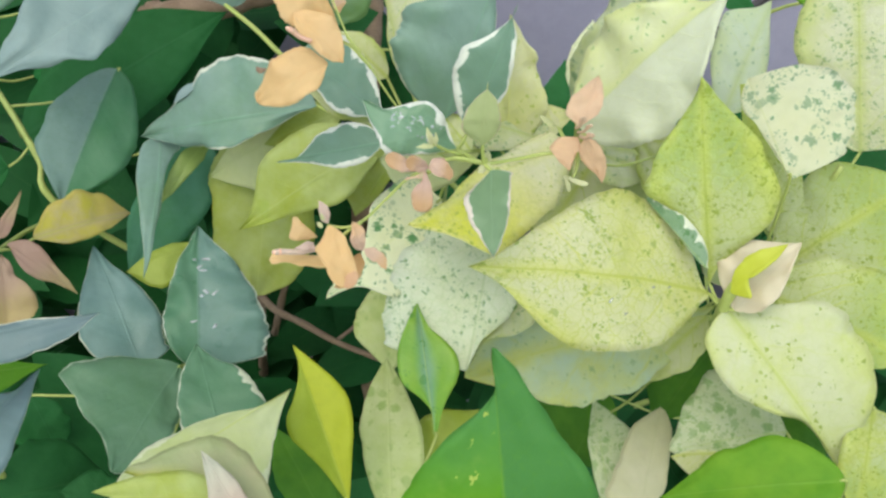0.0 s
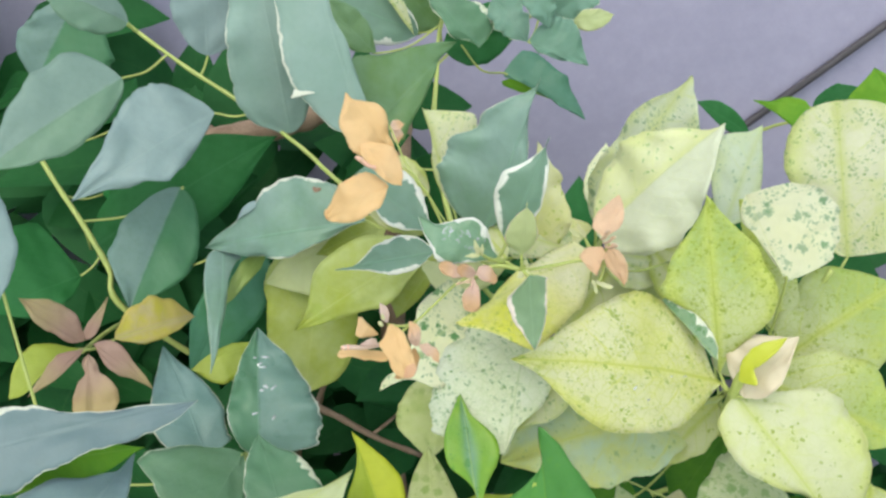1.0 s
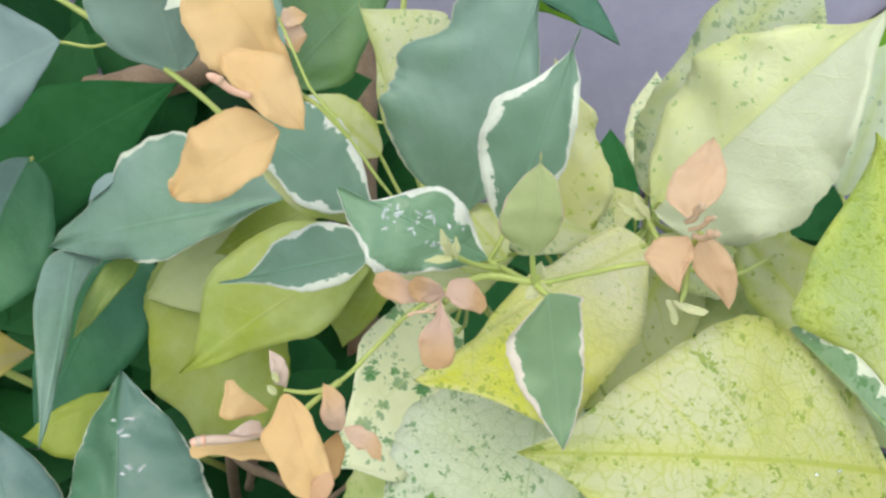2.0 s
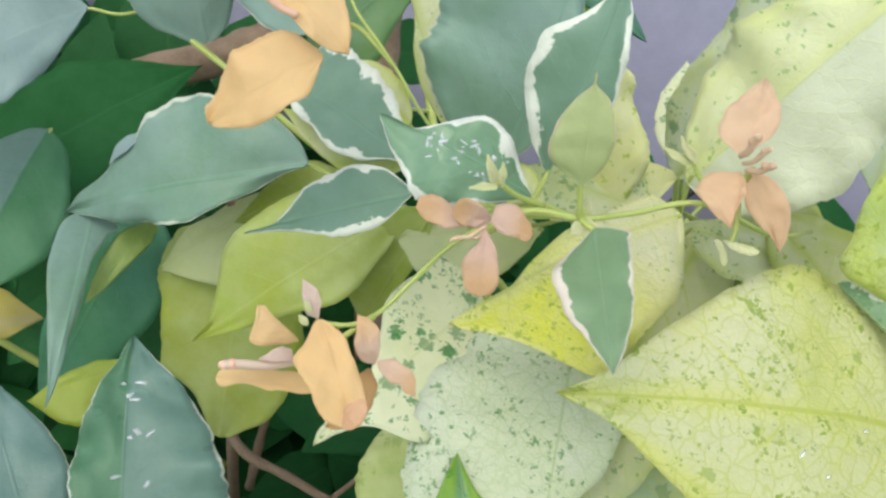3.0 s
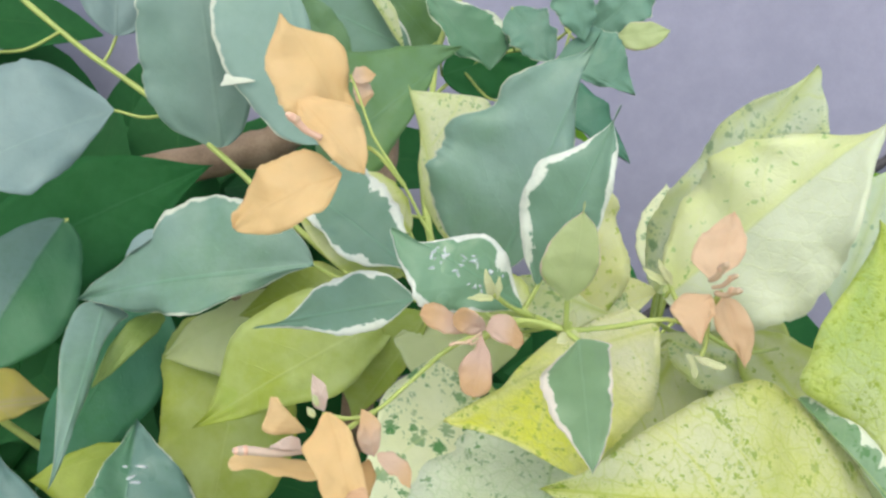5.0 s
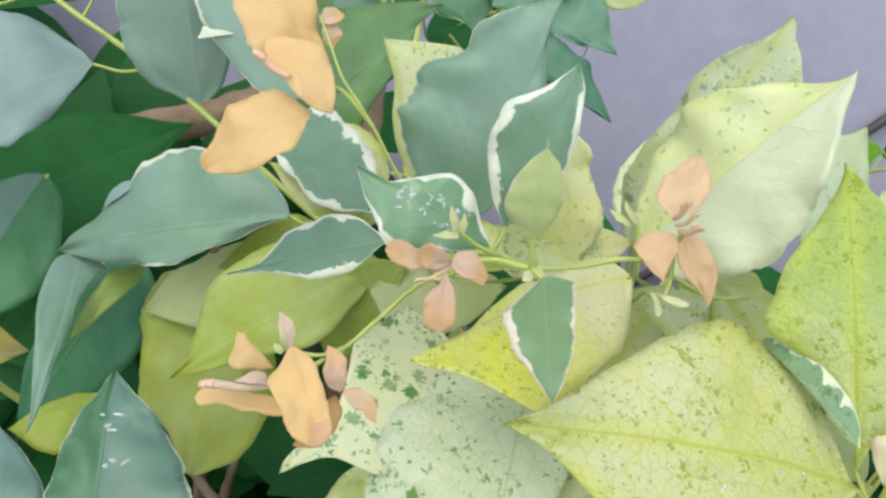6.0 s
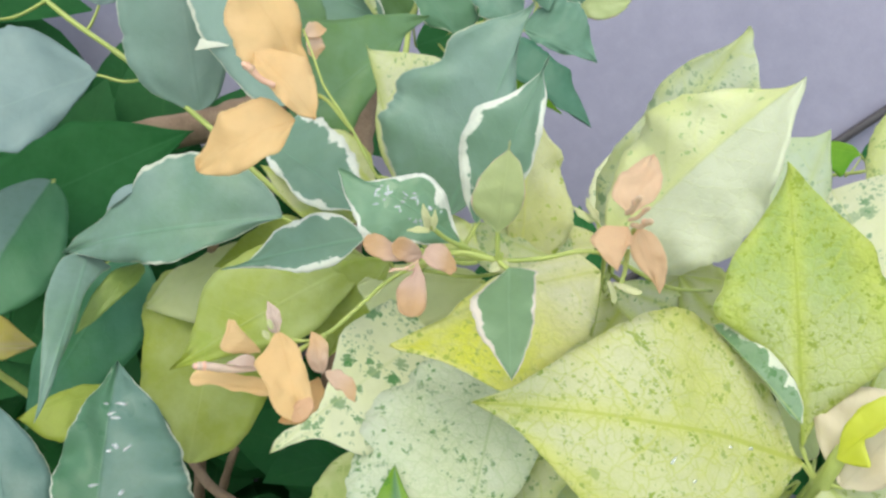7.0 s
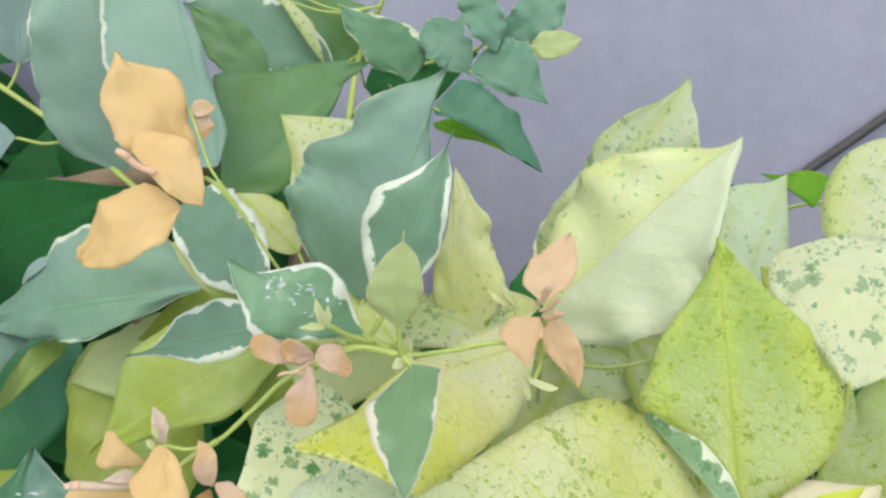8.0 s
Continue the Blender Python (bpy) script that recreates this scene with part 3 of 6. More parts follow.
    surface = ([[w.co.copy() for w in row] for row in grid[0]], N)
    m = 2 * nv
    faces = []
    for i in range(nu):
        for j in range(m):
            a, b = grid[0], grid[1]
            faces.append(bm.faces.new((a[i][j], a[i][j + 1], a[i + 1][j + 1], a[i + 1][j])))
            faces.append(bm.faces.new((b[i][j], b[i + 1][j], b[i + 1][j + 1], b[i][j + 1])))
        for j in (0, m):
            q = (grid[0][i][j], grid[0][i + 1][j], grid[1][i + 1][j], grid[1][i][j])
            faces.append(bm.faces.new(q if j == 0 else q[::-1]))
    for f in faces:
        for lp in f.loops:
            lp[uvs].uv, lp[plan].uv = coord[lp.vert]
    bmesh.ops.remove_doubles(bm, verts=bm.verts, dist=1e-6)
    mat, label = STYLES[style]
    n_blade = len(bm.faces)
    if attach is not None:
        A = Vector(attach)
        sag = Vector((0, 0, -0.1)) * (A - B).length
        bm.faces.ensure_lookup_table()
        add_tube(bm, spline([A, (A + B) / 2 + sag, B - N * 0.0009, B + ax * L * 0.05 - N * 0.0012], 5), 0.0008, 0.0006, 6)
    ob = finish(bm, name, mat, parent, label)
    SURFACE[ob.name] = surface
    if attach is not None:
        ob.data.materials.append(STEMS["stem"])
        for i, p in enumerate(ob.data.polygons):
            if i >= n_blade:
                p.material_index = 1
    return ob


def leaf(parent, style, *a):
    return blade("leaf", parent, style, *a, 0.00035, 96, 6, 0.03)


def bract(parent, style, *a):
    return blade("bract", parent, style, *a, 0.0002, 34, 6, 0.055)


def flower_tube(parent, style, base, tip, r0, r1):
    """A slender flower tube that swells to a blunt bud."""
    a, b = Vector(base), Vector(tip)
    bm = bmesh.new()
    line = spline([a, a.lerp(b, 0.45) + Vector((0, 0, -0.0008)), a.lerp(b, 0.8), b], 5)
    n = len(line)
    add_tube(bm, line[:-2], r0, r1, 8, 0.1)
    d = (b - line[-3]).normalized()
    add_tube(bm, [line[-3], line[-3] + d * r1 * 0.5, line[-3] + d * r1, line[-3] + d * r1 * 1.3], r1, r1 * 0.35, 8)
    ob = finish(bm, "flower_tube", STEMS[style], parent, "slender pinkish flower tube")
    bm = bmesh.new()
    add_tube(bm, [b - d * r1 * 2.6, b - d * r1 * 1.8, b - d * r1, b - d * r1 * 0.3, b], r1 * 1.12, r1 * 0.6, 8)
    finish(bm, "bud_tip", STEMS["tube_tip" if style == "tube" else "bud_tip"], parent, "swollen bud tip")
    return ob


# ---- the setting ----
def slab(name, lo, hi, mat, label, category):
    bm = bmesh.new()
    bmesh.ops.create_cube(bm, size=1, matrix=Matrix.Translation((Vector(lo) + Vector(hi)) / 2) @ Matrix.Diagonal((*(Vector(hi) - Vector(lo)), 1)))
    ob = finish(bm, name, mat, None, label, smooth=False)
    return tagged(ob, label, category, kind="structure")


slab("ground", (-30, -30, -0.2), (30, 30, 0), SOIL, "dark bare soil under the shrubs", "ground")
# unseen slab, added to throw light up into the leaves
slab("pavement", (-30, -30, -0.05), (30, 0.12, 0.02), BOUNCE_CONCRETE, "unseen pale concrete paving in front of the bed, added to bounce light", "pavement")
slab("wall_north", (-6, 0.82, 0.0), (6, 1.0, 2.6), WALL, "plastered wall painted pale lilac", "wall")

bm = bmesh.new()
add_tube(bm, spline([(-0.6, 0.813, 0.0), (-0.13, 0.813, 0.373), (0.353, 0.813, 0.756), (0.85, 0.813, 1.15), (1.4, 0.813, 1.58), (2.0, 0.813, 2.04)], 12), 0.0038, 0.0038, 10, 0.05)
tagged(finish(bm, "cable", CABLE), "dark brown cable running aslant across the lilac wall", "cable")

def background_foliage(count, seed):
    """Dense leaves, shade put into their colour, behind and below the shoots, with twigs, as one mass."""
    rng = random.Random(seed)
    verts, faces, uv = [], [], []
    nu, nv = 6, 2
    spaces = (((-0.60, -0.04), (0.58, 0.78), (0.28, 0.74), 0.45), ((-0.80, -0.34), (0.66, 0.80), (0.70, 0.90), 0.05), ((-0.12, 0.55), (0.50, 0.76), (0.22, 0.62), 0.30), ((-0.34, 0.40), (0.30, 0.50), (0.30, 0.53), 0.20))
    for _ in range(count):
        pick = rng.random()
        for xs, ys, zs, share in spaces:
            pick -= share
            if pick <= 0:
                break
        p = Vector((rng.uniform(*xs), rng.uniform(*ys), rng.uniform(*zs)))
        n = Vector((rng.gauss(0, 0.5), rng.gauss(-0.7, 0.4), rng.gauss(0.6, 0.4))).normalized()
        d = Vector((rng.gauss(0, 1), rng.gauss(-0.1, 0.4), rng.gauss(-0.2, 0.8)))
        ax = (d - n * d.dot(n)).normalized()
        side = n.cross(ax)
        L = rng.uniform(0.06, 0.105)
        w = L * rng.uniform(0.27, 0.36)
        k0 = len(verts)
        for i in range(nu + 1):
            u = i / nu
            f = math.sin(math.pi * min(1, u ** 0.72)) ** 0.8 * (1 - 0.25 * u) if 0 < i < nu else 0.02
            for j in range(-nv, nv + 1):
                v = j / nv
                verts.append(p + ax * (L * u) + side * (w * f * v) + n * (0.06 * L * math.sin(math.pi * u) + 0.18 * w * f * abs(v)))
                uv.append((u, v * 0.5 + 0.5))
        m = 2 * nv + 1
        for i in range(nu):
            for j in range(m - 1):
                a = k0 + i * m + j
                faces.append((a, a + 1, a + m + 1, a + m))
    me = bpy.data.meshes.new("foliage")
    me.from_pydata(verts, [], faces)
    lay = me.uv_layers.new(name="UVMap")
    for lp in me.loops:
        lay.data[lp.index].uv = uv[lp.vertex_index]
    plan = me.uv_layers.new(name="Plan")
    for lp in me.loops:
        x, y = uv[lp.vertex_index]
        plan.data[lp.index].uv = (x, 0.5 + (y - 0.5) * 0.6)
    for p in me.polygons:
        p.use_smooth = True
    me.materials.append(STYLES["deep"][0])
    return tagged(new("foliage", me), "dense foliage behind the shrubs, shade put into its deep green", "foliage", kind="stuff")


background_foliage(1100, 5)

green_shrub = tagged(new("bougainvillea"), "bougainvillea with cream-edged green leaves and orange bracts", "shrub")
yellow_shrub = tagged(new("bougainvillea"), "bougainvillea with yellow and cream speckled leaves", "shrub")
green_shrub.location, yellow_shrub.location = (-0.06, 0.55, 0), (0.12, 0.52, 0)

# the blue-green shrub with cream margins
trunk_a = branch(green_shrub, [(-0.089, 0.4351, 0.7537), (-0.1328, 0.5333, 0.5379), (-0.1633, 0.6218, 0.3946)], 0.0025, 0.004, 'bark')
# the next two are added, brown to stand in for shaded wall between leaves
wall_shade_b = branch(green_shrub, [(-0.235, 0.68, 0.69), (-0.21, 0.63, 0.722), (-0.1777, 0.6000, 0.7333), (-0.1382, 0.6050, 0.7429), (-0.1110, 0.6100, 0.7526), (-0.0907, 0.6200, 0.7715)], 0.011, 0.009, 'bark')
wall_shade_c = branch(green_shrub, [(-0.09, 0.63, 0.3), (-0.07, 0.63, 0.56), (-0.0628, 0.64, 0.6784), (-0.0601, 0.66, 0.7217), (-0.0573, 0.68, 0.7589)], 0.011, 0.009, 'bark')
shoot_c = branch(green_shrub, [(-0.0103, 0.4699, 0.6914), (-0.0032, 0.3796, 0.7359), (0.0093, 0.3334, 0.7547), (0.019, 0.32, 0.756), (0.0315, 0.3243, 0.7557), (0.0469, 0.3233, 0.7584), (0.0733, 0.3529, 0.7396), (0.0993, 0.3956, 0.7249)], 0.0008, 0.0006, 'stem')
stem_bl = branch(green_shrub, [(-0.039, 0.3461, 0.8141), (-0.036, 0.342, 0.8085), (-0.0329, 0.3386, 0.8017), (-0.031, 0.3374, 0.7982), (-0.0235, 0.3368, 0.7872), (-0.0154, 0.3397, 0.7718), (-0.0002, 0.3405, 0.7514), (0.019, 0.32, 0.756)], 0.0003, 0.0005, 'stem')
stem_ll = branch(green_shrub, [(0.019, 0.32, 0.756), (0.0062, 0.3215, 0.757), (-0.009, 0.3187, 0.7505), (-0.0181, 0.3171, 0.7423), (-0.0279, 0.3146, 0.7336), (-0.0362, 0.3124, 0.7319)], 0.0007, 0.0005, 'stem')
stem_ul = branch(green_shrub, [(-0.242, 0.5403, 0.848), (-0.2148, 0.5264, 0.8291), (-0.1797, 0.5175, 0.8042), (-0.1478, 0.5066, 0.7862), (-0.1079, 0.4926, 0.76), (-0.086, 0.4758, 0.7457), (-0.0462, 0.4322, 0.7305), (-0.0103, 0.4699, 0.6914)], 0.0012, 0.0015, 'stem')
stem_ll2 = branch(green_shrub, [(-0.2948, 0.5381, 0.7473), (-0.2751, 0.5183, 0.7283), (-0.2523, 0.4974, 0.7067), (-0.2311, 0.4748, 0.687), (-0.217, 0.4662, 0.6574), (-0.1328, 0.5333, 0.5379)], 0.0016, 0.002, 'stem')
stem_p = branch(green_shrub, [(-0.2025, 0.3592, 0.6928), (-0.2059, 0.3993, 0.6827), (-0.217, 0.4662, 0.6574)], 0.001, 0.0012, 'stem')
stem_top = branch(green_shrub, [(-0.0092, 0.6288, 0.845), (-0.0248, 0.626, 0.8087), (-0.0275, 0.5923, 0.7788), (-0.0277, 0.5443, 0.741), (-0.0103, 0.4699, 0.6914)], 0.0014, 0.002, 'stem')
stem_wall = branch(green_shrub, [(0.0496, 0.6403, 0.8456), (0.0475, 0.6298, 0.8216), (0.0346, 0.6393, 0.8085), (-0.0011, 0.6474, 0.7979), (-0.0336, 0.6415, 0.7721)], 0.0009, 0.0012, 'stem')
stem_low = branch(green_shrub, [(-0.1314, 0.3837, 0.6134), (-0.1392, 0.3834, 0.5836), (-0.133, 0.4302, 0.5083), (-0.1633, 0.6218, 0.3946)], 0.0012, 0.002, 'stem')
stem_front = branch(green_shrub, [(-0.1906, 0.2885, 0.6749), (-0.2004, 0.2987, 0.6423), (-0.2168, 0.3482, 0.5441)], 0.0012, 0.002, 'stem')
leaf(shoot_c, 'green', (0.0029, 0.3728, 0.7524), (0.0296, 0.3816, 0.8262), (-0.0824, -0.9855, 0.1483), (0.0020, 0.0049, 0.0069, 0.0083, 0.0085, 0.0079, 0.0055, 0.0024, 0.0003, 0.0003, 0.0003), (0.0129, 0.0205, 0.0275, 0.0314, 0.0305, 0.0296, 0.0211, 0.0198, 0.0132, 0.0033, 0.0003), 0.40, 0.40, 0.06, 0.1, 1.1, 1, (-0.0007, 0.3704, 0.7397), 0, 1.25)
leaf(shoot_c, 'cream_speck', (-0.0127, 0.3956, 0.7562), (-0.0280, 0.4112, 0.8058), (0.1163, -0.9364, 0.3312), (0.0064, 0.0108, 0.0164, 0.0179, 0.0194, 0.0208, 0.0223, 0.0237, 0.0224, 0.0090, 0.0003), (0.0009, 0.0023, 0.0037, 0.0045, 0.0042, 0.0035, 0.0015, 0.0003, 0.0003, 0.0003, 0.0003), 0.40, 0.40, 0.06, 0.08, 0.5, 2, (-0.0039, 0.3887, 0.7314), 0, 1.3)
leaf(shoot_c, 'margin', (0.0130, 0.3402, 0.7608), (0.0310, 0.3395, 0.8105), (-0.1685, -0.9846, 0.0456), (0.0006, 0.0016, 0.0043, 0.0071, 0.0082, 0.0078, 0.0070, 0.0057, 0.0039, 0.0003, 0.0003), (0.0026, 0.0059, 0.0092, 0.0121, 0.0137, 0.0136, 0.0128, 0.0072, 0.0031, 0.0003, 0.0003), 0.40, 0.40, 0.06, 0.18, 0.8, 3, (0.008, 0.338, 0.7528), 0, 1.3)
leaf(shoot_c, 'olive', (0.0182, 0.3153, 0.7650), (0.0200, 0.3112, 0.7908), (-0.0582, -0.9866, -0.1525), (0.0010, 0.0024, 0.0041, 0.0052, 0.0057, 0.0057, 0.0051, 0.0044, 0.0031, 0.0003, 0.0003), (0.0011, 0.0035, 0.0065, 0.0079, 0.0079, 0.0072, 0.0065, 0.0048, 0.0029, 0.0003, 0.0003), 0.40, 0.40, 0.06, 0.12, 0.5, 4, (0.019, 0.32, 0.756), 0, 1.2)
leaf(shoot_c, 'margin_pink', (0.0217, 0.3152, 0.7554), (0.0220, 0.2790, 0.7390), (-0.1242, -0.4105, 0.9034), (0.0013, 0.0033, 0.0069, 0.0097, 0.0101, 0.0093, 0.0082, 0.0061, 0.0041, 0.0022, 0.0009), (0.0073, 0.0073, 0.0073, 0.0070, 0.0068, 0.0064, 0.0057, 0.0051, 0.0038, 0.0022, 0.0009), 0.40, 0.40, 0.03, 0.03, 0.9, 5, (0.019, 0.32, 0.756), 0, 1.3)
wet_leaf = leaf(shoot_c, 'margin_wet', (0.0084, 0.3272, 0.7587), (-0.0261, 0.3285, 0.7779), (0.2054, -0.8808, 0.4266), (0.0012, 0.0030, 0.0065, 0.0088, 0.0099, 0.0094, 0.0068, 0.0031, 0.0003, 0.0003, 0.0003), (0.0013, 0.0034, 0.0065, 0.0088, 0.0111, 0.0131, 0.0144, 0.0116, 0.0082, 0.0048, 0.0020), 0.40, 0.40, 0.1, 0.22, 1.0, 6, (0.0141, 0.3267, 0.7554), 0, 1.3)
water_drops(wet_leaf, 30, 4, (0.25, 0.68), (-0.35, 0.4), 0.0008)
leaf(shoot_c, 'margin', (-0.0208, 0.3467, 0.7528), (-0.0721, 0.3722, 0.7321), (-0.5150, -0.8095, 0.2819), (0.0043, 0.0079, 0.0102, 0.0106, 0.0097, 0.0081, 0.0047, 0.0018, 0.0003, 0.0003, 0.0003), (0.0019, 0.0045, 0.0067, 0.0071, 0.0070, 0.0050, 0.0036, 0.0024, 0.0014, 0.0007, 0.0003), 0.40, 0.40, 0.06, 0.15, 1.0, 7, (0.0068, 0.3426, 0.751), 0, 1.3)
leaf(shoot_c, 'margin', (-0.0221, 0.3627, 0.7561), (-0.0632, 0.4005, 0.7724), (-0.2325, -0.5870, 0.7754), (0.0017, 0.0042, 0.0083, 0.0121, 0.0146, 0.0157, 0.0162, 0.0171, 0.0181, 0.0170, 0.0159), (0.0014, 0.0036, 0.0075, 0.0100, 0.0105, 0.0094, 0.0085, 0.0080, 0.0058, 0.0029, 0.0012), 0.40, 0.40, 0.06, 0.12, 1.0, 8, (0.0031, 0.3565, 0.7453), 0, 1.3)
leaf(shoot_c, 'pale', (-0.0254, 0.3769, 0.7506), (-0.0631, 0.3945, 0.7641), (-0.144, -0.7781, 0.6114), 0.0032, 0.0083, 0.58, 0.42, 0.06, 0.12, 0.5, 9, (-0.0007, 0.3704, 0.7397), 0, 1.3)
leaf(shoot_c, 'pale', (-0.0272, 0.4317, 0.7501), (-0.0518, 0.442, 0.7699), (0.114, -0.8181, 0.5637), 0.0088, 0.0072, 0.55, 0.36, 0.06, 0.12, 0.5, 10, (-0.006, 0.4157, 0.7181), 0, 1.3)
leaf(shoot_c, 'pale', (0.0135, 0.365, 0.7413), (-0.0014, 0.3791, 0.7549), (-0.0363, -0.7142, 0.699), 0.0061, 0.0057, 0.49, 0.41, 0.06, 0.12, 0.5, 11, (0.0031, 0.3565, 0.7453), 0, 1.3)
leaf(shoot_c, 'pale', (0.035, 0.4092, 0.7287), (0.0472, 0.4228, 0.738), (0.1654, -0.6518, 0.7402), 0.0050, 0.0059, 0.45, 0.49, 0.06, 0.12, 0.5, 12, (-0.0046, 0.3977, 0.727), 0, 1.3)
leaf(stem_ul, 'margin_thin', (-0.0622, 0.4287, 0.7363), (-0.1614, 0.4519, 0.7103), (-0.3006, -0.8838, 0.3585), (0.0120, 0.0197, 0.0262, 0.0294, 0.0297, 0.0254, 0.0182, 0.0131, 0.0094, 0.0051, 0.0021), (0.0010, 0.0024, 0.0069, 0.0110, 0.0139, 0.0134, 0.0104, 0.0092, 0.0057, 0.0026, 0.0010), 0.40, 0.40, 0.12, 0.12, 1.3, 13, (-0.0462, 0.4322, 0.7305), 0, 1.3)
leaf(stem_ul, 'green', (-0.1489, 0.4474, 0.7115), (-0.1444, 0.3787, 0.6677), (0.4756, -0.4506, 0.7555), (0.0061, 0.0091, 0.0104, 0.0107, 0.0104, 0.0087, 0.0070, 0.0050, 0.0029, 0.0010, 0.0004), (0.0096, 0.0076, 0.0049, 0.0032, 0.0029, 0.0031, 0.0028, 0.0019, 0.0019, 0.0014, 0.0007), 0.40, 0.40, 0.1, 0.06, 0.5, 14, None, 0, 1.3)
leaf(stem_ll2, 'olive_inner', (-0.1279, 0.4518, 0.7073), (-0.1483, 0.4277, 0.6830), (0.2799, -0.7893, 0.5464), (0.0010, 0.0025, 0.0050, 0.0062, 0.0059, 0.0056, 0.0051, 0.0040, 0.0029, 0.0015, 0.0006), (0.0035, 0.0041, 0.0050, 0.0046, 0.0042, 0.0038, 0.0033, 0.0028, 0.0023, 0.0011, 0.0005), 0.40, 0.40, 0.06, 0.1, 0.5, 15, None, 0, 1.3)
leaf(stem_ll2, 'jade', (-0.1397, 0.4792, 0.7036), (-0.1727, 0.425, 0.6381), (0.2819, -0.8042, 0.5233), 0.0135, 0.0245, 0.57, 0.38, 0.06, 0.1, 0.5, 16, (-0.2311, 0.4748, 0.687), 0, 1.3)
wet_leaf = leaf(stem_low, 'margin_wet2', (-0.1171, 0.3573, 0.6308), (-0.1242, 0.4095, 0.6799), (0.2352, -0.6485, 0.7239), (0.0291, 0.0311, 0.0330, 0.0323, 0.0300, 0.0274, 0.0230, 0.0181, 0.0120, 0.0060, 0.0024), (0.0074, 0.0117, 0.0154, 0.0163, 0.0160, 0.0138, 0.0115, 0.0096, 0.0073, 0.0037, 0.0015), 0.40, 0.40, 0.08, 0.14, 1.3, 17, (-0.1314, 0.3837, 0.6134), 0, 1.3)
water_drops(wet_leaf, 9, 9, (0.3, 0.75), (-0.15, 0.35), 0.0016)
leaf(stem_low, 'blue', (-0.1457, 0.3582, 0.6298), (-0.1771, 0.4032, 0.6717), (0.2673, -0.5502, 0.7911), (0.0142, 0.0144, 0.0157, 0.0171, 0.0166, 0.0145, 0.0118, 0.0082, 0.0048, 0.0024, 0.0010), (0.0100, 0.0150, 0.0188, 0.0210, 0.0209, 0.0182, 0.0153, 0.0117, 0.0080, 0.0040, 0.0016), 0.40, 0.40, 0.06, 0.12, 0.5, 18, (-0.1329, 0.3836, 0.6075), 0, 1.3)
leaf(stem_low, 'margin_shade', (-0.1237, 0.3515, 0.6365), (-0.1375, 0.2922, 0.6242), (0.3671, -0.2696, 0.8902), (0.0155, 0.0286, 0.0396, 0.0443, 0.0296, 0.0135, 0.0054), (0.0030, 0.0074, 0.0114, 0.0134, 0.0140, 0.0121, 0.0095), 0.40, 0.40, 0.06, 0.06, 0.5, 19, (-0.1314, 0.3837, 0.6134), 0, 1.3)
leaf(stem_low, 'margin_green', (-0.0942, 0.309, 0.6211), (-0.1157, 0.3554, 0.6461), (0.1421, -0.4174, 0.8976), (0.0188, 0.0202, 0.0221, 0.0199, 0.0149, 0.0068, 0.0027), (0.0057, 0.0143, 0.0148, 0.0145, 0.0115, 0.0079, 0.0032), 0.40, 0.40, 0.06, 0.1, 0.5, 20, (-0.1314, 0.3837, 0.6134), 0, 1.3)
leaf(stem_ul, 'grey', (-0.1571, 0.4907, 0.7819), (-0.2274, 0.4320, 0.7474), (0.3527, -0.7506, 0.5587), (0.0122, 0.0228, 0.0312, 0.0337, 0.0319, 0.0268, 0.0204, 0.0143, 0.0101, 0.0054, 0.0021), (0.0025, 0.0063, 0.0113, 0.0157, 0.0187, 0.0208, 0.0146, 0.0108, 0.0055, 0.0027, 0.0011), 0.40, 0.40, 0.06, 0.1, 0.9, 21, (-0.1355, 0.4954, 0.7802), 0, 1.2)
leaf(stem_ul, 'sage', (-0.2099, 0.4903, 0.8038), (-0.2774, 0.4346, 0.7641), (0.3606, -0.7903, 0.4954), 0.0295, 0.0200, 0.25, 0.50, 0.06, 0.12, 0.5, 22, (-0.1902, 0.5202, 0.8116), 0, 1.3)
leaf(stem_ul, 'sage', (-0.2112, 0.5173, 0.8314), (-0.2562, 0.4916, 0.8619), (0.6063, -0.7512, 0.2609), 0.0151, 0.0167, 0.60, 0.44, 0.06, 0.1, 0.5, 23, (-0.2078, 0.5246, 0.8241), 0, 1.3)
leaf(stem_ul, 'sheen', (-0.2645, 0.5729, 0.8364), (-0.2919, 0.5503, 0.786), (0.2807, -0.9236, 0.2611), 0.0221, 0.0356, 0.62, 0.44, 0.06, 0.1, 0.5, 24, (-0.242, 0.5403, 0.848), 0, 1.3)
leaf(stem_ul, 'grey', (-0.165, 0.5182, 0.8106), (-0.1634, 0.529, 0.8802), (0.2605, -0.9548, 0.143), 0.0272, 0.0191, 0.45, 0.45, 0.06, 0.1, 0.5, 25, (-0.1701, 0.5143, 0.7988), 0, 1.3)
leaf(stem_ul, 'margin_pale', (-0.1142, 0.4988, 0.7663), (-0.1295, 0.5088, 0.8763), (0.2800, -0.9517, 0.1259), (0.0085, 0.0125, 0.0153, 0.0145, 0.0142, 0.0138, 0.0123, 0.0107, 0.0085, 0.0042, 0.0017), (0.0101, 0.0202, 0.0269, 0.0278, 0.0277, 0.0267, 0.0252, 0.0214, 0.0163, 0.0081, 0.0033), 0.40, 0.40, 0.09, 0.06, 1.0, 26, None, 0, 1.3)
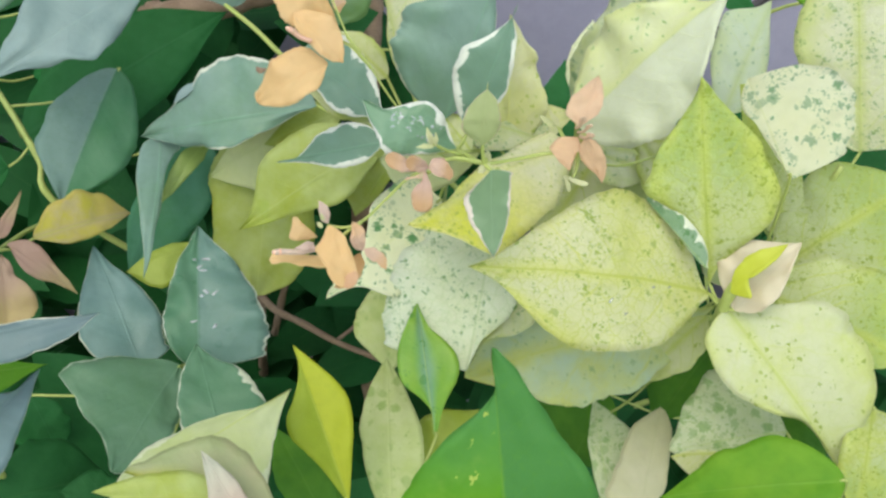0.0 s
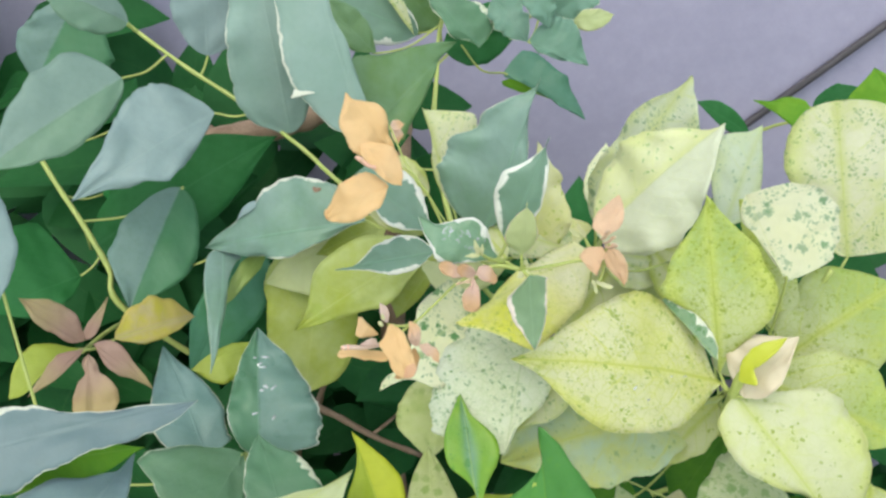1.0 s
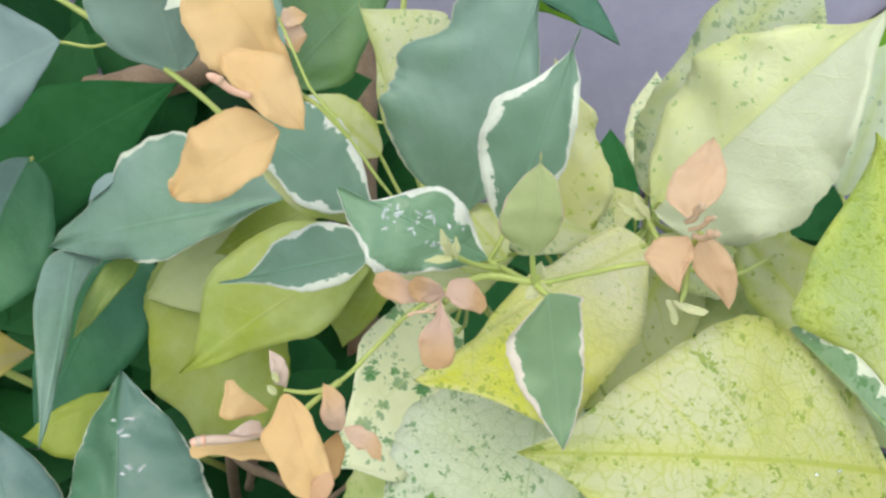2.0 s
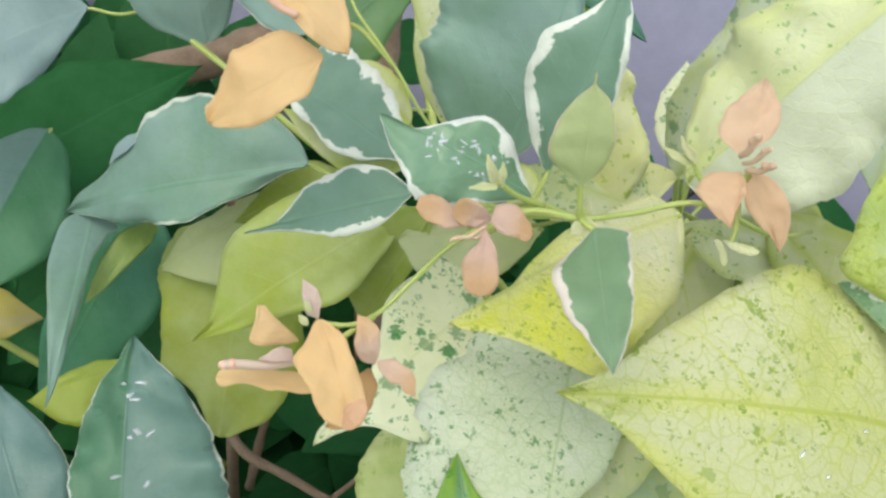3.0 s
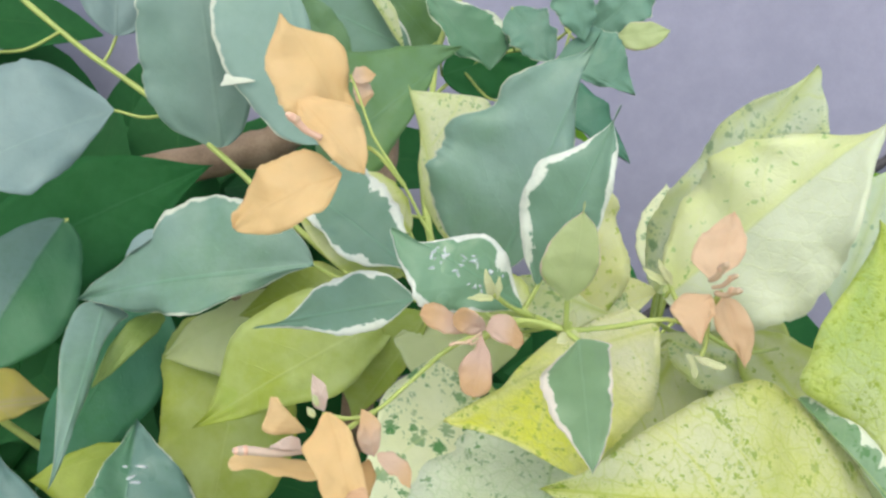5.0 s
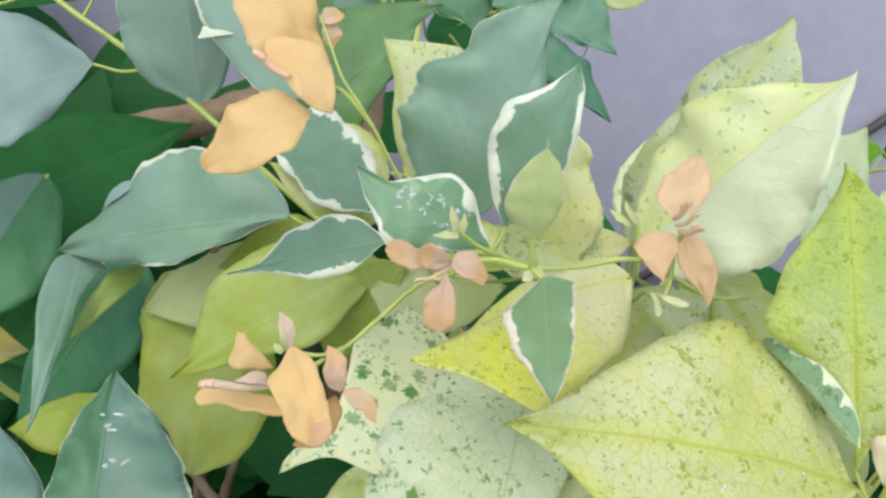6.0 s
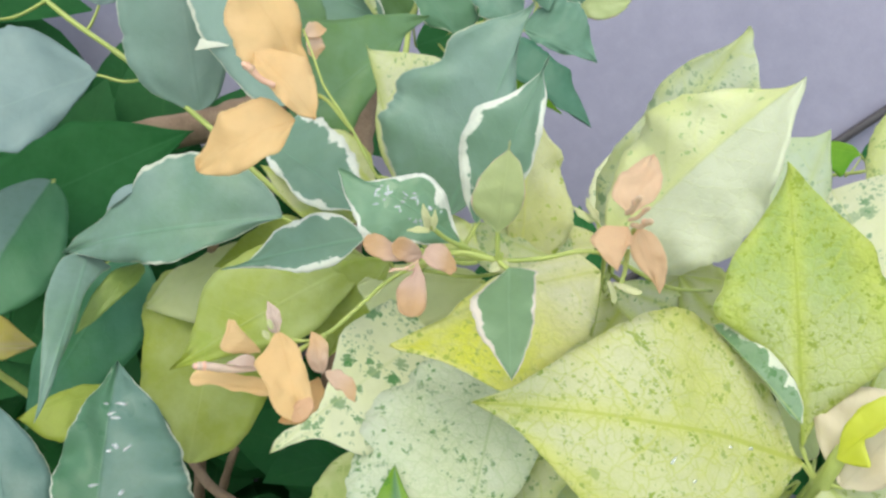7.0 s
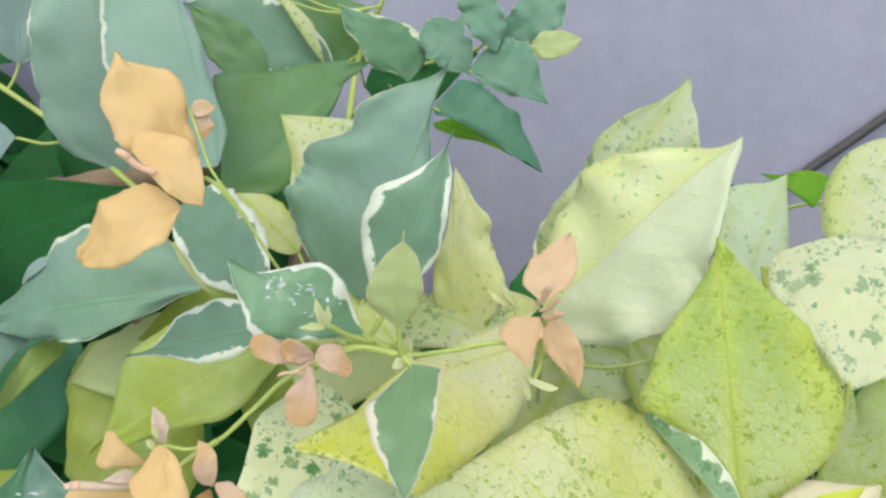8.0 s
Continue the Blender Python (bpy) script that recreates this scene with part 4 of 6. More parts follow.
leaf(stem_ul, 'margin_pale', (-0.0666, 0.4730, 0.7739), (-0.1038, 0.5174, 0.8910), (0.1574, -0.9059, 0.3932), (0.0032, 0.0072, 0.0067, 0.0061, 0.0061, 0.0031, 0.0035, 0.0046, 0.0049, 0.0032, 0.0013), (0.0143, 0.0198, 0.0269, 0.0309, 0.0317, 0.0301, 0.0276, 0.0242, 0.0185, 0.0106, 0.0042), 0.43, 0.50, 0.06, 0.1, 0.5, 27, None, 0, 1.3)
leaf(stem_top, 'hunter', (-0.0733, 0.5053, 0.7587), (-0.0125, 0.5571, 0.8098), (0.3275, -0.8301, 0.4512), (0.0096, 0.0148, 0.0193, 0.0161, 0.0135, 0.0110, 0.0081, 0.0047, 0.0003, 0.0003, 0.0003), (0.0052, 0.0130, 0.0259, 0.0378, 0.0359, 0.0290, 0.0231, 0.0178, 0.0126, 0.0072, 0.0029), 0.40, 0.40, 0.06, 0.1, 0.5, 28, (-0.0242, 0.5294, 0.7311), 0, 1.2)
leaf(stem_top, 'margin', (-0.0417, 0.6335, 0.8017), (-0.12, 0.6181, 0.8349), (0.2951, -0.9159, 0.272), 0.0226, 0.0206, 0.62, 0.49, 0.06, 0.1, 0.5, 29, (-0.0248, 0.626, 0.8087), 0, 1.3)
leaf(stem_top, 'hunter', (-0.0698, 0.6000, 0.7939), (-0.1125, 0.6050, 0.8341), (0.1, -0.95, 0.3), (0.004, 0.009, 0.012, 0.013, 0.011, 0.007, 0.003), (0.004, 0.009, 0.012, 0.013, 0.011, 0.007, 0.003), 0.40, 0.40, 0.04, 0.1, 0.6, 158, (-0.0248, 0.626, 0.8087), 0, 1.2)
leaf(stem_top, 'margin_green', (-0.0348, 0.6153, 0.8353), (0.0026, 0.6086, 0.7952), (0.1456, -0.9445, 0.2946), (0.0012, 0.0031, 0.0062, 0.0068, 0.0070, 0.0079, 0.0103, 0.0090, 0.0045, 0.0011, 0.0005), (0.0013, 0.0032, 0.0065, 0.0099, 0.0133, 0.0170, 0.0210, 0.0217, 0.0213, 0.0176, 0.0154), 0.49, 0.62, 0.06, 0.15, 0.8, 30, (-0.0155, 0.6277, 0.8305), 0, 1.3)
leaf(stem_top, 'cream_speck', (-0.0682, 0.6206, 0.8384), (-0.044, 0.623, 0.8019), (0.2991, -0.9444, 0.1363), 0.0011, 0.0067, 0.62, 0.42, 0.06, 0.1, 0.5, 31, (-0.0139, 0.628, 0.8341), 0, 1.3)
leaf(stem_top, 'dark', (-0.0239, 0.6445, 0.7882), (0.0413, 0.6592, 0.8073), (0.1058, -0.9292, 0.3541), 0.0213, 0.0202, 0.35, 0.54, 0.06, 0.1, 0.5, 32, (-0.0251, 0.6227, 0.8057), 0, 1.3)
leaf(stem_top, 'hunter', (-0.0661, 0.6516, 0.8412), (-0.0249, 0.6556, 0.8002), (0.2816, -0.9406, 0.1895), 0.0235, 0.0213, 0.60, 0.58, 0.06, 0.1, 0.5, 33, (-0.0139, 0.628, 0.8341), 0, 1.3)
leaf(stem_wall, 'slate', (0.0181, 0.5657, 0.7869), (0.0720, 0.5513, 0.7580), (-0.0151, -0.9053, 0.4244), (0.0022, 0.0013, 0.0003, 0.0003, 0.0003, 0.0003, 0.0003, 0.0017, 0.0009, 0.0003, 0.0003), (0.0162, 0.0196, 0.0216, 0.0212, 0.0195, 0.0185, 0.0177, 0.0125, 0.0091, 0.0049, 0.0020), 0.40, 0.40, 0.06, 0.12, 1.4, 34, (-0.0109, 0.6456, 0.7902), 0, 1.3)
leaf(stem_wall, 'bright', (0.0177, 0.5805, 0.7777), (0.0613, 0.5927, 0.7582), (0.3605, -0.9013, 0.2403), (0.0025, 0.0028, 0.0031, 0.0032, 0.0020, 0.0007, 0.0004, 0.0005, 0.0004, 0.0003, 0.0003), (0.0014, 0.0036, 0.0061, 0.0067, 0.0073, 0.0069, 0.0062, 0.0046, 0.0031, 0.0015, 0.0006), 0.40, 0.40, 0.06, 0.1, 0.5, 35, None, 0, 1.3)
leaf(stem_wall, 'fresh', (0.0358, 0.5826, 0.8041), (0.0755, 0.5756, 0.7884), (-0.0200, -0.9322, 0.3615), (0.0011, 0.0027, 0.0049, 0.0048, 0.0047, 0.0043, 0.0035, 0.0027, 0.0019, 0.0009, 0.0004), (0.0097, 0.0143, 0.0216, 0.0221, 0.0227, 0.0232, 0.0198, 0.0158, 0.0103, 0.0051, 0.0020), 0.45, 0.47, 0.06, 0.15, 1.3, 36, (0.0475, 0.6298, 0.8216), 0, 1.3)
leaf(stem_wall, 'olive', (0.0645, 0.5891, 0.8153), (0.0922, 0.5867, 0.8206), (-0.1383, -0.9461, 0.2930), (0.0019, 0.0046, 0.0064, 0.0078, 0.0085, 0.0083, 0.0081, 0.0073, 0.0057, 0.0037, 0.0015), (0.0008, 0.0021, 0.0042, 0.0063, 0.0065, 0.0060, 0.0055, 0.0050, 0.0035, 0.0017, 0.0007), 0.41, 0.48, 0.06, 0.1, 0.5, 37, (0.0475, 0.6298, 0.8216), 0, 1.3)
leaf(stem_wall, 'fresh', (0.0395, 0.5855, 0.8482), (0.0487, 0.5792, 0.8129), (0.0167, -0.9836, 0.1797), 0.0140, 0.0079, 0.37, 0.59, 0.06, 0.1, 1.3, 38, (0.0496, 0.6403, 0.8456), 0, 1.3)
leaf(stem_wall, 'fresh', (0.0522, 0.5993, 0.8144), (0.0859, 0.5978, 0.846), (-0.2135, -0.9594, 0.1844), 0.0134, 0.0115, 0.59, 0.47, 0.06, 0.1, 1.3, 39, (0.0436, 0.6327, 0.8177), 0, 1.3)
leaf(stem_wall, 'fresh', (0.0129, 0.6198, 0.8276), (0.0363, 0.5985, 0.7997), (-0.1321, -0.8369, 0.5311), 0.0128, 0.0134, 0.48, 0.45, 0.06, 0.1, 1.3, 40, (0.0167, 0.6433, 0.8032), 0, 1.3)
leaf(stem_ll2, 'dark', (-0.2558, 0.5102, 0.6851), (-0.1364, 0.565, 0.7456), (0.1342, -0.8519, 0.5062), 0.0307, 0.0295, 0.39, 0.53, 0.06, 0.1, 0.5, 41, (-0.2523, 0.4974, 0.7067), 0, 1.3)
leaf(stem_ll2, 'dark', (-0.2279, 0.577, 0.763), (-0.2168, 0.506, 0.6501), (0.3836, -0.7642, 0.5185), 0.0267, 0.0141, 0.50, 0.43, 0.06, 0.1, 0.5, 42, (-0.2948, 0.5381, 0.7473), 0, 1.3)
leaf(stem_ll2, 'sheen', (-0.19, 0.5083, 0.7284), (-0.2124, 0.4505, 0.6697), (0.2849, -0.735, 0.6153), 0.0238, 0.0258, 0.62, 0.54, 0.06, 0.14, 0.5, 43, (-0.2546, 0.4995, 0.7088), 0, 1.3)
leaf(stem_ll2, 'dark', (-0.2503, 0.4754, 0.6819), (-0.2928, 0.4361, 0.6747), (0.464, -0.6179, 0.6348), 0.0442, 0.0141, 0.25, 0.53, 0.06, 0.1, 0.5, 44, (-0.2375, 0.4816, 0.6929), 0, 1.3)
leaf(stem_front, 'grey', (-0.2186, 0.3242, 0.7999), (-0.207, 0.2952, 0.7468), (0.4404, -0.7441, 0.5024), 0.0104, 0.0140, 0.46, 0.52, 0.06, 0.1, 0.5, 45, (-0.1906, 0.2885, 0.6749), 0, 1.3)
leaf(stem_front, 'pewter', (-0.1998, 0.2284, 0.7204), (-0.1101, 0.2565, 0.7298), (0.1409, -0.6893, 0.7107), (0.0086, 0.0178, 0.0160, 0.0120, 0.0104, 0.0091, 0.0047), (0.0055, 0.0137, 0.0120, 0.0066, 0.0039, 0.0021, 0.0006), 0.40, 0.40, 0.06, 0.2, 1.0, 46, (-0.1906, 0.2885, 0.6749), 0, 1.3)
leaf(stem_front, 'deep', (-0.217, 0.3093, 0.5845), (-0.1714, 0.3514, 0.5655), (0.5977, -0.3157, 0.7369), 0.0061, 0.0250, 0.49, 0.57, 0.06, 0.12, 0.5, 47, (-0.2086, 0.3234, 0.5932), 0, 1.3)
leaf(stem_low, 'dark', (-0.2174, 0.3793, 0.5941), (-0.2111, 0.3786, 0.5554), (0.6145, -0.7804, 0.1153), 0.0191, 0.0125, 0.27, 0.60, 0.06, 0.12, 0.5, 48, (-0.1314, 0.3837, 0.6134), 0, 1.3)
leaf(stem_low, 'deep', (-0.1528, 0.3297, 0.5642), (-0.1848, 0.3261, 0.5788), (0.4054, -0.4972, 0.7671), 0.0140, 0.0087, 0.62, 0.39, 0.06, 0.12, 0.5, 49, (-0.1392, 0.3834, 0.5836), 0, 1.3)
leaf(stem_ll2, 'forest', (-0.2509, 0.5311, 0.716), (-0.1518, 0.5981, 0.7328), (0.4104, -0.7409, 0.5317), 0.0264, 0.0163, 0.52, 0.41, 0.06, 0.12, 0.5, 50, (-0.2683, 0.512, 0.7218), 0, 1.3)
leaf(stem_front, 'bright', (-0.2042, 0.2311, 0.7092), (-0.1377, 0.2649, 0.7019), (0.3695, -0.5699, 0.734), 0.0115, 0.0071, 0.56, 0.54, 0.06, 0.1, 0.5, 51, (-0.1906, 0.2885, 0.6749), 0, 1.3)
leaf(stem_front, 'silver', (-0.1521, 0.1798, 0.6994), (-0.1468, 0.2749, 0.6917), (0.4705, 0.0451, 0.8812), (0.0052, 0.0131, 0.0148, 0.0129, 0.0089, 0.0051, 0.0020), (0.0068, 0.0169, 0.0238, 0.0187, 0.0078, 0.0015, 0.0006), 0.40, 0.40, 0.06, 0.2, 0.5, 52, (-0.1906, 0.2885, 0.6749), 0, 1.3)
twig_a = branch(green_shrub, [(-0.1291, 0.5125, 0.5792), (-0.1122, 0.4907, 0.5762), (-0.0948, 0.4886, 0.5668), (-0.0701, 0.4844, 0.5536), (-0.0398, 0.4964, 0.5298)], 0.0026, 0.002, 'bark')
twig_b = branch(green_shrub, [(-0.074, 0.4864, 0.5539), (-0.0631, 0.4909, 0.5609), (-0.0518, 0.5066, 0.5633)], 0.0014, 0.0011, 'bark')
twig_c = branch(green_shrub, [(-0.1055, 0.5198, 0.589), (-0.1119, 0.5185, 0.5689), (-0.1233, 0.5278, 0.5308)], 0.0022, 0.0026, 'bark')
# pink young bracts low in the shade
bract(stem_p, 'dusky', (-0.2011, 0.3615, 0.6983), (-0.2242, 0.3503, 0.7281), (0.7216, -0.6072, 0.3326), (0.0021, 0.0036, 0.0060, 0.0079, 0.0086, 0.0083, 0.0077, 0.0070, 0.0047, 0.0023, 0.0009), (0.0018, 0.0041, 0.0056, 0.0056, 0.0054, 0.0066, 0.0066, 0.0061, 0.0036, 0.0014, 0.0006), 0.40, 0.40, 0.06, 0.2, 0.9, 53, None, 0, 1.2)
bract(stem_p, 'dusky', (-0.2011, 0.3625, 0.6974), (-0.1897, 0.3729, 0.7178), (0.1779, -0.9129, 0.3674), (0.0003, 0.0019, 0.0031, 0.0033, 0.0033, 0.0029, 0.0025, 0.0020, 0.0013, 0.0007, 0.0003), (0.0003, 0.0026, 0.0029, 0.0029, 0.0026, 0.0022, 0.0016, 0.0010, 0.0007, 0.0003, 0.0003), 0.40, 0.40, 0.06, 0.2, 0.9, 54, None, 0, 1.2)
bract(stem_p, 'dusky', (-0.1975, 0.3625, 0.6956), (-0.1703, 0.3628, 0.6686), (0.5131, -0.6906, 0.5098), (0.0003, 0.0015, 0.0035, 0.0051, 0.0056, 0.0054, 0.0038, 0.0022, 0.0014, 0.0006, 0.0003), (0.0030, 0.0056, 0.0071, 0.0074, 0.0067, 0.0054, 0.0042, 0.0033, 0.0028, 0.0015, 0.0006), 0.40, 0.40, 0.06, 0.2, 0.9, 55, None, 0, 1.2)
bract(stem_p, 'dusky', (-0.2011, 0.3596, 0.6947), (-0.2191, 0.3295, 0.6848), (0.4420, -0.5087, 0.7388), (0.0008, 0.0018, 0.0041, 0.0058, 0.0057, 0.0054, 0.0040, 0.0030, 0.0023, 0.0012, 0.0005), (0.0003, 0.0014, 0.0019, 0.0024, 0.0028, 0.0031, 0.0030, 0.0024, 0.0017, 0.0008, 0.0003), 0.40, 0.40, 0.06, 0.2, 0.9, 56, None, 0, 1.2)
bract(stem_p, 'rusty', (-0.1993, 0.3595, 0.6930), (-0.1947, 0.3379, 0.6626), (0.3545, -0.7358, 0.5770), (0.0003, 0.0024, 0.0030, 0.0018, 0.0048, 0.0065, 0.0078, 0.0082, 0.0081, 0.0041, 0.0016), (0.0003, 0.0027, 0.0043, 0.0053, 0.0095, 0.0121, 0.0136, 0.0138, 0.0123, 0.0062, 0.0025), 0.40, 0.40, 0.06, 0.2, 0.9, 57, None, 0, 1.2)
leaf(stem_p, 'yellowgreen', (-0.2059, 0.3634, 0.6925), (-0.2322, 0.3360, 0.6796), (0.3445, -0.6512, 0.6763), (0.0020, 0.0048, 0.0096, 0.0123, 0.0148, 0.0144, 0.0137, 0.0118, 0.0087, 0.0047, 0.0019), (0.0003, 0.0003, 0.0003, 0.0003, 0.0003, 0.0003, 0.0008, 0.0020, 0.0027, 0.0022, 0.0009), 0.45, 0.56, 0.06, 0.1, 0.5, 58, (-0.2031, 0.3672, 0.6908), 0, 1.3)
leaf(stem_p, 'young', (-0.1906, 0.3745, 0.6921), (-0.166, 0.43, 0.676), (0.787, -0.1774, 0.5908), (0.0034, 0.0066, 0.0081, 0.0072, 0.0060, 0.0034, 0.0014), (0.0059, 0.0123, 0.0147, 0.0170, 0.0151, 0.0125, 0.0050), 0.40, 0.40, 0.06, 0.12, 0.5, 59, (-0.2028, 0.3632, 0.6918), 0, 1.3)
leaf(stem_low, 'yellowgreen', (-0.1275, 0.4179, 0.6639), (-0.1629, 0.4022, 0.6569), (0.1778, -0.7086, 0.6828), 0.0053, 0.0150, 0.45, 0.62, 0.06, 0.1, 0.5, 60, (-0.1314, 0.3837, 0.6134), 0, 1.3)
# orange bract clusters
cluster_bl = branch(green_shrub, [(-0.0235, 0.3368, 0.7872), (-0.0311, 0.3388, 0.7952), (-0.0388, 0.3453, 0.7963)], 0.0007, 0.0006, 'stem')
bract(cluster_bl, 'orange', (-0.0383, 0.3457, 0.7977), (-0.0575, 0.3463, 0.8290), (0.3952, -0.8813, 0.2591), (0.0014, 0.0034, 0.0043, 0.0051, 0.0068, 0.0085, 0.0089, 0.0077, 0.0042, 0.0005, 0.0003), (0.0025, 0.0059, 0.0086, 0.0112, 0.0134, 0.0127, 0.0122, 0.0115, 0.0090, 0.0040, 0.0014), 0.40, 0.40, 0.1, 0.05, 0.9, 61, None, 0, 0.8)
bract(cluster_bl, 'orange', (-0.0516, 0.3391, 0.8080), (-0.0336, 0.3341, 0.7902), (0.2413, -0.8429, 0.4809), (0.0011, 0.0029, 0.0038, 0.0044, 0.0047, 0.0049, 0.0049, 0.0046, 0.0037, 0.0024, 0.0008), (0.0014, 0.0039, 0.0054, 0.0068, 0.0080, 0.0084, 0.0078, 0.0065, 0.0049, 0.0031, 0.0011), 0.40, 0.40, 0.12, 0.28, 0.9, 62, None, 0, 0.8)
bract(cluster_bl, 'orange', (-0.0396, 0.3353, 0.7899), (-0.0683, 0.3376, 0.7733), (-0.3113, -0.8515, 0.4220), (0.0033, 0.0070, 0.0097, 0.0105, 0.0106, 0.0100, 0.0092, 0.0078, 0.0059, 0.0040, 0.0032), (0.0019, 0.0046, 0.0068, 0.0079, 0.0085, 0.0089, 0.0078, 0.0068, 0.0052, 0.0034, 0.0018), 0.40, 0.40, 0.1, 0.15, 0.9, 63, None, 0, 0.55)
bract(cluster_bl, 'peach', (-0.0391, 0.3463, 0.8122), (-0.0325, 0.3479, 0.8141), (0.1265, -0.9342, 0.3336), (0.0003, 0.0009, 0.0014, 0.0015, 0.0016, 0.0012, 0.0005), (0.0009, 0.0021, 0.0031, 0.0030, 0.0029, 0.0020, 0.0008), 0.40, 0.40, 0.06, 0.3, 0.5, 64, None, 0, 1.3)
bract(cluster_bl, 'peach', (-0.0383, 0.347, 0.8115), (-0.0355, 0.3469, 0.8055), (0.3729, -0.9082, 0.19), (0.0003, 0.0007, 0.0011, 0.0012, 0.0013, 0.0009, 0.0004), (0.0020, 0.0039, 0.0039, 0.0039, 0.0039, 0.0022, 0.0009), 0.40, 0.40, 0.06, 0.3, 0.5, 65, None, 0, 1.3)
flower_tube(cluster_bl, 'tube_tip', (-0.0443, 0.3310, 0.7996), (-0.0517, 0.3272, 0.8055), 0.0008, 0.0011)
cluster_ll = branch(green_shrub, [(-0.0279, 0.3146, 0.7336), (-0.0328, 0.3107, 0.7316), (-0.0385, 0.3078, 0.7275)], 0.0008, 0.0008, 'stem')
bract(cluster_ll, 'orange', (-0.0381, 0.3012, 0.7394), (-0.0300, 0.2870, 0.7209), (0.1813, -0.7403, 0.6474), (0.0015, 0.0026, 0.0047, 0.0078, 0.0079, 0.0072, 0.0065, 0.0062, 0.0057, 0.0044, 0.0024), (0.0013, 0.0023, 0.0035, 0.0040, 0.0040, 0.0044, 0.0045, 0.0044, 0.0042, 0.0041, 0.0027), 0.40, 0.40, 0.16, 0.28, 0.9, 66, None, 0, 0.7)
bract(cluster_ll, 'orange', (-0.0388, 0.3037, 0.7211), (-0.0614, 0.2992, 0.7257), (0.2673, -0.8216, 0.5036), (0.0009, 0.0020, 0.0027, 0.0030, 0.0028, 0.0030, 0.0032, 0.0031, 0.0032, 0.0030, 0.0019), (0.0005, 0.0015, 0.0019, 0.0016, 0.0014, 0.0018, 0.0012, 0.0007, 0.0008, 0.0016, 0.0015), 0.40, 0.40, 0.06, 0.2, 0.5, 67, None, 0, 0.6)
bract(cluster_ll, 'orange', (-0.0441, 0.3074, 0.7306), (-0.0520, 0.3052, 0.7408), (0.6361, -0.6910, 0.3434), (0.0003, 0.0003, 0.0003, 0.0003, 0.0003, 0.0003, 0.0003, 0.0003, 0.0005, 0.0009, 0.0003), (0.0004, 0.0013, 0.0029, 0.0040, 0.0051, 0.0063, 0.0073, 0.0076, 0.0071, 0.0029, 0.0016), 0.40, 0.40, 0.06, 0.15, 0.5, 68, None, 0, 0.7)
bract(cluster_ll, 'bud', (-0.0421, 0.3091, 0.7339), (-0.0442, 0.3096, 0.7364), (0.3448, -0.819, 0.4586), 0.0009, 0.0010, 0.50, 0.46, 0.06, 0.3, 0.5, 69, None, 0, 1.3)
bract(cluster_ll, 'bud', (-0.0414, 0.3103, 0.7364), (-0.043, 0.3111, 0.7392), (0.326, -0.8488, 0.4163), 0.0007, 0.0009, 0.62, 0.46, 0.06, 0.3, 0.5, 70, None, 0, 1.3)
bract(cluster_ll, 'peach', (-0.0268, 0.3046, 0.7264), (-0.0308, 0.3086, 0.7373), (0.2589, -0.8723, 0.4148), (0.0003, 0.0010, 0.0017, 0.0022, 0.0026, 0.0029, 0.0031, 0.0028, 0.0022, 0.0013, 0.0003), (0.0005, 0.0018, 0.0028, 0.0032, 0.0034, 0.0033, 0.0026, 0.0017, 0.0011, 0.0006, 0.0002), 0.40, 0.40, 0.2, 0.45, 0.9, 71, None, 0, 0.8)
bract(cluster_ll, 'peach', (-0.0264, 0.3049, 0.7271), (-0.0175, 0.3011, 0.7204), (0.1581, -0.7553, 0.6360), (0.0003, 0.0008, 0.0012, 0.0015, 0.0016, 0.0016, 0.0006, 0.0008, 0.0010, 0.0006, 0.0003), (0.0009, 0.0016, 0.0027, 0.0030, 0.0031, 0.0033, 0.0035, 0.0030, 0.0025, 0.0012, 0.0003), 0.40, 0.40, 0.12, 0.2, 0.9, 72, None, 0, 0.8)
bract(cluster_ll, 'amber', (-0.0285, 0.3077, 0.7241), (-0.0364, 0.2916, 0.7185), (0.3488, -0.4569, 0.8183), (0.0004, 0.0009, 0.0011, 0.0007, 0.0004, 0.0002, 0.0001), (0.0021, 0.0043, 0.0051, 0.0057, 0.0054, 0.0051, 0.0030), 0.40, 0.40, 0.06, 0.15, 0.5, 73, None, 0, 0.7)
bract(cluster_ll, 'pink', (-0.0402, 0.3119, 0.7341), (-0.0438, 0.3146, 0.7431), (0.2956, -0.8742, 0.3852), (0.0005, 0.0012, 0.0020, 0.0021, 0.0022, 0.0014, 0.0005), (0.0008, 0.0021, 0.0022, 0.0018, 0.0014, 0.0008, 0.0003), 0.40, 0.40, 0.06, 0.3, 0.5, 74, None, 0, 1.3)
flower_tube(cluster_ll, 'tube', (-0.0421, 0.3023, 0.7289), (-0.0586, 0.294, 0.7318), 0.001, 0.0012)
bract(cluster_ll, 'tan', (-0.0271, 0.2884, 0.7270), (-0.0332, 0.2870, 0.7218), (-0.1512, -0.9002, 0.4084), (0.0008, 0.0010, 0.0012, 0.0015, 0.0017, 0.0015, 0.0012, 0.0009, 0.0006, 0.0003, 0.0003), (0.0011, 0.0022, 0.0026, 0.0030, 0.0033, 0.0033, 0.0032, 0.0030, 0.0025, 0.0015, 0.0006), 0.40, 0.40, 0.1, 0.1, 0.5, 156, None, 0, 0.7)
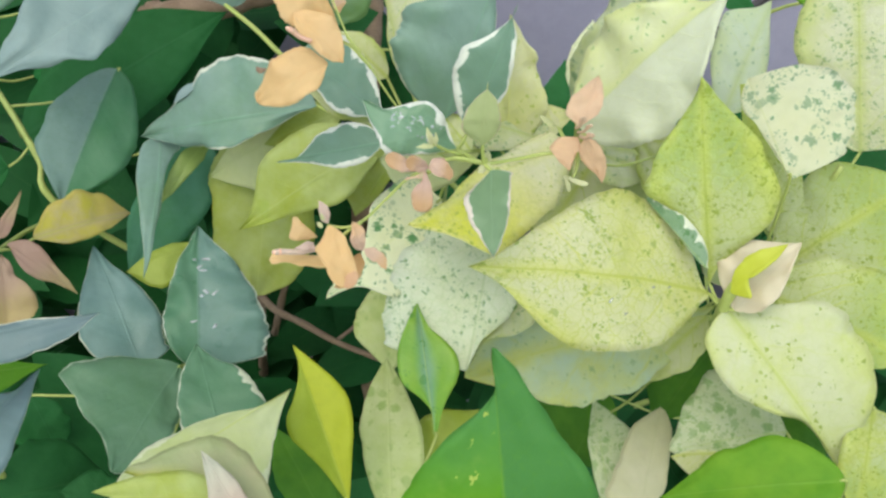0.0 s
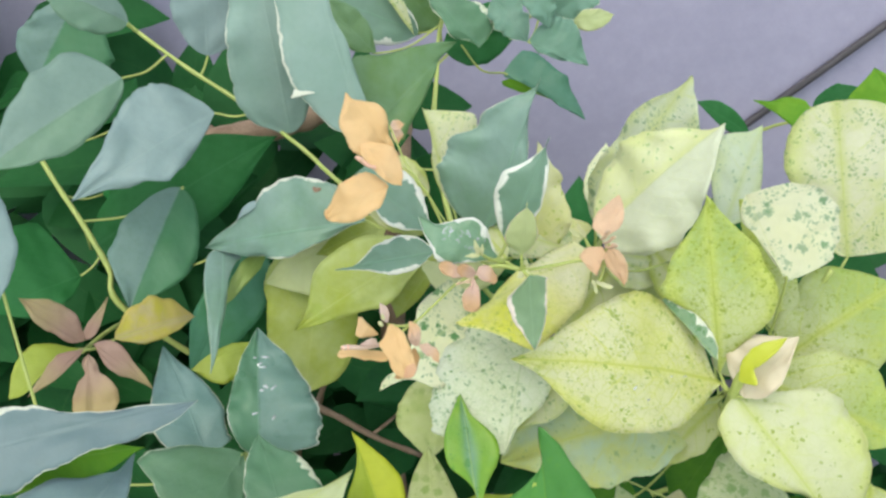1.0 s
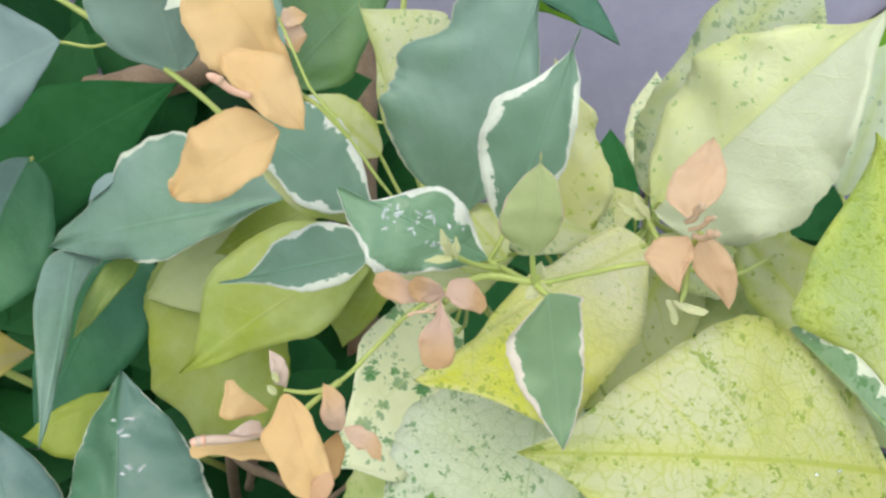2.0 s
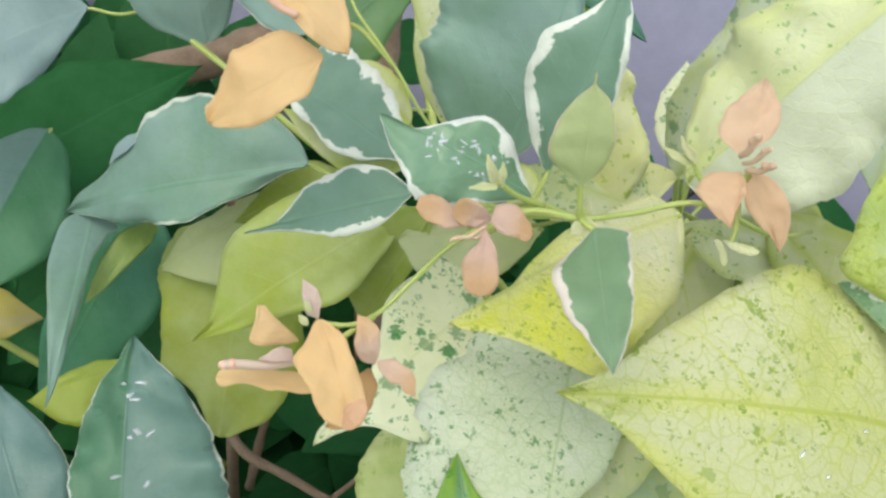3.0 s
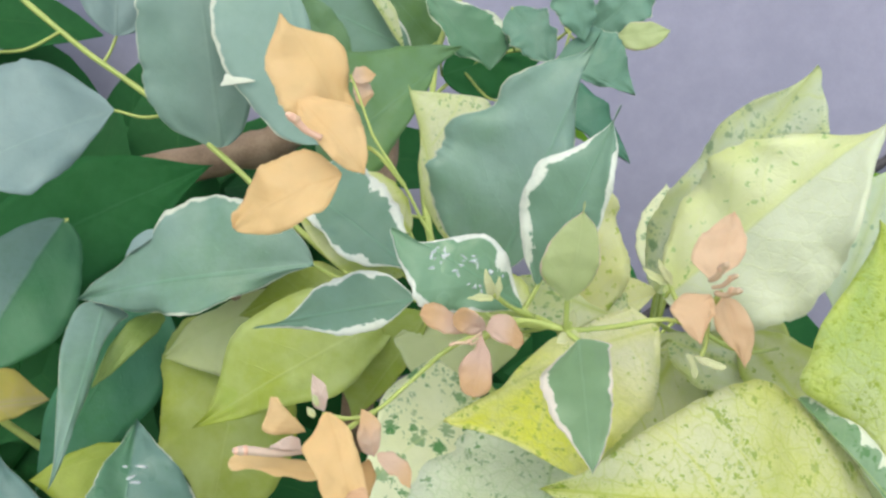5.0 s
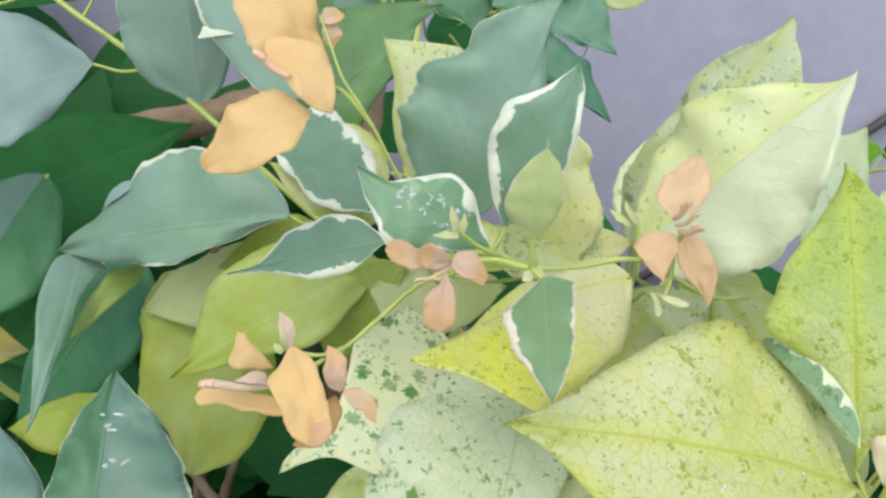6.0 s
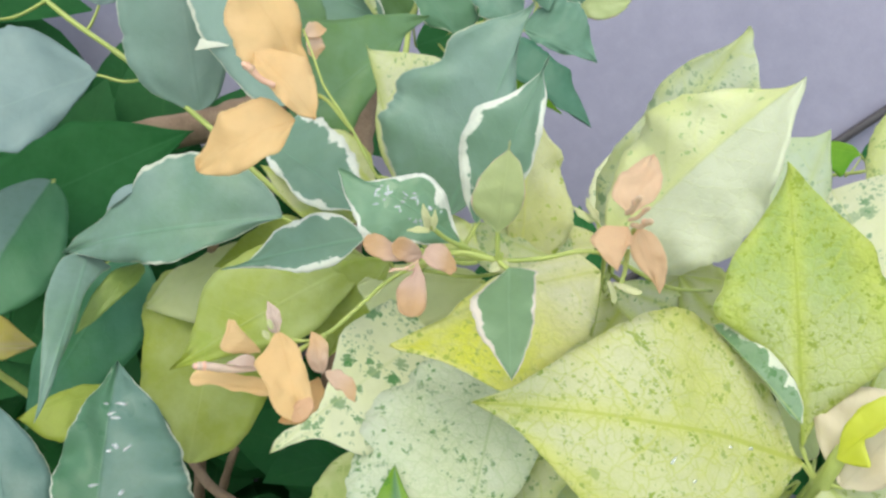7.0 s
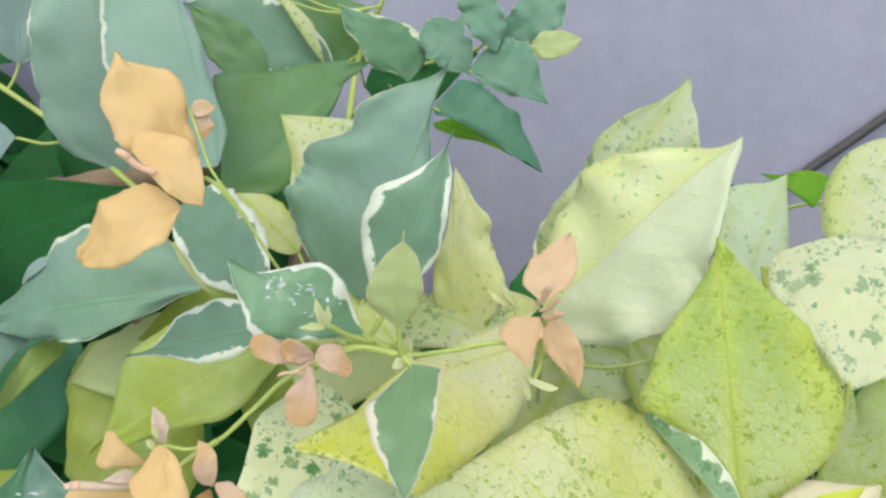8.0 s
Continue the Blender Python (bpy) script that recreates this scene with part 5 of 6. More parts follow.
bract(cluster_ll, 'pink', (-0.0440, 0.3002, 0.7309), (-0.0510, 0.2974, 0.7315), (0.3384, -0.6948, 0.6346), (0.0015, 0.0017, 0.0019, 0.0022, 0.0020, 0.0018, 0.0015, 0.0011, 0.0007, 0.0004, 0.0003), (0.0012, 0.0012, 0.0012, 0.0011, 0.0011, 0.0011, 0.0010, 0.0008, 0.0005, 0.0003, 0.0003), 0.40, 0.40, 0.1, 0.2, 0.5, 157, None, 0, 0.7)
stalk_ll = branch(green_shrub, [(-0.0404, 0.3098, 0.7347), (-0.0347, 0.3106, 0.7333), (-0.0285, 0.311, 0.7337)], 0.0005, 0.0006, 'stem')
cluster_mid = branch(green_shrub, [(0.019, 0.32, 0.756), (0.0062, 0.3215, 0.757), (-0.0018, 0.3124, 0.7554)], 0.0009, 0.0008, 'stem')
bract(cluster_mid, 'salmon', (-0.0043, 0.3099, 0.7593), (-0.0173, 0.3095, 0.7619), (0.1300, -0.8426, 0.5227), (0.0010, 0.0012, 0.0016, 0.0015, 0.0017, 0.0022, 0.0028, 0.0032, 0.0033, 0.0028, 0.0023), (0.0011, 0.0017, 0.0025, 0.0030, 0.0033, 0.0036, 0.0032, 0.0029, 0.0025, 0.0016, 0.0005), 0.40, 0.40, 0.12, 0.2, 0.5, 75, None, 0, 0.7)
bract(cluster_mid, 'salmon', (-0.0012, 0.3082, 0.7594), (-0.0094, 0.3066, 0.7625), (0.1448, -0.9815, -0.1249), (0.0003, 0.0014, 0.0022, 0.0030, 0.0034, 0.0037, 0.0039, 0.0039, 0.0039, 0.0032, 0.0021), (0.0003, 0.0012, 0.0016, 0.0021, 0.0023, 0.0023, 0.0024, 0.0022, 0.0018, 0.0014, 0.0003), 0.40, 0.40, 0.12, 0.2, 0.5, 76, None, 0, 0.7)
bract(cluster_mid, 'salmon', (-0.0015, 0.3082, 0.7593), (0.0078, 0.3080, 0.7564), (0.1410, -0.8416, 0.5213), (0.0003, 0.0005, 0.0014, 0.0017, 0.0020, 0.0020, 0.0019, 0.0018, 0.0019, 0.0019, 0.0008), (0.0034, 0.0038, 0.0044, 0.0046, 0.0048, 0.0047, 0.0041, 0.0033, 0.0024, 0.0019, 0.0008), 0.40, 0.40, 0.12, 0.2, 0.5, 77, None, 0, 1.3)
bract(cluster_mid, 'salmon', (-0.0024, 0.3079, 0.7591), (-0.0037, 0.2990, 0.7460), (0.0677, -0.8283, 0.5561), (0.0004, 0.0004, 0.0007, 0.0011, 0.0025, 0.0036, 0.0042, 0.0041, 0.0038, 0.0032, 0.0025), (0.0003, 0.0005, 0.0012, 0.0021, 0.0027, 0.0031, 0.0035, 0.0037, 0.0038, 0.0033, 0.0022), 0.40, 0.40, 0.12, 0.2, 0.9, 78, None, 0, 1.3)
flower_tube(cluster_mid, 'tube_brown', (-0.0026, 0.3065, 0.7576), (-0.006, 0.3061, 0.7565), 0.00032, 0.00048)
flower_tube(cluster_mid, 'tube_brown', (-0.0023, 0.3069, 0.7588), (-0.0098, 0.3058, 0.7558), 0.00032, 0.00048)
cluster_r = branch(green_shrub, [(0.0469, 0.3233, 0.7584), (0.0536, 0.3196, 0.7638), (0.056, 0.3182, 0.7683)], 0.0009, 0.0008, 'stem')
bract(cluster_r, 'blush', (0.0544, 0.3212, 0.7698), (0.0619, 0.3368, 0.7843), (-0.0229, -0.6733, 0.7390), (0.0004, 0.0017, 0.0033, 0.0046, 0.0051, 0.0048, 0.0043, 0.0036, 0.0026, 0.0015, 0.0004), (0.0027, 0.0060, 0.0071, 0.0071, 0.0064, 0.0054, 0.0043, 0.0033, 0.0022, 0.0012, 0.0003), 0.40, 0.40, 0.12, 0.3, 0.9, 79, None, 0, 1.3)
bract(cluster_r, 'orange2', (0.0532, 0.3176, 0.7676), (0.0499, 0.3098, 0.7575), (-0.1260, -0.7641, 0.6326), (0.0021, 0.0051, 0.0070, 0.0079, 0.0085, 0.0086, 0.0079, 0.0064, 0.0045, 0.0025, 0.0006), (0.0002, 0.0009, 0.0016, 0.0019, 0.0017, 0.0012, 0.0009, 0.0006, 0.0004, 0.0003, 0.0002), 0.40, 0.40, 0.06, 0.15, 0.9, 80, None, 0, 0.8)
bract(cluster_r, 'orange2', (0.0556, 0.3164, 0.7680), (0.0631, 0.3157, 0.7495), (0.0483, -0.9971, 0.0587), (0.0009, 0.0029, 0.0039, 0.0042, 0.0039, 0.0034, 0.0026, 0.0016, 0.0008, 0.0004, 0.0002), (0.0009, 0.0025, 0.0035, 0.0041, 0.0043, 0.0042, 0.0040, 0.0034, 0.0026, 0.0015, 0.0004), 0.40, 0.40, 0.06, 0.2, 0.9, 81, None, 0, 1.0)
flower_tube(cluster_r, 'tube_brown', (0.0522, 0.3166, 0.7715), (0.0545, 0.3124, 0.7768), 0.00064, 0.00096)
flower_tube(cluster_r, 'tube_brown', (0.0528, 0.3161, 0.7699), (0.0571, 0.3124, 0.7742), 0.00048, 0.00072)
flower_tube(cluster_r, 'tube_brown', (0.0536, 0.3156, 0.7687), (0.0576, 0.3104, 0.7711), 0.00064, 0.00096)
# pale buds
bud_a = branch(green_shrub, [(0.0109, 0.3256, 0.7568), (0.0046, 0.3196, 0.7615), (0.0007, 0.3155, 0.7656)], 0.0008, 0.0006, 'stem')
bract(bud_a, 'bud', (0.0008, 0.3163, 0.7643), (-0.0020, 0.3160, 0.7720), (0.3237, -0.9419, 0.0896), (0.0003, 0.0004, 0.0009, 0.0011, 0.0009, 0.0008, 0.0007, 0.0006, 0.0004, 0.0003, 0.0003), (0.0003, 0.0006, 0.0012, 0.0018, 0.0017, 0.0016, 0.0016, 0.0014, 0.0010, 0.0005, 0.0003), 0.45, 0.62, 0.06, 0.3, 0.5, 82, None, 0, 1.3)
bract(bud_a, 'bud', (0.0003, 0.3153, 0.7648), (-0.0060, 0.3149, 0.7647), (0.0474, -0.8686, 0.4932), (0.0007, 0.0007, 0.0008, 0.0009, 0.0010, 0.0011, 0.0010, 0.0007, 0.0005, 0.0003, 0.0003), (0.0006, 0.0007, 0.0007, 0.0008, 0.0008, 0.0009, 0.0007, 0.0006, 0.0004, 0.0003, 0.0003), 0.52, 0.49, 0.06, 0.3, 0.5, 83, None, 0, 1.3)
bract(bud_a, 'bud', (0.0013, 0.3143, 0.7649), (0.0014, 0.3138, 0.7709), (0.1217, -0.9896, -0.0766), (0.0003, 0.0003, 0.0004, 0.0005, 0.0007, 0.0009, 0.0009, 0.0007, 0.0005, 0.0003, 0.0003), (0.0003, 0.0003, 0.0005, 0.0007, 0.0009, 0.0011, 0.0011, 0.0008, 0.0005, 0.0003, 0.0003), 0.37, 0.56, 0.06, 0.3, 0.5, 84, None, 0, 1.3)
bud_b = branch(green_shrub, [(0.0519, 0.3304, 0.7565), (0.0492, 0.3372, 0.7603), (0.0474, 0.3385, 0.7641)], 0.0008, 0.0006, 'stem')
bract(bud_b, 'bud', (0.0487, 0.3385, 0.7634), (0.0404, 0.3401, 0.7671), (0.0035, -0.9049, 0.4257), (0.0003, 0.0003, 0.0003, 0.0003, 0.0003, 0.0003, 0.0003, 0.0003, 0.0003, 0.0003, 0.0003), (0.0003, 0.0006, 0.0014, 0.0020, 0.0020, 0.0019, 0.0019, 0.0018, 0.0011, 0.0006, 0.0003), 0.52, 0.49, 0.06, 0.3, 0.5, 85, None, 0, 1.3)
bract(bud_b, 'bud', (0.0482, 0.3373, 0.7632), (0.0442, 0.3391, 0.7702), (-0.0763, -0.9758, 0.2050), (0.0003, 0.0004, 0.0008, 0.0012, 0.0012, 0.0009, 0.0006, 0.0004, 0.0003, 0.0003, 0.0003), (0.0003, 0.0004, 0.0007, 0.0011, 0.0012, 0.0012, 0.0012, 0.0012, 0.0010, 0.0005, 0.0003), 0.50, 0.53, 0.06, 0.3, 0.5, 86, None, 0, 1.3)
bud_c = branch(green_shrub, [(0.0544, 0.3225, 0.7598), (0.0536, 0.3189, 0.7544), (0.0519, 0.316, 0.7512)], 0.0008, 0.0006, 'stem')
bract(bud_c, 'bud', (0.0487, 0.3164, 0.7525), (0.0510, 0.3146, 0.7467), (-0.1535, -0.9597, 0.2353), (0.0003, 0.0003, 0.0003, 0.0003, 0.0003, 0.0003, 0.0004, 0.0005, 0.0006, 0.0005, 0.0003), (0.0006, 0.0011, 0.0012, 0.0013, 0.0013, 0.0013, 0.0012, 0.0011, 0.0011, 0.0006, 0.0003), 0.45, 0.32, 0.06, 0.3, 0.5, 87, None, 0, 1.3)
bract(bud_c, 'bud', (0.0501, 0.3153, 0.7526), (0.0577, 0.3127, 0.7509), (-0.1655, -0.8197, 0.5484), (0.0003, 0.0007, 0.0013, 0.0014, 0.0015, 0.0017, 0.0017, 0.0016, 0.0015, 0.0012, 0.0005), (0.0003, 0.0003, 0.0003, 0.0003, 0.0004, 0.0004, 0.0004, 0.0004, 0.0005, 0.0003, 0.0003), 0.60, 0.43, 0.06, 0.3, 0.5, 88, None, 0, 1.3)
bud_s = branch(green_shrub, [(0.019, 0.32, 0.756), (0.0196, 0.3196, 0.7582)], 0.0012, 0.0008, 'stem')
bract(bud_s, 'bud', (0.0198, 0.3204, 0.7542), (0.0205, 0.3204, 0.7612), (-0.0998, -0.995, 0.0089), 0.0016, 0.0021, 0.58, 0.48, 0.06, 0.3, 0.5, 89, None, 0, 1.3)
bract(bud_s, 'bud', (0.0197, 0.3185, 0.7548), (0.0165, 0.3162, 0.7537), (0.2745, -0.6836, 0.6762), 0.0018, 0.0013, 0.37, 0.50, 0.06, 0.3, 0.5, 90, None, 0, 1.3)
bract(bud_s, 'bud', (0.0197, 0.3185, 0.7548), (0.0226, 0.3164, 0.7553), (-0.5667, -0.659, 0.4945), 0.0014, 0.0017, 0.59, 0.34, 0.06, 0.3, 0.5, 91, None, 0, 1.3)
# the yellow speckled shrub
stem_y = branch(yellow_shrub, [(0.1166, 0.3103, 0.7087), (0.115, 0.314, 0.697), (0.119, 0.3324, 0.6777), (0.1353, 0.3986, 0.6178), (0.1553, 0.501, 0.5061)], 0.0022, 0.003, 'stem')
stem_y2 = branch(yellow_shrub, [(0.0793, 0.4939, 0.718), (0.0746, 0.4701, 0.7062), (0.0656, 0.4647, 0.6864), (0.0615, 0.415, 0.6203), (0.1553, 0.501, 0.5061)], 0.0018, 0.0026, 'stem')
stem_y3 = branch(yellow_shrub, [(-0.0042, 0.4497, 0.6937), (0.0211, 0.4404, 0.6703), (0.0546, 0.435, 0.6642), (0.0615, 0.415, 0.6203)], 0.0015, 0.0022, 'stem')
stem_y4 = branch(yellow_shrub, [(0.1833, 0.3947, 0.7204), (0.1704, 0.3962, 0.6901), (0.1337, 0.374, 0.6538)], 0.0015, 0.002, 'stem')
stem_y5 = branch(yellow_shrub, [(0.1643, 0.2828, 0.6241), (0.1812, 0.3476, 0.5774), (0.1598, 0.416, 0.5502), (0.1553, 0.501, 0.5061)], 0.0015, 0.002, 'stem')
stem_y6 = branch(yellow_shrub, [(-0.0235, 0.3227, 0.5735), (0.0019, 0.3598, 0.5516), (0.0658, 0.4235, 0.5343), (0.1553, 0.501, 0.5061)], 0.0015, 0.002, 'stem')
stem_w = branch(yellow_shrub, [(0.2897, 0.7134, 0.7126), (0.2339, 0.7357, 0.6877), (0.126, 0.7252, 0.5935), (0.1032, 0.6785, 0.5162)], 0.0012, 0.002, 'stem')
leaf(stem_y3, 'olive_yellow', (-0.0293, 0.4255, 0.7213), (-0.1041, 0.4106, 0.6769), (-0.0974, -0.8829, 0.4593), (0.0048, 0.0121, 0.0189, 0.0238, 0.0248, 0.0244, 0.0230, 0.0198, 0.0105, 0.0033, 0.0013), (0.0031, 0.0077, 0.0114, 0.0151, 0.0167, 0.0135, 0.0107, 0.0082, 0.0060, 0.0030, 0.0012), 0.40, 0.40, 0.06, 0.1, 0.5, 92, (-0.0042, 0.4497, 0.6937), 0, 1.3)
leaf(stem_y3, 'olive_yellow', (-0.0965, 0.4706, 0.6990), (-0.1052, 0.4321, 0.6236), (0.1842, -0.8837, 0.4304), (0.0222, 0.0273, 0.0307, 0.0309, 0.0284, 0.0272, 0.0265, 0.0249, 0.0125, 0.0071, 0.0042), (0.0047, 0.0118, 0.0173, 0.0227, 0.0260, 0.0279, 0.0286, 0.0259, 0.0230, 0.0175, 0.0088), 0.40, 0.40, 0.06, 0.08, 0.5, 93, (-0.0042, 0.4497, 0.6937), 0, 0.8)
leaf(stem_y3, 'beige', (-0.072, 0.45, 0.7205), (-0.1295, 0.4543, 0.6856), (-0.2461, -0.9243, 0.2918), 0.0077, 0.0212, 0.56, 0.49, 0.06, 0.1, 0.5, 94, (-0.0042, 0.4497, 0.6937), 0, 1.3)
leaf(stem_y3, 'olive_yellow', (-0.0189, 0.4167, 0.7235), (-0.0482, 0.4363, 0.671), (-0.3572, -0.923, -0.1433), 0.0199, 0.0051, 0.50, 0.46, 0.06, 0.1, 0.5, 95, (-0.0042, 0.4497, 0.6937), 0, 1.3)
leaf(stem_y3, 'cream_spots', (-0.0003, 0.3860, 0.7073), (-0.0484, 0.3352, 0.6847), (0.2700, -0.5934, 0.7583), (0.0163, 0.0184, 0.0189, 0.0186, 0.0177, 0.0126, 0.0070, 0.0030, 0.0011, 0.0025, 0.0017), (0.0034, 0.0084, 0.0118, 0.0148, 0.0164, 0.0178, 0.0188, 0.0195, 0.0067, 0.0021, 0.0009), 0.40, 0.40, 0.06, 0.1, 0.5, 96, (0.0008, 0.4479, 0.689), 0, 1.3)
leaf(stem_y3, 'pale_speck', (0.0257, 0.3729, 0.7039), (0.0121, 0.3218, 0.6570), (-0.0209, -0.6727, 0.7397), (0.0207, 0.0255, 0.0306, 0.0360, 0.0399, 0.0403, 0.0404, 0.0400, 0.0391, 0.0367, 0.0337), (0.0033, 0.0083, 0.0128, 0.0148, 0.0167, 0.0165, 0.0147, 0.0099, 0.0042, 0.0019, 0.0008), 0.40, 0.40, 0.06, 0.06, 0.5, 97, (0.0084, 0.4451, 0.682), 0, 0.9)
leaf(stem_y2, 'yellow', (0.0586, 0.3940, 0.7309), (-0.0105, 0.3231, 0.7283), (0.3465, -0.3688, 0.8625), (0.0095, 0.0100, 0.0094, 0.0088, 0.0083, 0.0082, 0.0061, 0.0035, 0.0005, 0.0003, 0.0003), (0.0030, 0.0075, 0.0148, 0.0204, 0.0252, 0.0268, 0.0284, 0.0305, 0.0317, 0.0142, 0.0063), 0.40, 0.40, 0.06, 0.06, 0.5, 98, (0.0746, 0.4701, 0.7062), 0, 1.2)
wet_leaf = leaf(stem_y, 'paleyellow', (0.1099, 0.3193, 0.6993), (0.0134, 0.3011, 0.7220), (0.2869, -0.6803, 0.6745), (0.0020, 0.0149, 0.0286, 0.0330, 0.0341, 0.0328, 0.0276, 0.0207, 0.0132, 0.0050, 0.0019), (0.0046, 0.0118, 0.0202, 0.0260, 0.0284, 0.0297, 0.0284, 0.0242, 0.0151, 0.0056, 0.0019), 0.40, 0.40, 0.1, 0.1, 0.5, 99, (0.1158, 0.3177, 0.6931), 0, 1.0)
water_drops(wet_leaf, 4, 2, (0.25, 0.5), (-0.1, 0.5), 0.001)
leaf(stem_y2, 'straw', (0.0267, 0.412, 0.7228), (0.0618, 0.4175, 0.7354), (-0.0618, -0.8407, 0.538), (0.0024, 0.0060, 0.0081, 0.0074, 0.0068, 0.0039, 0.0016), (0.0024, 0.0059, 0.0098, 0.0102, 0.0105, 0.0083, 0.0049), 0.40, 0.40, 0.06, 0.08, 0.5, 100, (0.0644, 0.4498, 0.6666), 0, 1.3)
leaf(stem_y2, 'cream_speck', (0.0708, 0.4304, 0.713), (0.1054, 0.4192, 0.7034), (-0.1198, -0.8358, 0.5358), 0.0128, 0.0078, 0.52, 0.49, 0.06, 0.1, 0.5, 101, (0.0719, 0.4685, 0.7003), 0, 1.3)
leaf(stem_y2, 'pale', (0.0876, 0.4477, 0.7104), (0.1175, 0.417, 0.7072), (-0.5372, -0.5865, 0.6062), 0.0121, 0.0160, 0.62, 0.56, 0.06, 0.1, 0.5, 102, (0.0746, 0.4701, 0.7062), 0, 1.3)
leaf(stem_y2, 'marbled', (0.0674, 0.4456, 0.7269), (0.1088, 0.4229, 0.8167), (-0.5577, -0.8287, 0.0476), (0.0049, 0.0097, 0.0170, 0.0224, 0.0241, 0.0258, 0.0266, 0.0253, 0.0214, 0.0125, 0.0046), (0.0071, 0.0115, 0.0154, 0.0161, 0.0155, 0.0146, 0.0151, 0.0139, 0.0097, 0.0026, 0.0005), 0.40, 0.40, 0.06, 0.1, 0.8, 103, (0.071, 0.4679, 0.6983), 0, 1.1)
leaf(stem_y2, 'pale_half', (0.0623, 0.4062, 0.7370), (0.1173, 0.3833, 0.8031), (-0.6209, -0.7391, 0.2611), (0.0131, 0.0197, 0.0264, 0.0300, 0.0324, 0.0305, 0.0272, 0.0241, 0.0160, 0.0075, 0.0034), (0.0045, 0.0102, 0.0179, 0.0228, 0.0248, 0.0259, 0.0233, 0.0178, 0.0120, 0.0030, 0.0003), 0.40, 0.40, 0.04, 0.04, 0.9, 104, (0.0648, 0.4547, 0.6732), 0, 1.0)
leaf(stem_y2, 'cream_spots', (0.0719, 0.4556, 0.7271), (0.0779, 0.4931, 0.7604), (-0.1071, -0.6509, 0.7516), 0.0076, 0.0113, 0.57, 0.42, 0.06, 0.1, 0.5, 105, (0.0746, 0.4701, 0.7062), 0, 1.3)
leaf(stem_y, 'yellow_speck', (0.1096, 0.3205, 0.7033), (0.1001, 0.3386, 0.7834), (-0.2009, -0.9605, 0.1928), (0.0018, 0.0044, 0.0132, 0.0223, 0.0262, 0.0263, 0.0225, 0.0201, 0.0129, 0.0060, 0.0027), (0.0003, 0.0004, 0.0013, 0.0055, 0.0138, 0.0225, 0.0198, 0.0164, 0.0089, 0.0031, 0.0005), 0.40, 0.40, 0.08, 0.12, 0.5, 106, (0.1158, 0.3177, 0.6931), 0, 1.1)
leaf(stem_y, 'green_cream', (0.1063, 0.3146, 0.7135), (0.0828, 0.3304, 0.7358), (-0.1391, -0.8712, 0.4707), (0.0014, 0.0035, 0.0052, 0.0063, 0.0066, 0.0068, 0.0068, 0.0066, 0.0062, 0.0056, 0.0030), (0.0004, 0.0009, 0.0008, 0.0007, 0.0003, 0.0003, 0.0003, 0.0003, 0.0003, 0.0003, 0.0003), 0.40, 0.40, 0.06, 0.1, 0.5, 107, None, 0, 1.3)
leaf(stem_y, 'olive', (0.125, 0.3471, 0.6856), (0.1189, 0.372, 0.6953), (-0.3959, -0.4138, 0.8198), 0.0073, 0.0067, 0.62, 0.29, 0.06, 0.1, 0.5, 108, (0.119, 0.3324, 0.6777), 0, 1.3)
leaf(stem_y4, 'streaked', (0.1433, 0.3469, 0.7361), (0.1311, 0.3829, 0.7663), (-0.2608, -0.6705, 0.6946), (0.0209, 0.0239, 0.0289, 0.0309, 0.0329, 0.0348, 0.0342, 0.0323, 0.0303, 0.0242, 0.0182), (0.0003, 0.0004, 0.0011, 0.0020, 0.0030, 0.0040, 0.0053, 0.0067, 0.0064, 0.0042, 0.0017), 0.43, 0.58, 0.06, 0.1, 0.5, 109, (0.1448, 0.3806, 0.6647), 0, 0.7)
leaf(stem_y4, 'cream_speck', (0.2035, 0.4247, 0.7142), (0.2018, 0.4689, 0.7908), (-0.3131, -0.8256, 0.4694), (0.0297, 0.0319, 0.0357, 0.0395, 0.0401, 0.0394, 0.0386, 0.0379, 0.0325, 0.0261, 0.0194), (0.0075, 0.0120, 0.0138, 0.0156, 0.0216, 0.0272, 0.0301, 0.0285, 0.0262, 0.0209, 0.0142), 0.59, 0.57, 0.06, 0.1, 0.5, 110, (0.1743, 0.3957, 0.6992), 0, 0.7)
leaf(stem_y4, 'yellow_speck', (0.1568, 0.3792, 0.674), (0.216, 0.3883, 0.7156), (-0.344, -0.688, 0.6389), 0.0338, 0.0277, 0.37, 0.62, 0.06, 0.1, 0.5, 111, (0.1484, 0.3829, 0.6683), 0, 1.3)
leaf(stem_y, 'yellow_speck', (0.1422, 0.351, 0.6798), (0.1985, 0.316, 0.6669), (-0.2422, -0.6521, 0.7184), 0.0142, 0.0298, 0.61, 0.46, 0.06, 0.1, 0.5, 112, (0.1223, 0.3456, 0.6657), 0, 1.3)
leaf(stem_y, 'ivory', (0.1160, 0.3145, 0.6952), (0.1690, 0.2909, 0.6262), (0.1026, -0.9143, 0.3918), (0.0127, 0.0163, 0.0185, 0.0185, 0.0145, 0.0095, 0.0025, 0.0006, 0.0007, 0.0007, 0.0003), (0.0071, 0.0155, 0.0307, 0.0353, 0.0351, 0.0344, 0.0315, 0.0254, 0.0168, 0.0087, 0.0035), 0.40, 0.40, 0.1, 0.1, 0.5, 113, (0.115, 0.314, 0.697), 0, 1.3)
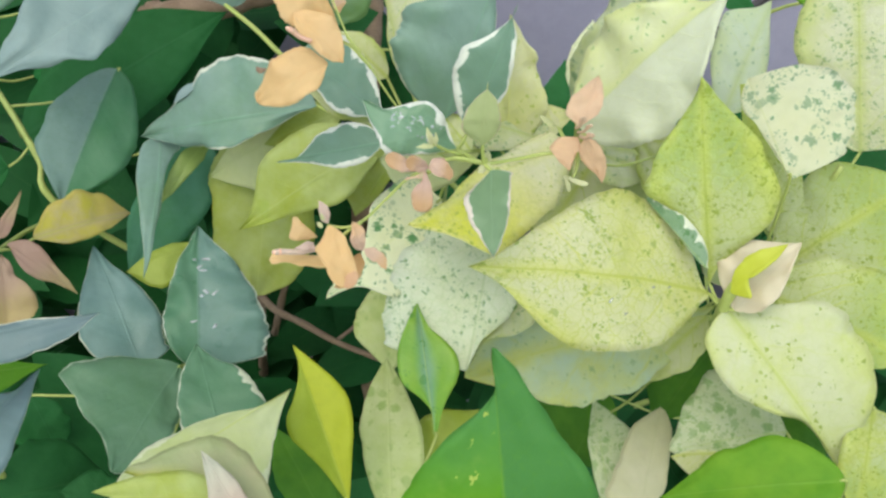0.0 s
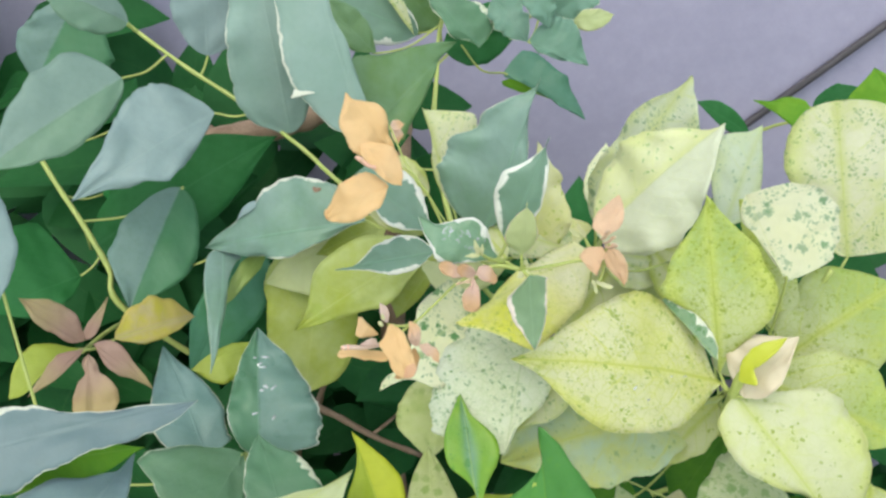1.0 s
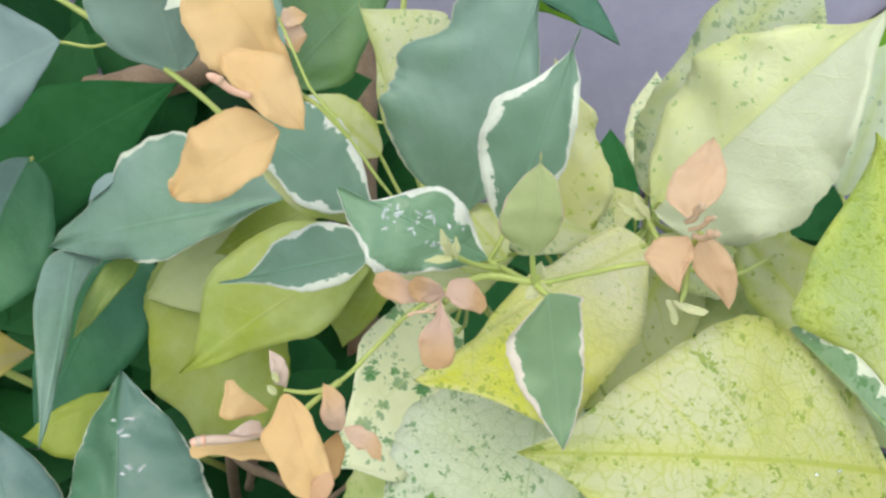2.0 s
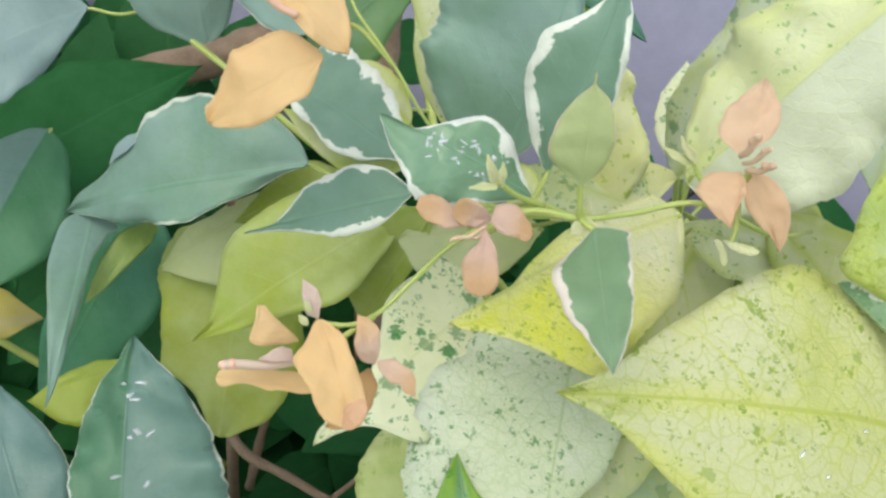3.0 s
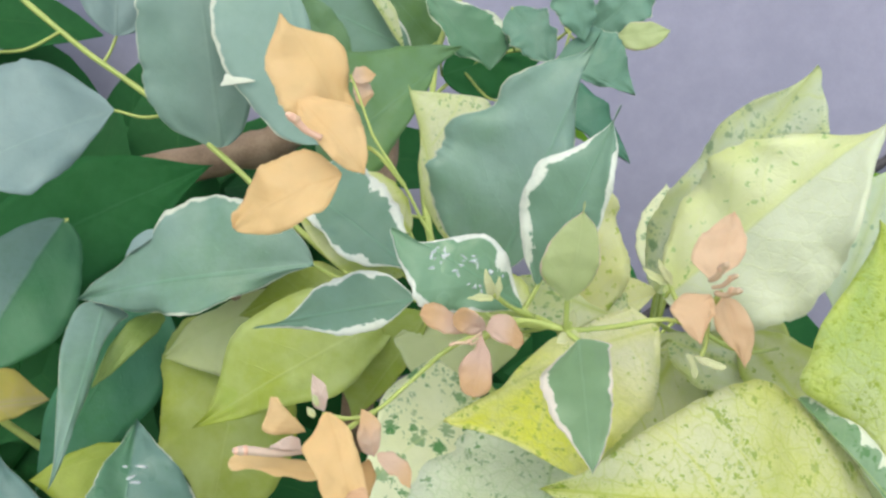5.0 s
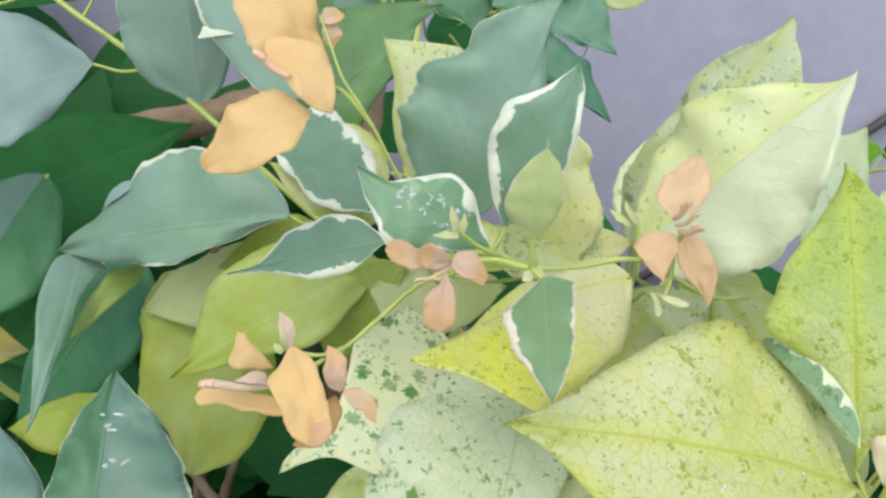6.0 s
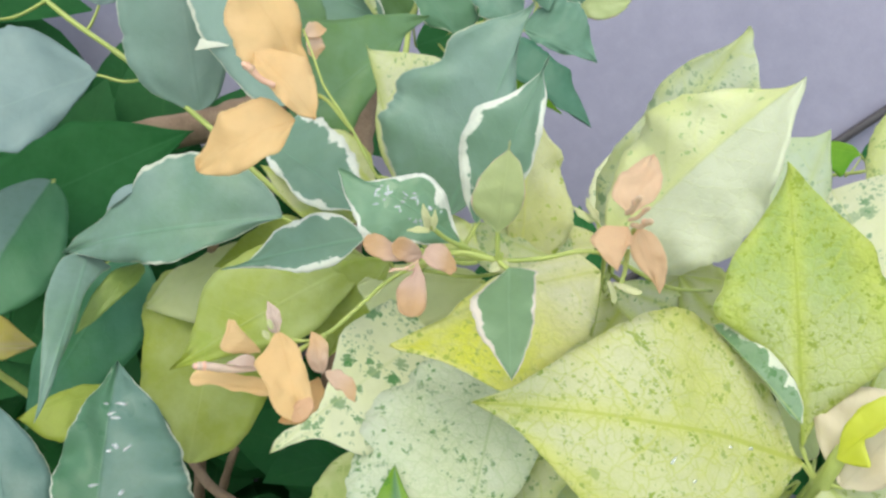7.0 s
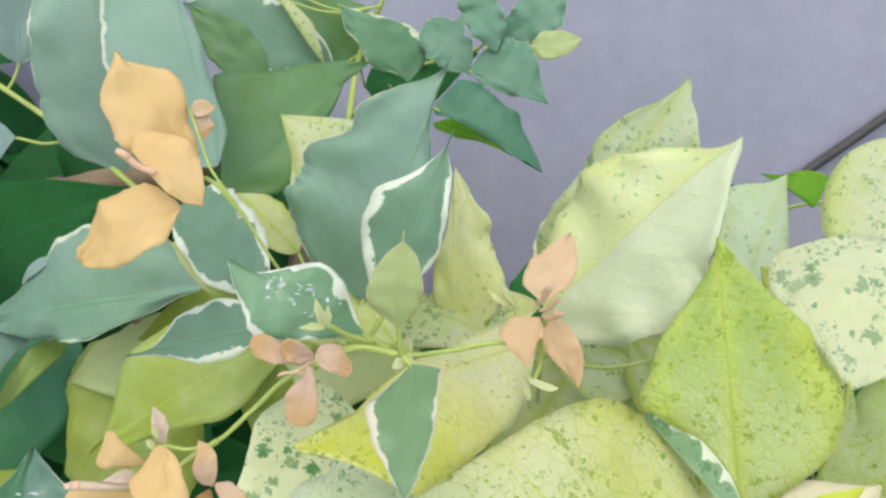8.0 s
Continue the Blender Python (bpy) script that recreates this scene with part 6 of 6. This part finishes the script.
leaf(stem_y, 'vivid', (0.1145, 0.3083, 0.7069), (0.1321, 0.3049, 0.7301), (-0.5588, -0.7685, 0.3116), (0.0026, 0.0048, 0.0068, 0.0013, 0.0016, 0.0018, 0.0019, 0.0018, 0.0017, 0.0009, 0.0004), (0.0008, 0.0020, 0.0040, 0.0051, 0.0056, 0.0060, 0.0054, 0.0047, 0.0033, 0.0017, 0.0007), 0.55, 0.47, 0.06, 0.3, 0.6, 114, (0.1152, 0.3136, 0.6982), 0, 1.3)
leaf(stem_y, 'blush_leaf', (0.1180, 0.3098, 0.6971), (0.1404, 0.3135, 0.7257), (-0.4883, -0.7307, 0.4771), (0.0021, 0.0052, 0.0077, 0.0083, 0.0089, 0.0080, 0.0067, 0.0054, 0.0036, 0.0018, 0.0007), (0.0039, 0.0098, 0.0149, 0.0190, 0.0208, 0.0221, 0.0183, 0.0131, 0.0085, 0.0039, 0.0015), 0.40, 0.40, 0.06, 0.2, 0.5, 115, (0.115, 0.314, 0.697), 0, 1.3)
leaf(stem_y6, 'patchwork', (0.1261, 0.3629, 0.6648), (0.0110, 0.3518, 0.6304), (-0.1608, -0.6476, 0.7448), (0.0003, 0.0003, 0.0022, 0.0083, 0.0148, 0.0213, 0.0243, 0.0257, 0.0225, 0.0125, 0.0054), (0.0032, 0.0080, 0.0182, 0.0240, 0.0296, 0.0279, 0.0282, 0.0244, 0.0165, 0.0083, 0.0033), 0.50, 0.53, 0.06, 0.1, 0.9, 116, (0.0747, 0.4312, 0.5315), 0, 0.7)
leaf(stem_y, 'pale', (0.1181, 0.346, 0.6698), (0.0904, 0.3447, 0.6331), (-0.5112, -0.7548, 0.4111), 0.0075, 0.0116, 0.51, 0.41, 0.06, 0.1, 0.5, 117, (0.1206, 0.339, 0.6717), 0, 1.3)
leaf(stem_y4, 'mint', (0.1452, 0.4634, 0.7168), (0.1691, 0.4895, 0.7711), (-0.2508, -0.8249, 0.5066), (0.0035, 0.0087, 0.0104, 0.0117, 0.0121, 0.0109, 0.0091, 0.0068, 0.0041, 0.0019, 0.0008), (0.0033, 0.0073, 0.0111, 0.0144, 0.0171, 0.0184, 0.0188, 0.0197, 0.0182, 0.0058, 0.0022), 0.52, 0.62, 0.06, 0.1, 0.5, 118, (0.1594, 0.3895, 0.6792), 0, 1.3)
leaf(stem_y2, 'straw', (0.0306, 0.3989, 0.7298), (0.0307, 0.4072, 0.7876), (0.0151, -0.9898, 0.1417), (0.0097, 0.0122, 0.0164, 0.0173, 0.0170, 0.0140, 0.0120, 0.0128, 0.0072, 0.0040, 0.0017), (0.0019, 0.0047, 0.0057, 0.0066, 0.0066, 0.0055, 0.0033, 0.0020, 0.0013, 0.0006, 0.0003), 0.40, 0.40, 0.06, 0.1, 1, 119, (0.0623, 0.425, 0.6336), 0, 1.3)
leaf(stem_y3, 'mottle', (-0.0252, 0.4218, 0.6414), (-0.0282, 0.3855, 0.6063), (0.0407, -0.6965, 0.7164), 0.0200, 0.0179, 0.55, 0.50, 0.06, 0.1, 0.5, 120, (0.0008, 0.4479, 0.689), 0, 1.3)
leaf(stem_y2, 'pale', (0.0841, 0.4527, 0.7073), (0.0426, 0.4186, 0.651), (-0.1403, -0.7974, 0.5869), 0.0178, 0.0222, 0.38, 0.52, 0.06, 0.1, 0.5, 121, (0.0746, 0.4701, 0.7062), 0, 1.3)
leaf(stem_y, 'cream_speck', (0.0532, 0.3645, 0.6914), (0.0202, 0.3407, 0.6604), (-0.089, -0.743, 0.6634), (0.0024, 0.0060, 0.0106, 0.0098, 0.0080, 0.0054, 0.0022), (0.0028, 0.0070, 0.0114, 0.0118, 0.0122, 0.0093, 0.0037), 0.40, 0.40, 0.06, 0.1, 0.5, 122, None, 0, 1.3)
leaf(stem_y, 'pale', (0.1246, 0.3959, 0.6887), (0.0954, 0.4327, 0.7194), (-0.2683, -0.7335, 0.6244), 0.0154, 0.0130, 0.54, 0.54, 0.06, 0.1, 0.5, 123, (0.1255, 0.3589, 0.6537), 0, 1.3)
leaf(stem_y2, 'mottle', (0.1075, 0.4199, 0.6738), (0.0853, 0.4564, 0.6946), (-0.2554, -0.5899, 0.766), 0.0163, 0.0167, 0.49, 0.54, 0.06, 0.1, 0.5, 124, (0.0627, 0.4299, 0.6402), 0, 1.3)
leaf(stem_y6, 'yellow_cream', (-0.1227, 0.2519, 0.6442), (-0.0568, 0.29, 0.6717), (0.0695, -0.66, 0.7481), (0.0061, 0.0151, 0.0246, 0.0285, 0.0289, 0.0154, 0.0046), (0.0047, 0.0089, 0.0102, 0.0085, 0.0054, 0.0016, 0.0002), 0.40, 0.40, 0.06, 0.2, 1, 125, (-0.0235, 0.3227, 0.5735), 0, 1.3)
leaf(stem_y6, 'olive_blush', (-0.0506, 0.2282, 0.6594), (-0.1029, 0.2328, 0.6809), (0.2713, -0.5651, 0.7791), (0.0065, 0.0133, 0.0190, 0.0218, 0.0195, 0.0130, 0.0057), (0.0004, 0.0010, 0.0015, 0.0010, 0.0005, 0.0002, 0.0001), 0.40, 0.40, 0.06, 0.1, 0.5, 126, (-0.0235, 0.3227, 0.5735), 0, 1.3)
leaf(stem_y6, 'olive_yellow', (-0.0493, 0.2198, 0.6636), (-0.1096, 0.2215, 0.6826), (0.2377, -0.5451, 0.804), (0.0039, 0.0097, 0.0131, 0.0139, 0.0124, 0.0089, 0.0039), (0.0019, 0.0047, 0.0052, 0.0046, 0.0012, 0.0004, 0.0002), 0.40, 0.40, 0.06, 0.1, 0.5, 127, (-0.0235, 0.3227, 0.5735), 0, 1.3)
leaf(stem_y6, 'rose', (-0.0566, 0.2162, 0.6688), (-0.0761, 0.2353, 0.6888), (0.1973, -0.6066, 0.7701), (0.0023, 0.0051, 0.0049, 0.0047, 0.0040, 0.0026, 0.0011), (0.0023, 0.0057, 0.0069, 0.0060, 0.0043, 0.0025, 0.0010), 0.40, 0.40, 0.06, 0.1, 0.5, 128, (-0.0235, 0.3227, 0.5735), 0, 1.3)
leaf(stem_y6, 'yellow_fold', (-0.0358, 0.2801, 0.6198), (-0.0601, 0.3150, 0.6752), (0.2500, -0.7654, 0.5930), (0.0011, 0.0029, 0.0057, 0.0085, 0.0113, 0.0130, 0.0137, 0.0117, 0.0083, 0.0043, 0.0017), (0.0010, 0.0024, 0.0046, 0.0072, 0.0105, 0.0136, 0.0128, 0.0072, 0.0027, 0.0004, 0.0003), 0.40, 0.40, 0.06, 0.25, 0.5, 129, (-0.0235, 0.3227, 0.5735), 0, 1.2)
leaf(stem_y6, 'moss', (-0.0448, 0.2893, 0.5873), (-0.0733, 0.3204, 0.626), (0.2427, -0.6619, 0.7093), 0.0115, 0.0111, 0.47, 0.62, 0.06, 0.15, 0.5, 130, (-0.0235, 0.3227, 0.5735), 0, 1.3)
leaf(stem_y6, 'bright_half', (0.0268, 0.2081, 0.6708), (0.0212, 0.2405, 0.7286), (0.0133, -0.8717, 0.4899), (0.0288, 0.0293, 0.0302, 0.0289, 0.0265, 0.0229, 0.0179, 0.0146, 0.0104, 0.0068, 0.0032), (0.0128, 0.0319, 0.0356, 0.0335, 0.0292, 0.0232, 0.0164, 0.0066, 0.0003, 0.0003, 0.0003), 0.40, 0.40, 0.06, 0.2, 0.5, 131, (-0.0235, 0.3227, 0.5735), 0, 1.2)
leaf(stem_y6, 'green_spot_sheen', (-0.0007, 0.3005, 0.6371), (-0.0092, 0.3375, 0.6819), (0.0759, -0.7618, 0.6433), (0.0010, 0.0024, 0.0048, 0.0084, 0.0125, 0.0142, 0.0129, 0.0091, 0.0039, 0.0016, 0.0006), (0.0003, 0.0003, 0.0003, 0.0038, 0.0098, 0.0119, 0.0116, 0.0104, 0.0074, 0.0040, 0.0016), 0.57, 0.62, 0.06, 0.15, 0.5, 132, (-0.0235, 0.3227, 0.5735), 0, 1.3)
leaf(stem_y6, 'mottle', (-0.0213, 0.2999, 0.5795), (-0.0274, 0.3706, 0.6281), (0.074, -0.5603, 0.8249), (0.0043, 0.0106, 0.0154, 0.0160, 0.0129, 0.0082, 0.0033), (0.0029, 0.0072, 0.0112, 0.0132, 0.0127, 0.0093, 0.0041), 0.40, 0.40, 0.06, 0.08, 0.5, 133, (-0.0235, 0.3227, 0.5735), 0, 1.3)
leaf(stem_y6, 'yellowgreen', (-0.0137, 0.3397, 0.5751), (0.0181, 0.3646, 0.6007), (-0.0761, -0.6665, 0.7417), 0.0098, 0.0163, 0.62, 0.54, 0.06, 0.1, 0.5, 134, (-0.0159, 0.3338, 0.5669), 0, 1.3)
leaf(stem_y5, 'dense', (0.0825, 0.3241, 0.5643), (0.0756, 0.3734, 0.601), (-0.0937, -0.602, 0.793), 0.0173, 0.0061, 0.60, 0.55, 0.06, 0.1, 0.5, 135, (0.171, 0.3087, 0.6054), 0, 1.3)
leaf(stem_y5, 'sand', (0.0896, 0.3069, 0.5774), (0.1044, 0.3518, 0.6136), (-0.1458, -0.5908, 0.7936), (0.0021, 0.0053, 0.0090, 0.0091, 0.0088, 0.0077, 0.0052), (0.0065, 0.0157, 0.0150, 0.0141, 0.0124, 0.0107, 0.0045), 0.40, 0.40, 0.06, 0.12, 0.5, 136, (0.1676, 0.2958, 0.6148), 0, 1.3)
leaf(stem_y5, 'pale', (0.1217, 0.3046, 0.6276), (0.1002, 0.3072, 0.6234), (-0.227, -0.5546, 0.8005), 0.0018, 0.0101, 0.51, 0.52, 0.06, 0.1, 0.5, 137, (0.166, 0.2893, 0.6194), 0, 1.3)
leaf(stem_y5, 'dense', (0.1561, 0.327, 0.6206), (0.1041, 0.3232, 0.6118), (-0.0983, -0.5624, 0.821), (0.0158, 0.0272, 0.0316, 0.0335, 0.0260, 0.0182, 0.0073), (0.0042, 0.0087, 0.0087, 0.0087, 0.0080, 0.0063, 0.0032), 0.40, 0.40, 0.06, 0.08, 0.5, 138, (0.1727, 0.3152, 0.6008), 0, 0.8)
leaf(stem_y5, 'bright', (0.1562, 0.2667, 0.6491), (0.0911, 0.2819, 0.624), (-0.4101, -0.5025, 0.7611), 0.0175, 0.0200, 0.36, 0.50, 0.06, 0.2, 0.5, 139, (0.1643, 0.2828, 0.6241), 0, 1.3)
leaf(stem_y5, 'yellow_speck', (0.1785, 0.3029, 0.6541), (0.1619, 0.261, 0.6315), (-0.2356, -0.3866, 0.8916), 0.0100, 0.0182, 0.54, 0.40, 0.06, 0.1, 0.5, 140, (0.1676, 0.2958, 0.6148), 0, 1.3)
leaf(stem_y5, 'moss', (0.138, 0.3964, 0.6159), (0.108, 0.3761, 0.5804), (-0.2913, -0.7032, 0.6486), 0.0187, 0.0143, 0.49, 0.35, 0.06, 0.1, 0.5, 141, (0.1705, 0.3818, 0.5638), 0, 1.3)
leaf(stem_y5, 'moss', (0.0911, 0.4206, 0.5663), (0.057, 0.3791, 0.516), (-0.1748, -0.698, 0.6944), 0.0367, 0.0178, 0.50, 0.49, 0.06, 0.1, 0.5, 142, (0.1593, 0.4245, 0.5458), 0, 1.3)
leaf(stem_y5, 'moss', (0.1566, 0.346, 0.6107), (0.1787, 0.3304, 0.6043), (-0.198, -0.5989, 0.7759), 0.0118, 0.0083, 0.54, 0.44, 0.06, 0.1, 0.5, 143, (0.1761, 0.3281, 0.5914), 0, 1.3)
leaf(stem_w, 'bright', (0.2727, 0.7002, 0.7247), (0.2298, 0.7154, 0.7273), (-0.2685, -0.8381, 0.4749), (0.0016, 0.0040, 0.0055, 0.0057, 0.0058, 0.0045, 0.0020, 0.0006, 0.0004, 0.0003, 0.0003), (0.0023, 0.0057, 0.0183, 0.0167, 0.0141, 0.0113, 0.0084, 0.0061, 0.0040, 0.0020, 0.0008), 0.57, 0.33, 0.06, 0.15, 0.5, 144, (0.2897, 0.7134, 0.7126), 0, 1.3)
leaf(stem_w, 'dark', (0.2846, 0.7277, 0.7175), (0.3201, 0.7185, 0.7352), (-0.4243, -0.7898, 0.443), 0.0112, 0.0108, 0.47, 0.54, 0.06, 0.1, 0.5, 145, (0.2729, 0.7201, 0.7052), 0, 1.3)
leaf(stem_w, 'bright', (0.3399, 0.6676, 0.7062), (0.3155, 0.6928, 0.7586), (-0.2706, -0.9106, 0.3124), 0.0168, 0.0345, 0.48, 0.61, 0.06, 0.1, 0.5, 146, (0.2897, 0.7134, 0.7126), 0, 1.3)
leaf(stem_w, 'dark', (0.2332, 0.7271, 0.6943), (0.1903, 0.7457, 0.7192), (-0.1135, -0.8796, 0.4621), 0.0106, 0.0080, 0.60, 0.27, 0.06, 0.1, 0.5, 147, (0.2394, 0.7335, 0.6902), 0, 1.3)
leaf(stem_w, 'dark', (0.083, 0.5534, 0.6646), (0.0719, 0.5735, 0.7119), (-0.0454, -0.9227, 0.3829), 0.0070, 0.0195, 0.58, 0.55, 0.06, 0.1, 0.5, 148, (0.1032, 0.6785, 0.5162), 0, 1.3)
leaf(stem_y2, 'cream_speck', (0.0486, 0.3987, 0.7306), (0.0050, 0.3997, 0.7436), (0.1710, -0.7556, 0.6324), (0.0092, 0.0095, 0.0107, 0.0102, 0.0094, 0.0085, 0.0070, 0.0054, 0.0039, 0.0019, 0.0008), (0.0012, 0.0030, 0.0060, 0.0090, 0.0103, 0.0117, 0.0130, 0.0117, 0.0104, 0.0065, 0.0026), 0.40, 0.40, 0.06, 0.1, 0.5, 150, (0.0746, 0.4701, 0.7062), 0, 1.2)
leaf(stem_y3, 'beige', (0.0177, 0.4200, 0.7160), (-0.0312, 0.4180, 0.7132), (-0.0004, -0.8000, 0.6000), (0.0028, 0.0048, 0.0058, 0.0067, 0.0070, 0.0070, 0.0069, 0.0069, 0.0060, 0.0042, 0.0017), (0.0028, 0.0070, 0.0114, 0.0152, 0.0173, 0.0194, 0.0215, 0.0190, 0.0162, 0.0110, 0.0044), 0.40, 0.40, 0.06, 0.1, 0.5, 151, (-0.0042, 0.4497, 0.6937), 0, 1.2)
leaf(stem_ul, 'olive_yellow', (-0.0509, 0.4412, 0.7288), (-0.0935, 0.4404, 0.7108), (-0.2064, -0.8239, 0.5279), (0.0022, 0.0056, 0.0092, 0.0101, 0.0101, 0.0088, 0.0075, 0.0058, 0.0039, 0.0019, 0.0008), (0.0020, 0.0051, 0.0075, 0.0083, 0.0090, 0.0092, 0.0084, 0.0075, 0.0054, 0.0027, 0.0011), 0.40, 0.40, 0.06, 0.1, 0.5, 152, (-0.0462, 0.4322, 0.7305), 0, 1.2)
leaf(stem_y4, 'yellow_speck', (0.1659, 0.3917, 0.6831), (0.1361, 0.4099, 0.7540), (-0.1182, -0.9727, 0.1995), (0.0028, 0.0069, 0.0103, 0.0118, 0.0130, 0.0127, 0.0123, 0.0116, 0.0100, 0.0084, 0.0057), (0.0033, 0.0084, 0.0085, 0.0085, 0.0084, 0.0077, 0.0070, 0.0062, 0.0043, 0.0022, 0.0009), 0.40, 0.40, 0.06, 0.1, 0.5, 153, (0.1448, 0.3806, 0.6647), 0, 1.2)
leaf(stem_ul, 'grey', (-0.1224, 0.4389, 0.7455), (-0.1371, 0.4409, 0.7328), (-0.4000, -0.8557, 0.3282), (0.0003, 0.0008, 0.0016, 0.0024, 0.0025, 0.0026, 0.0027, 0.0023, 0.0015, 0.0008, 0.0003), (0.0006, 0.0014, 0.0021, 0.0020, 0.0019, 0.0019, 0.0015, 0.0011, 0.0008, 0.0004, 0.0003), 0.40, 0.40, 0.06, 0.1, 0.3, 154, None, 0, 1.2)
leaf(stem_ul, 'white_rim', (-0.0923, 0.4705, 0.7986), (-0.1057, 0.4671, 0.7965), (0.1994, -0.9449, 0.2595), (0.0003, 0.0006, 0.0013, 0.0018, 0.0021, 0.0024, 0.0028, 0.0036, 0.0040, 0.0015, 0.0006), (0.0003, 0.0003, 0.0003, 0.0003, 0.0003, 0.0003, 0.0003, 0.0003, 0.0003, 0.0003, 0.0003), 0.40, 0.40, 0.02, 0.1, 0.6, 155, None, 0, 1.2)
# woody stems down to the soil
branch(green_shrub, [(-0.06, 0.52, 0.50), (-0.05, 0.55, 0.3), (-0.06, 0.55, -0.02)], 0.005, 0.011, "bark")
branch(yellow_shrub, [(0.10, 0.50, 0.45), (0.11, 0.53, 0.25), (0.12, 0.52, -0.02)], 0.004, 0.010, "bark")
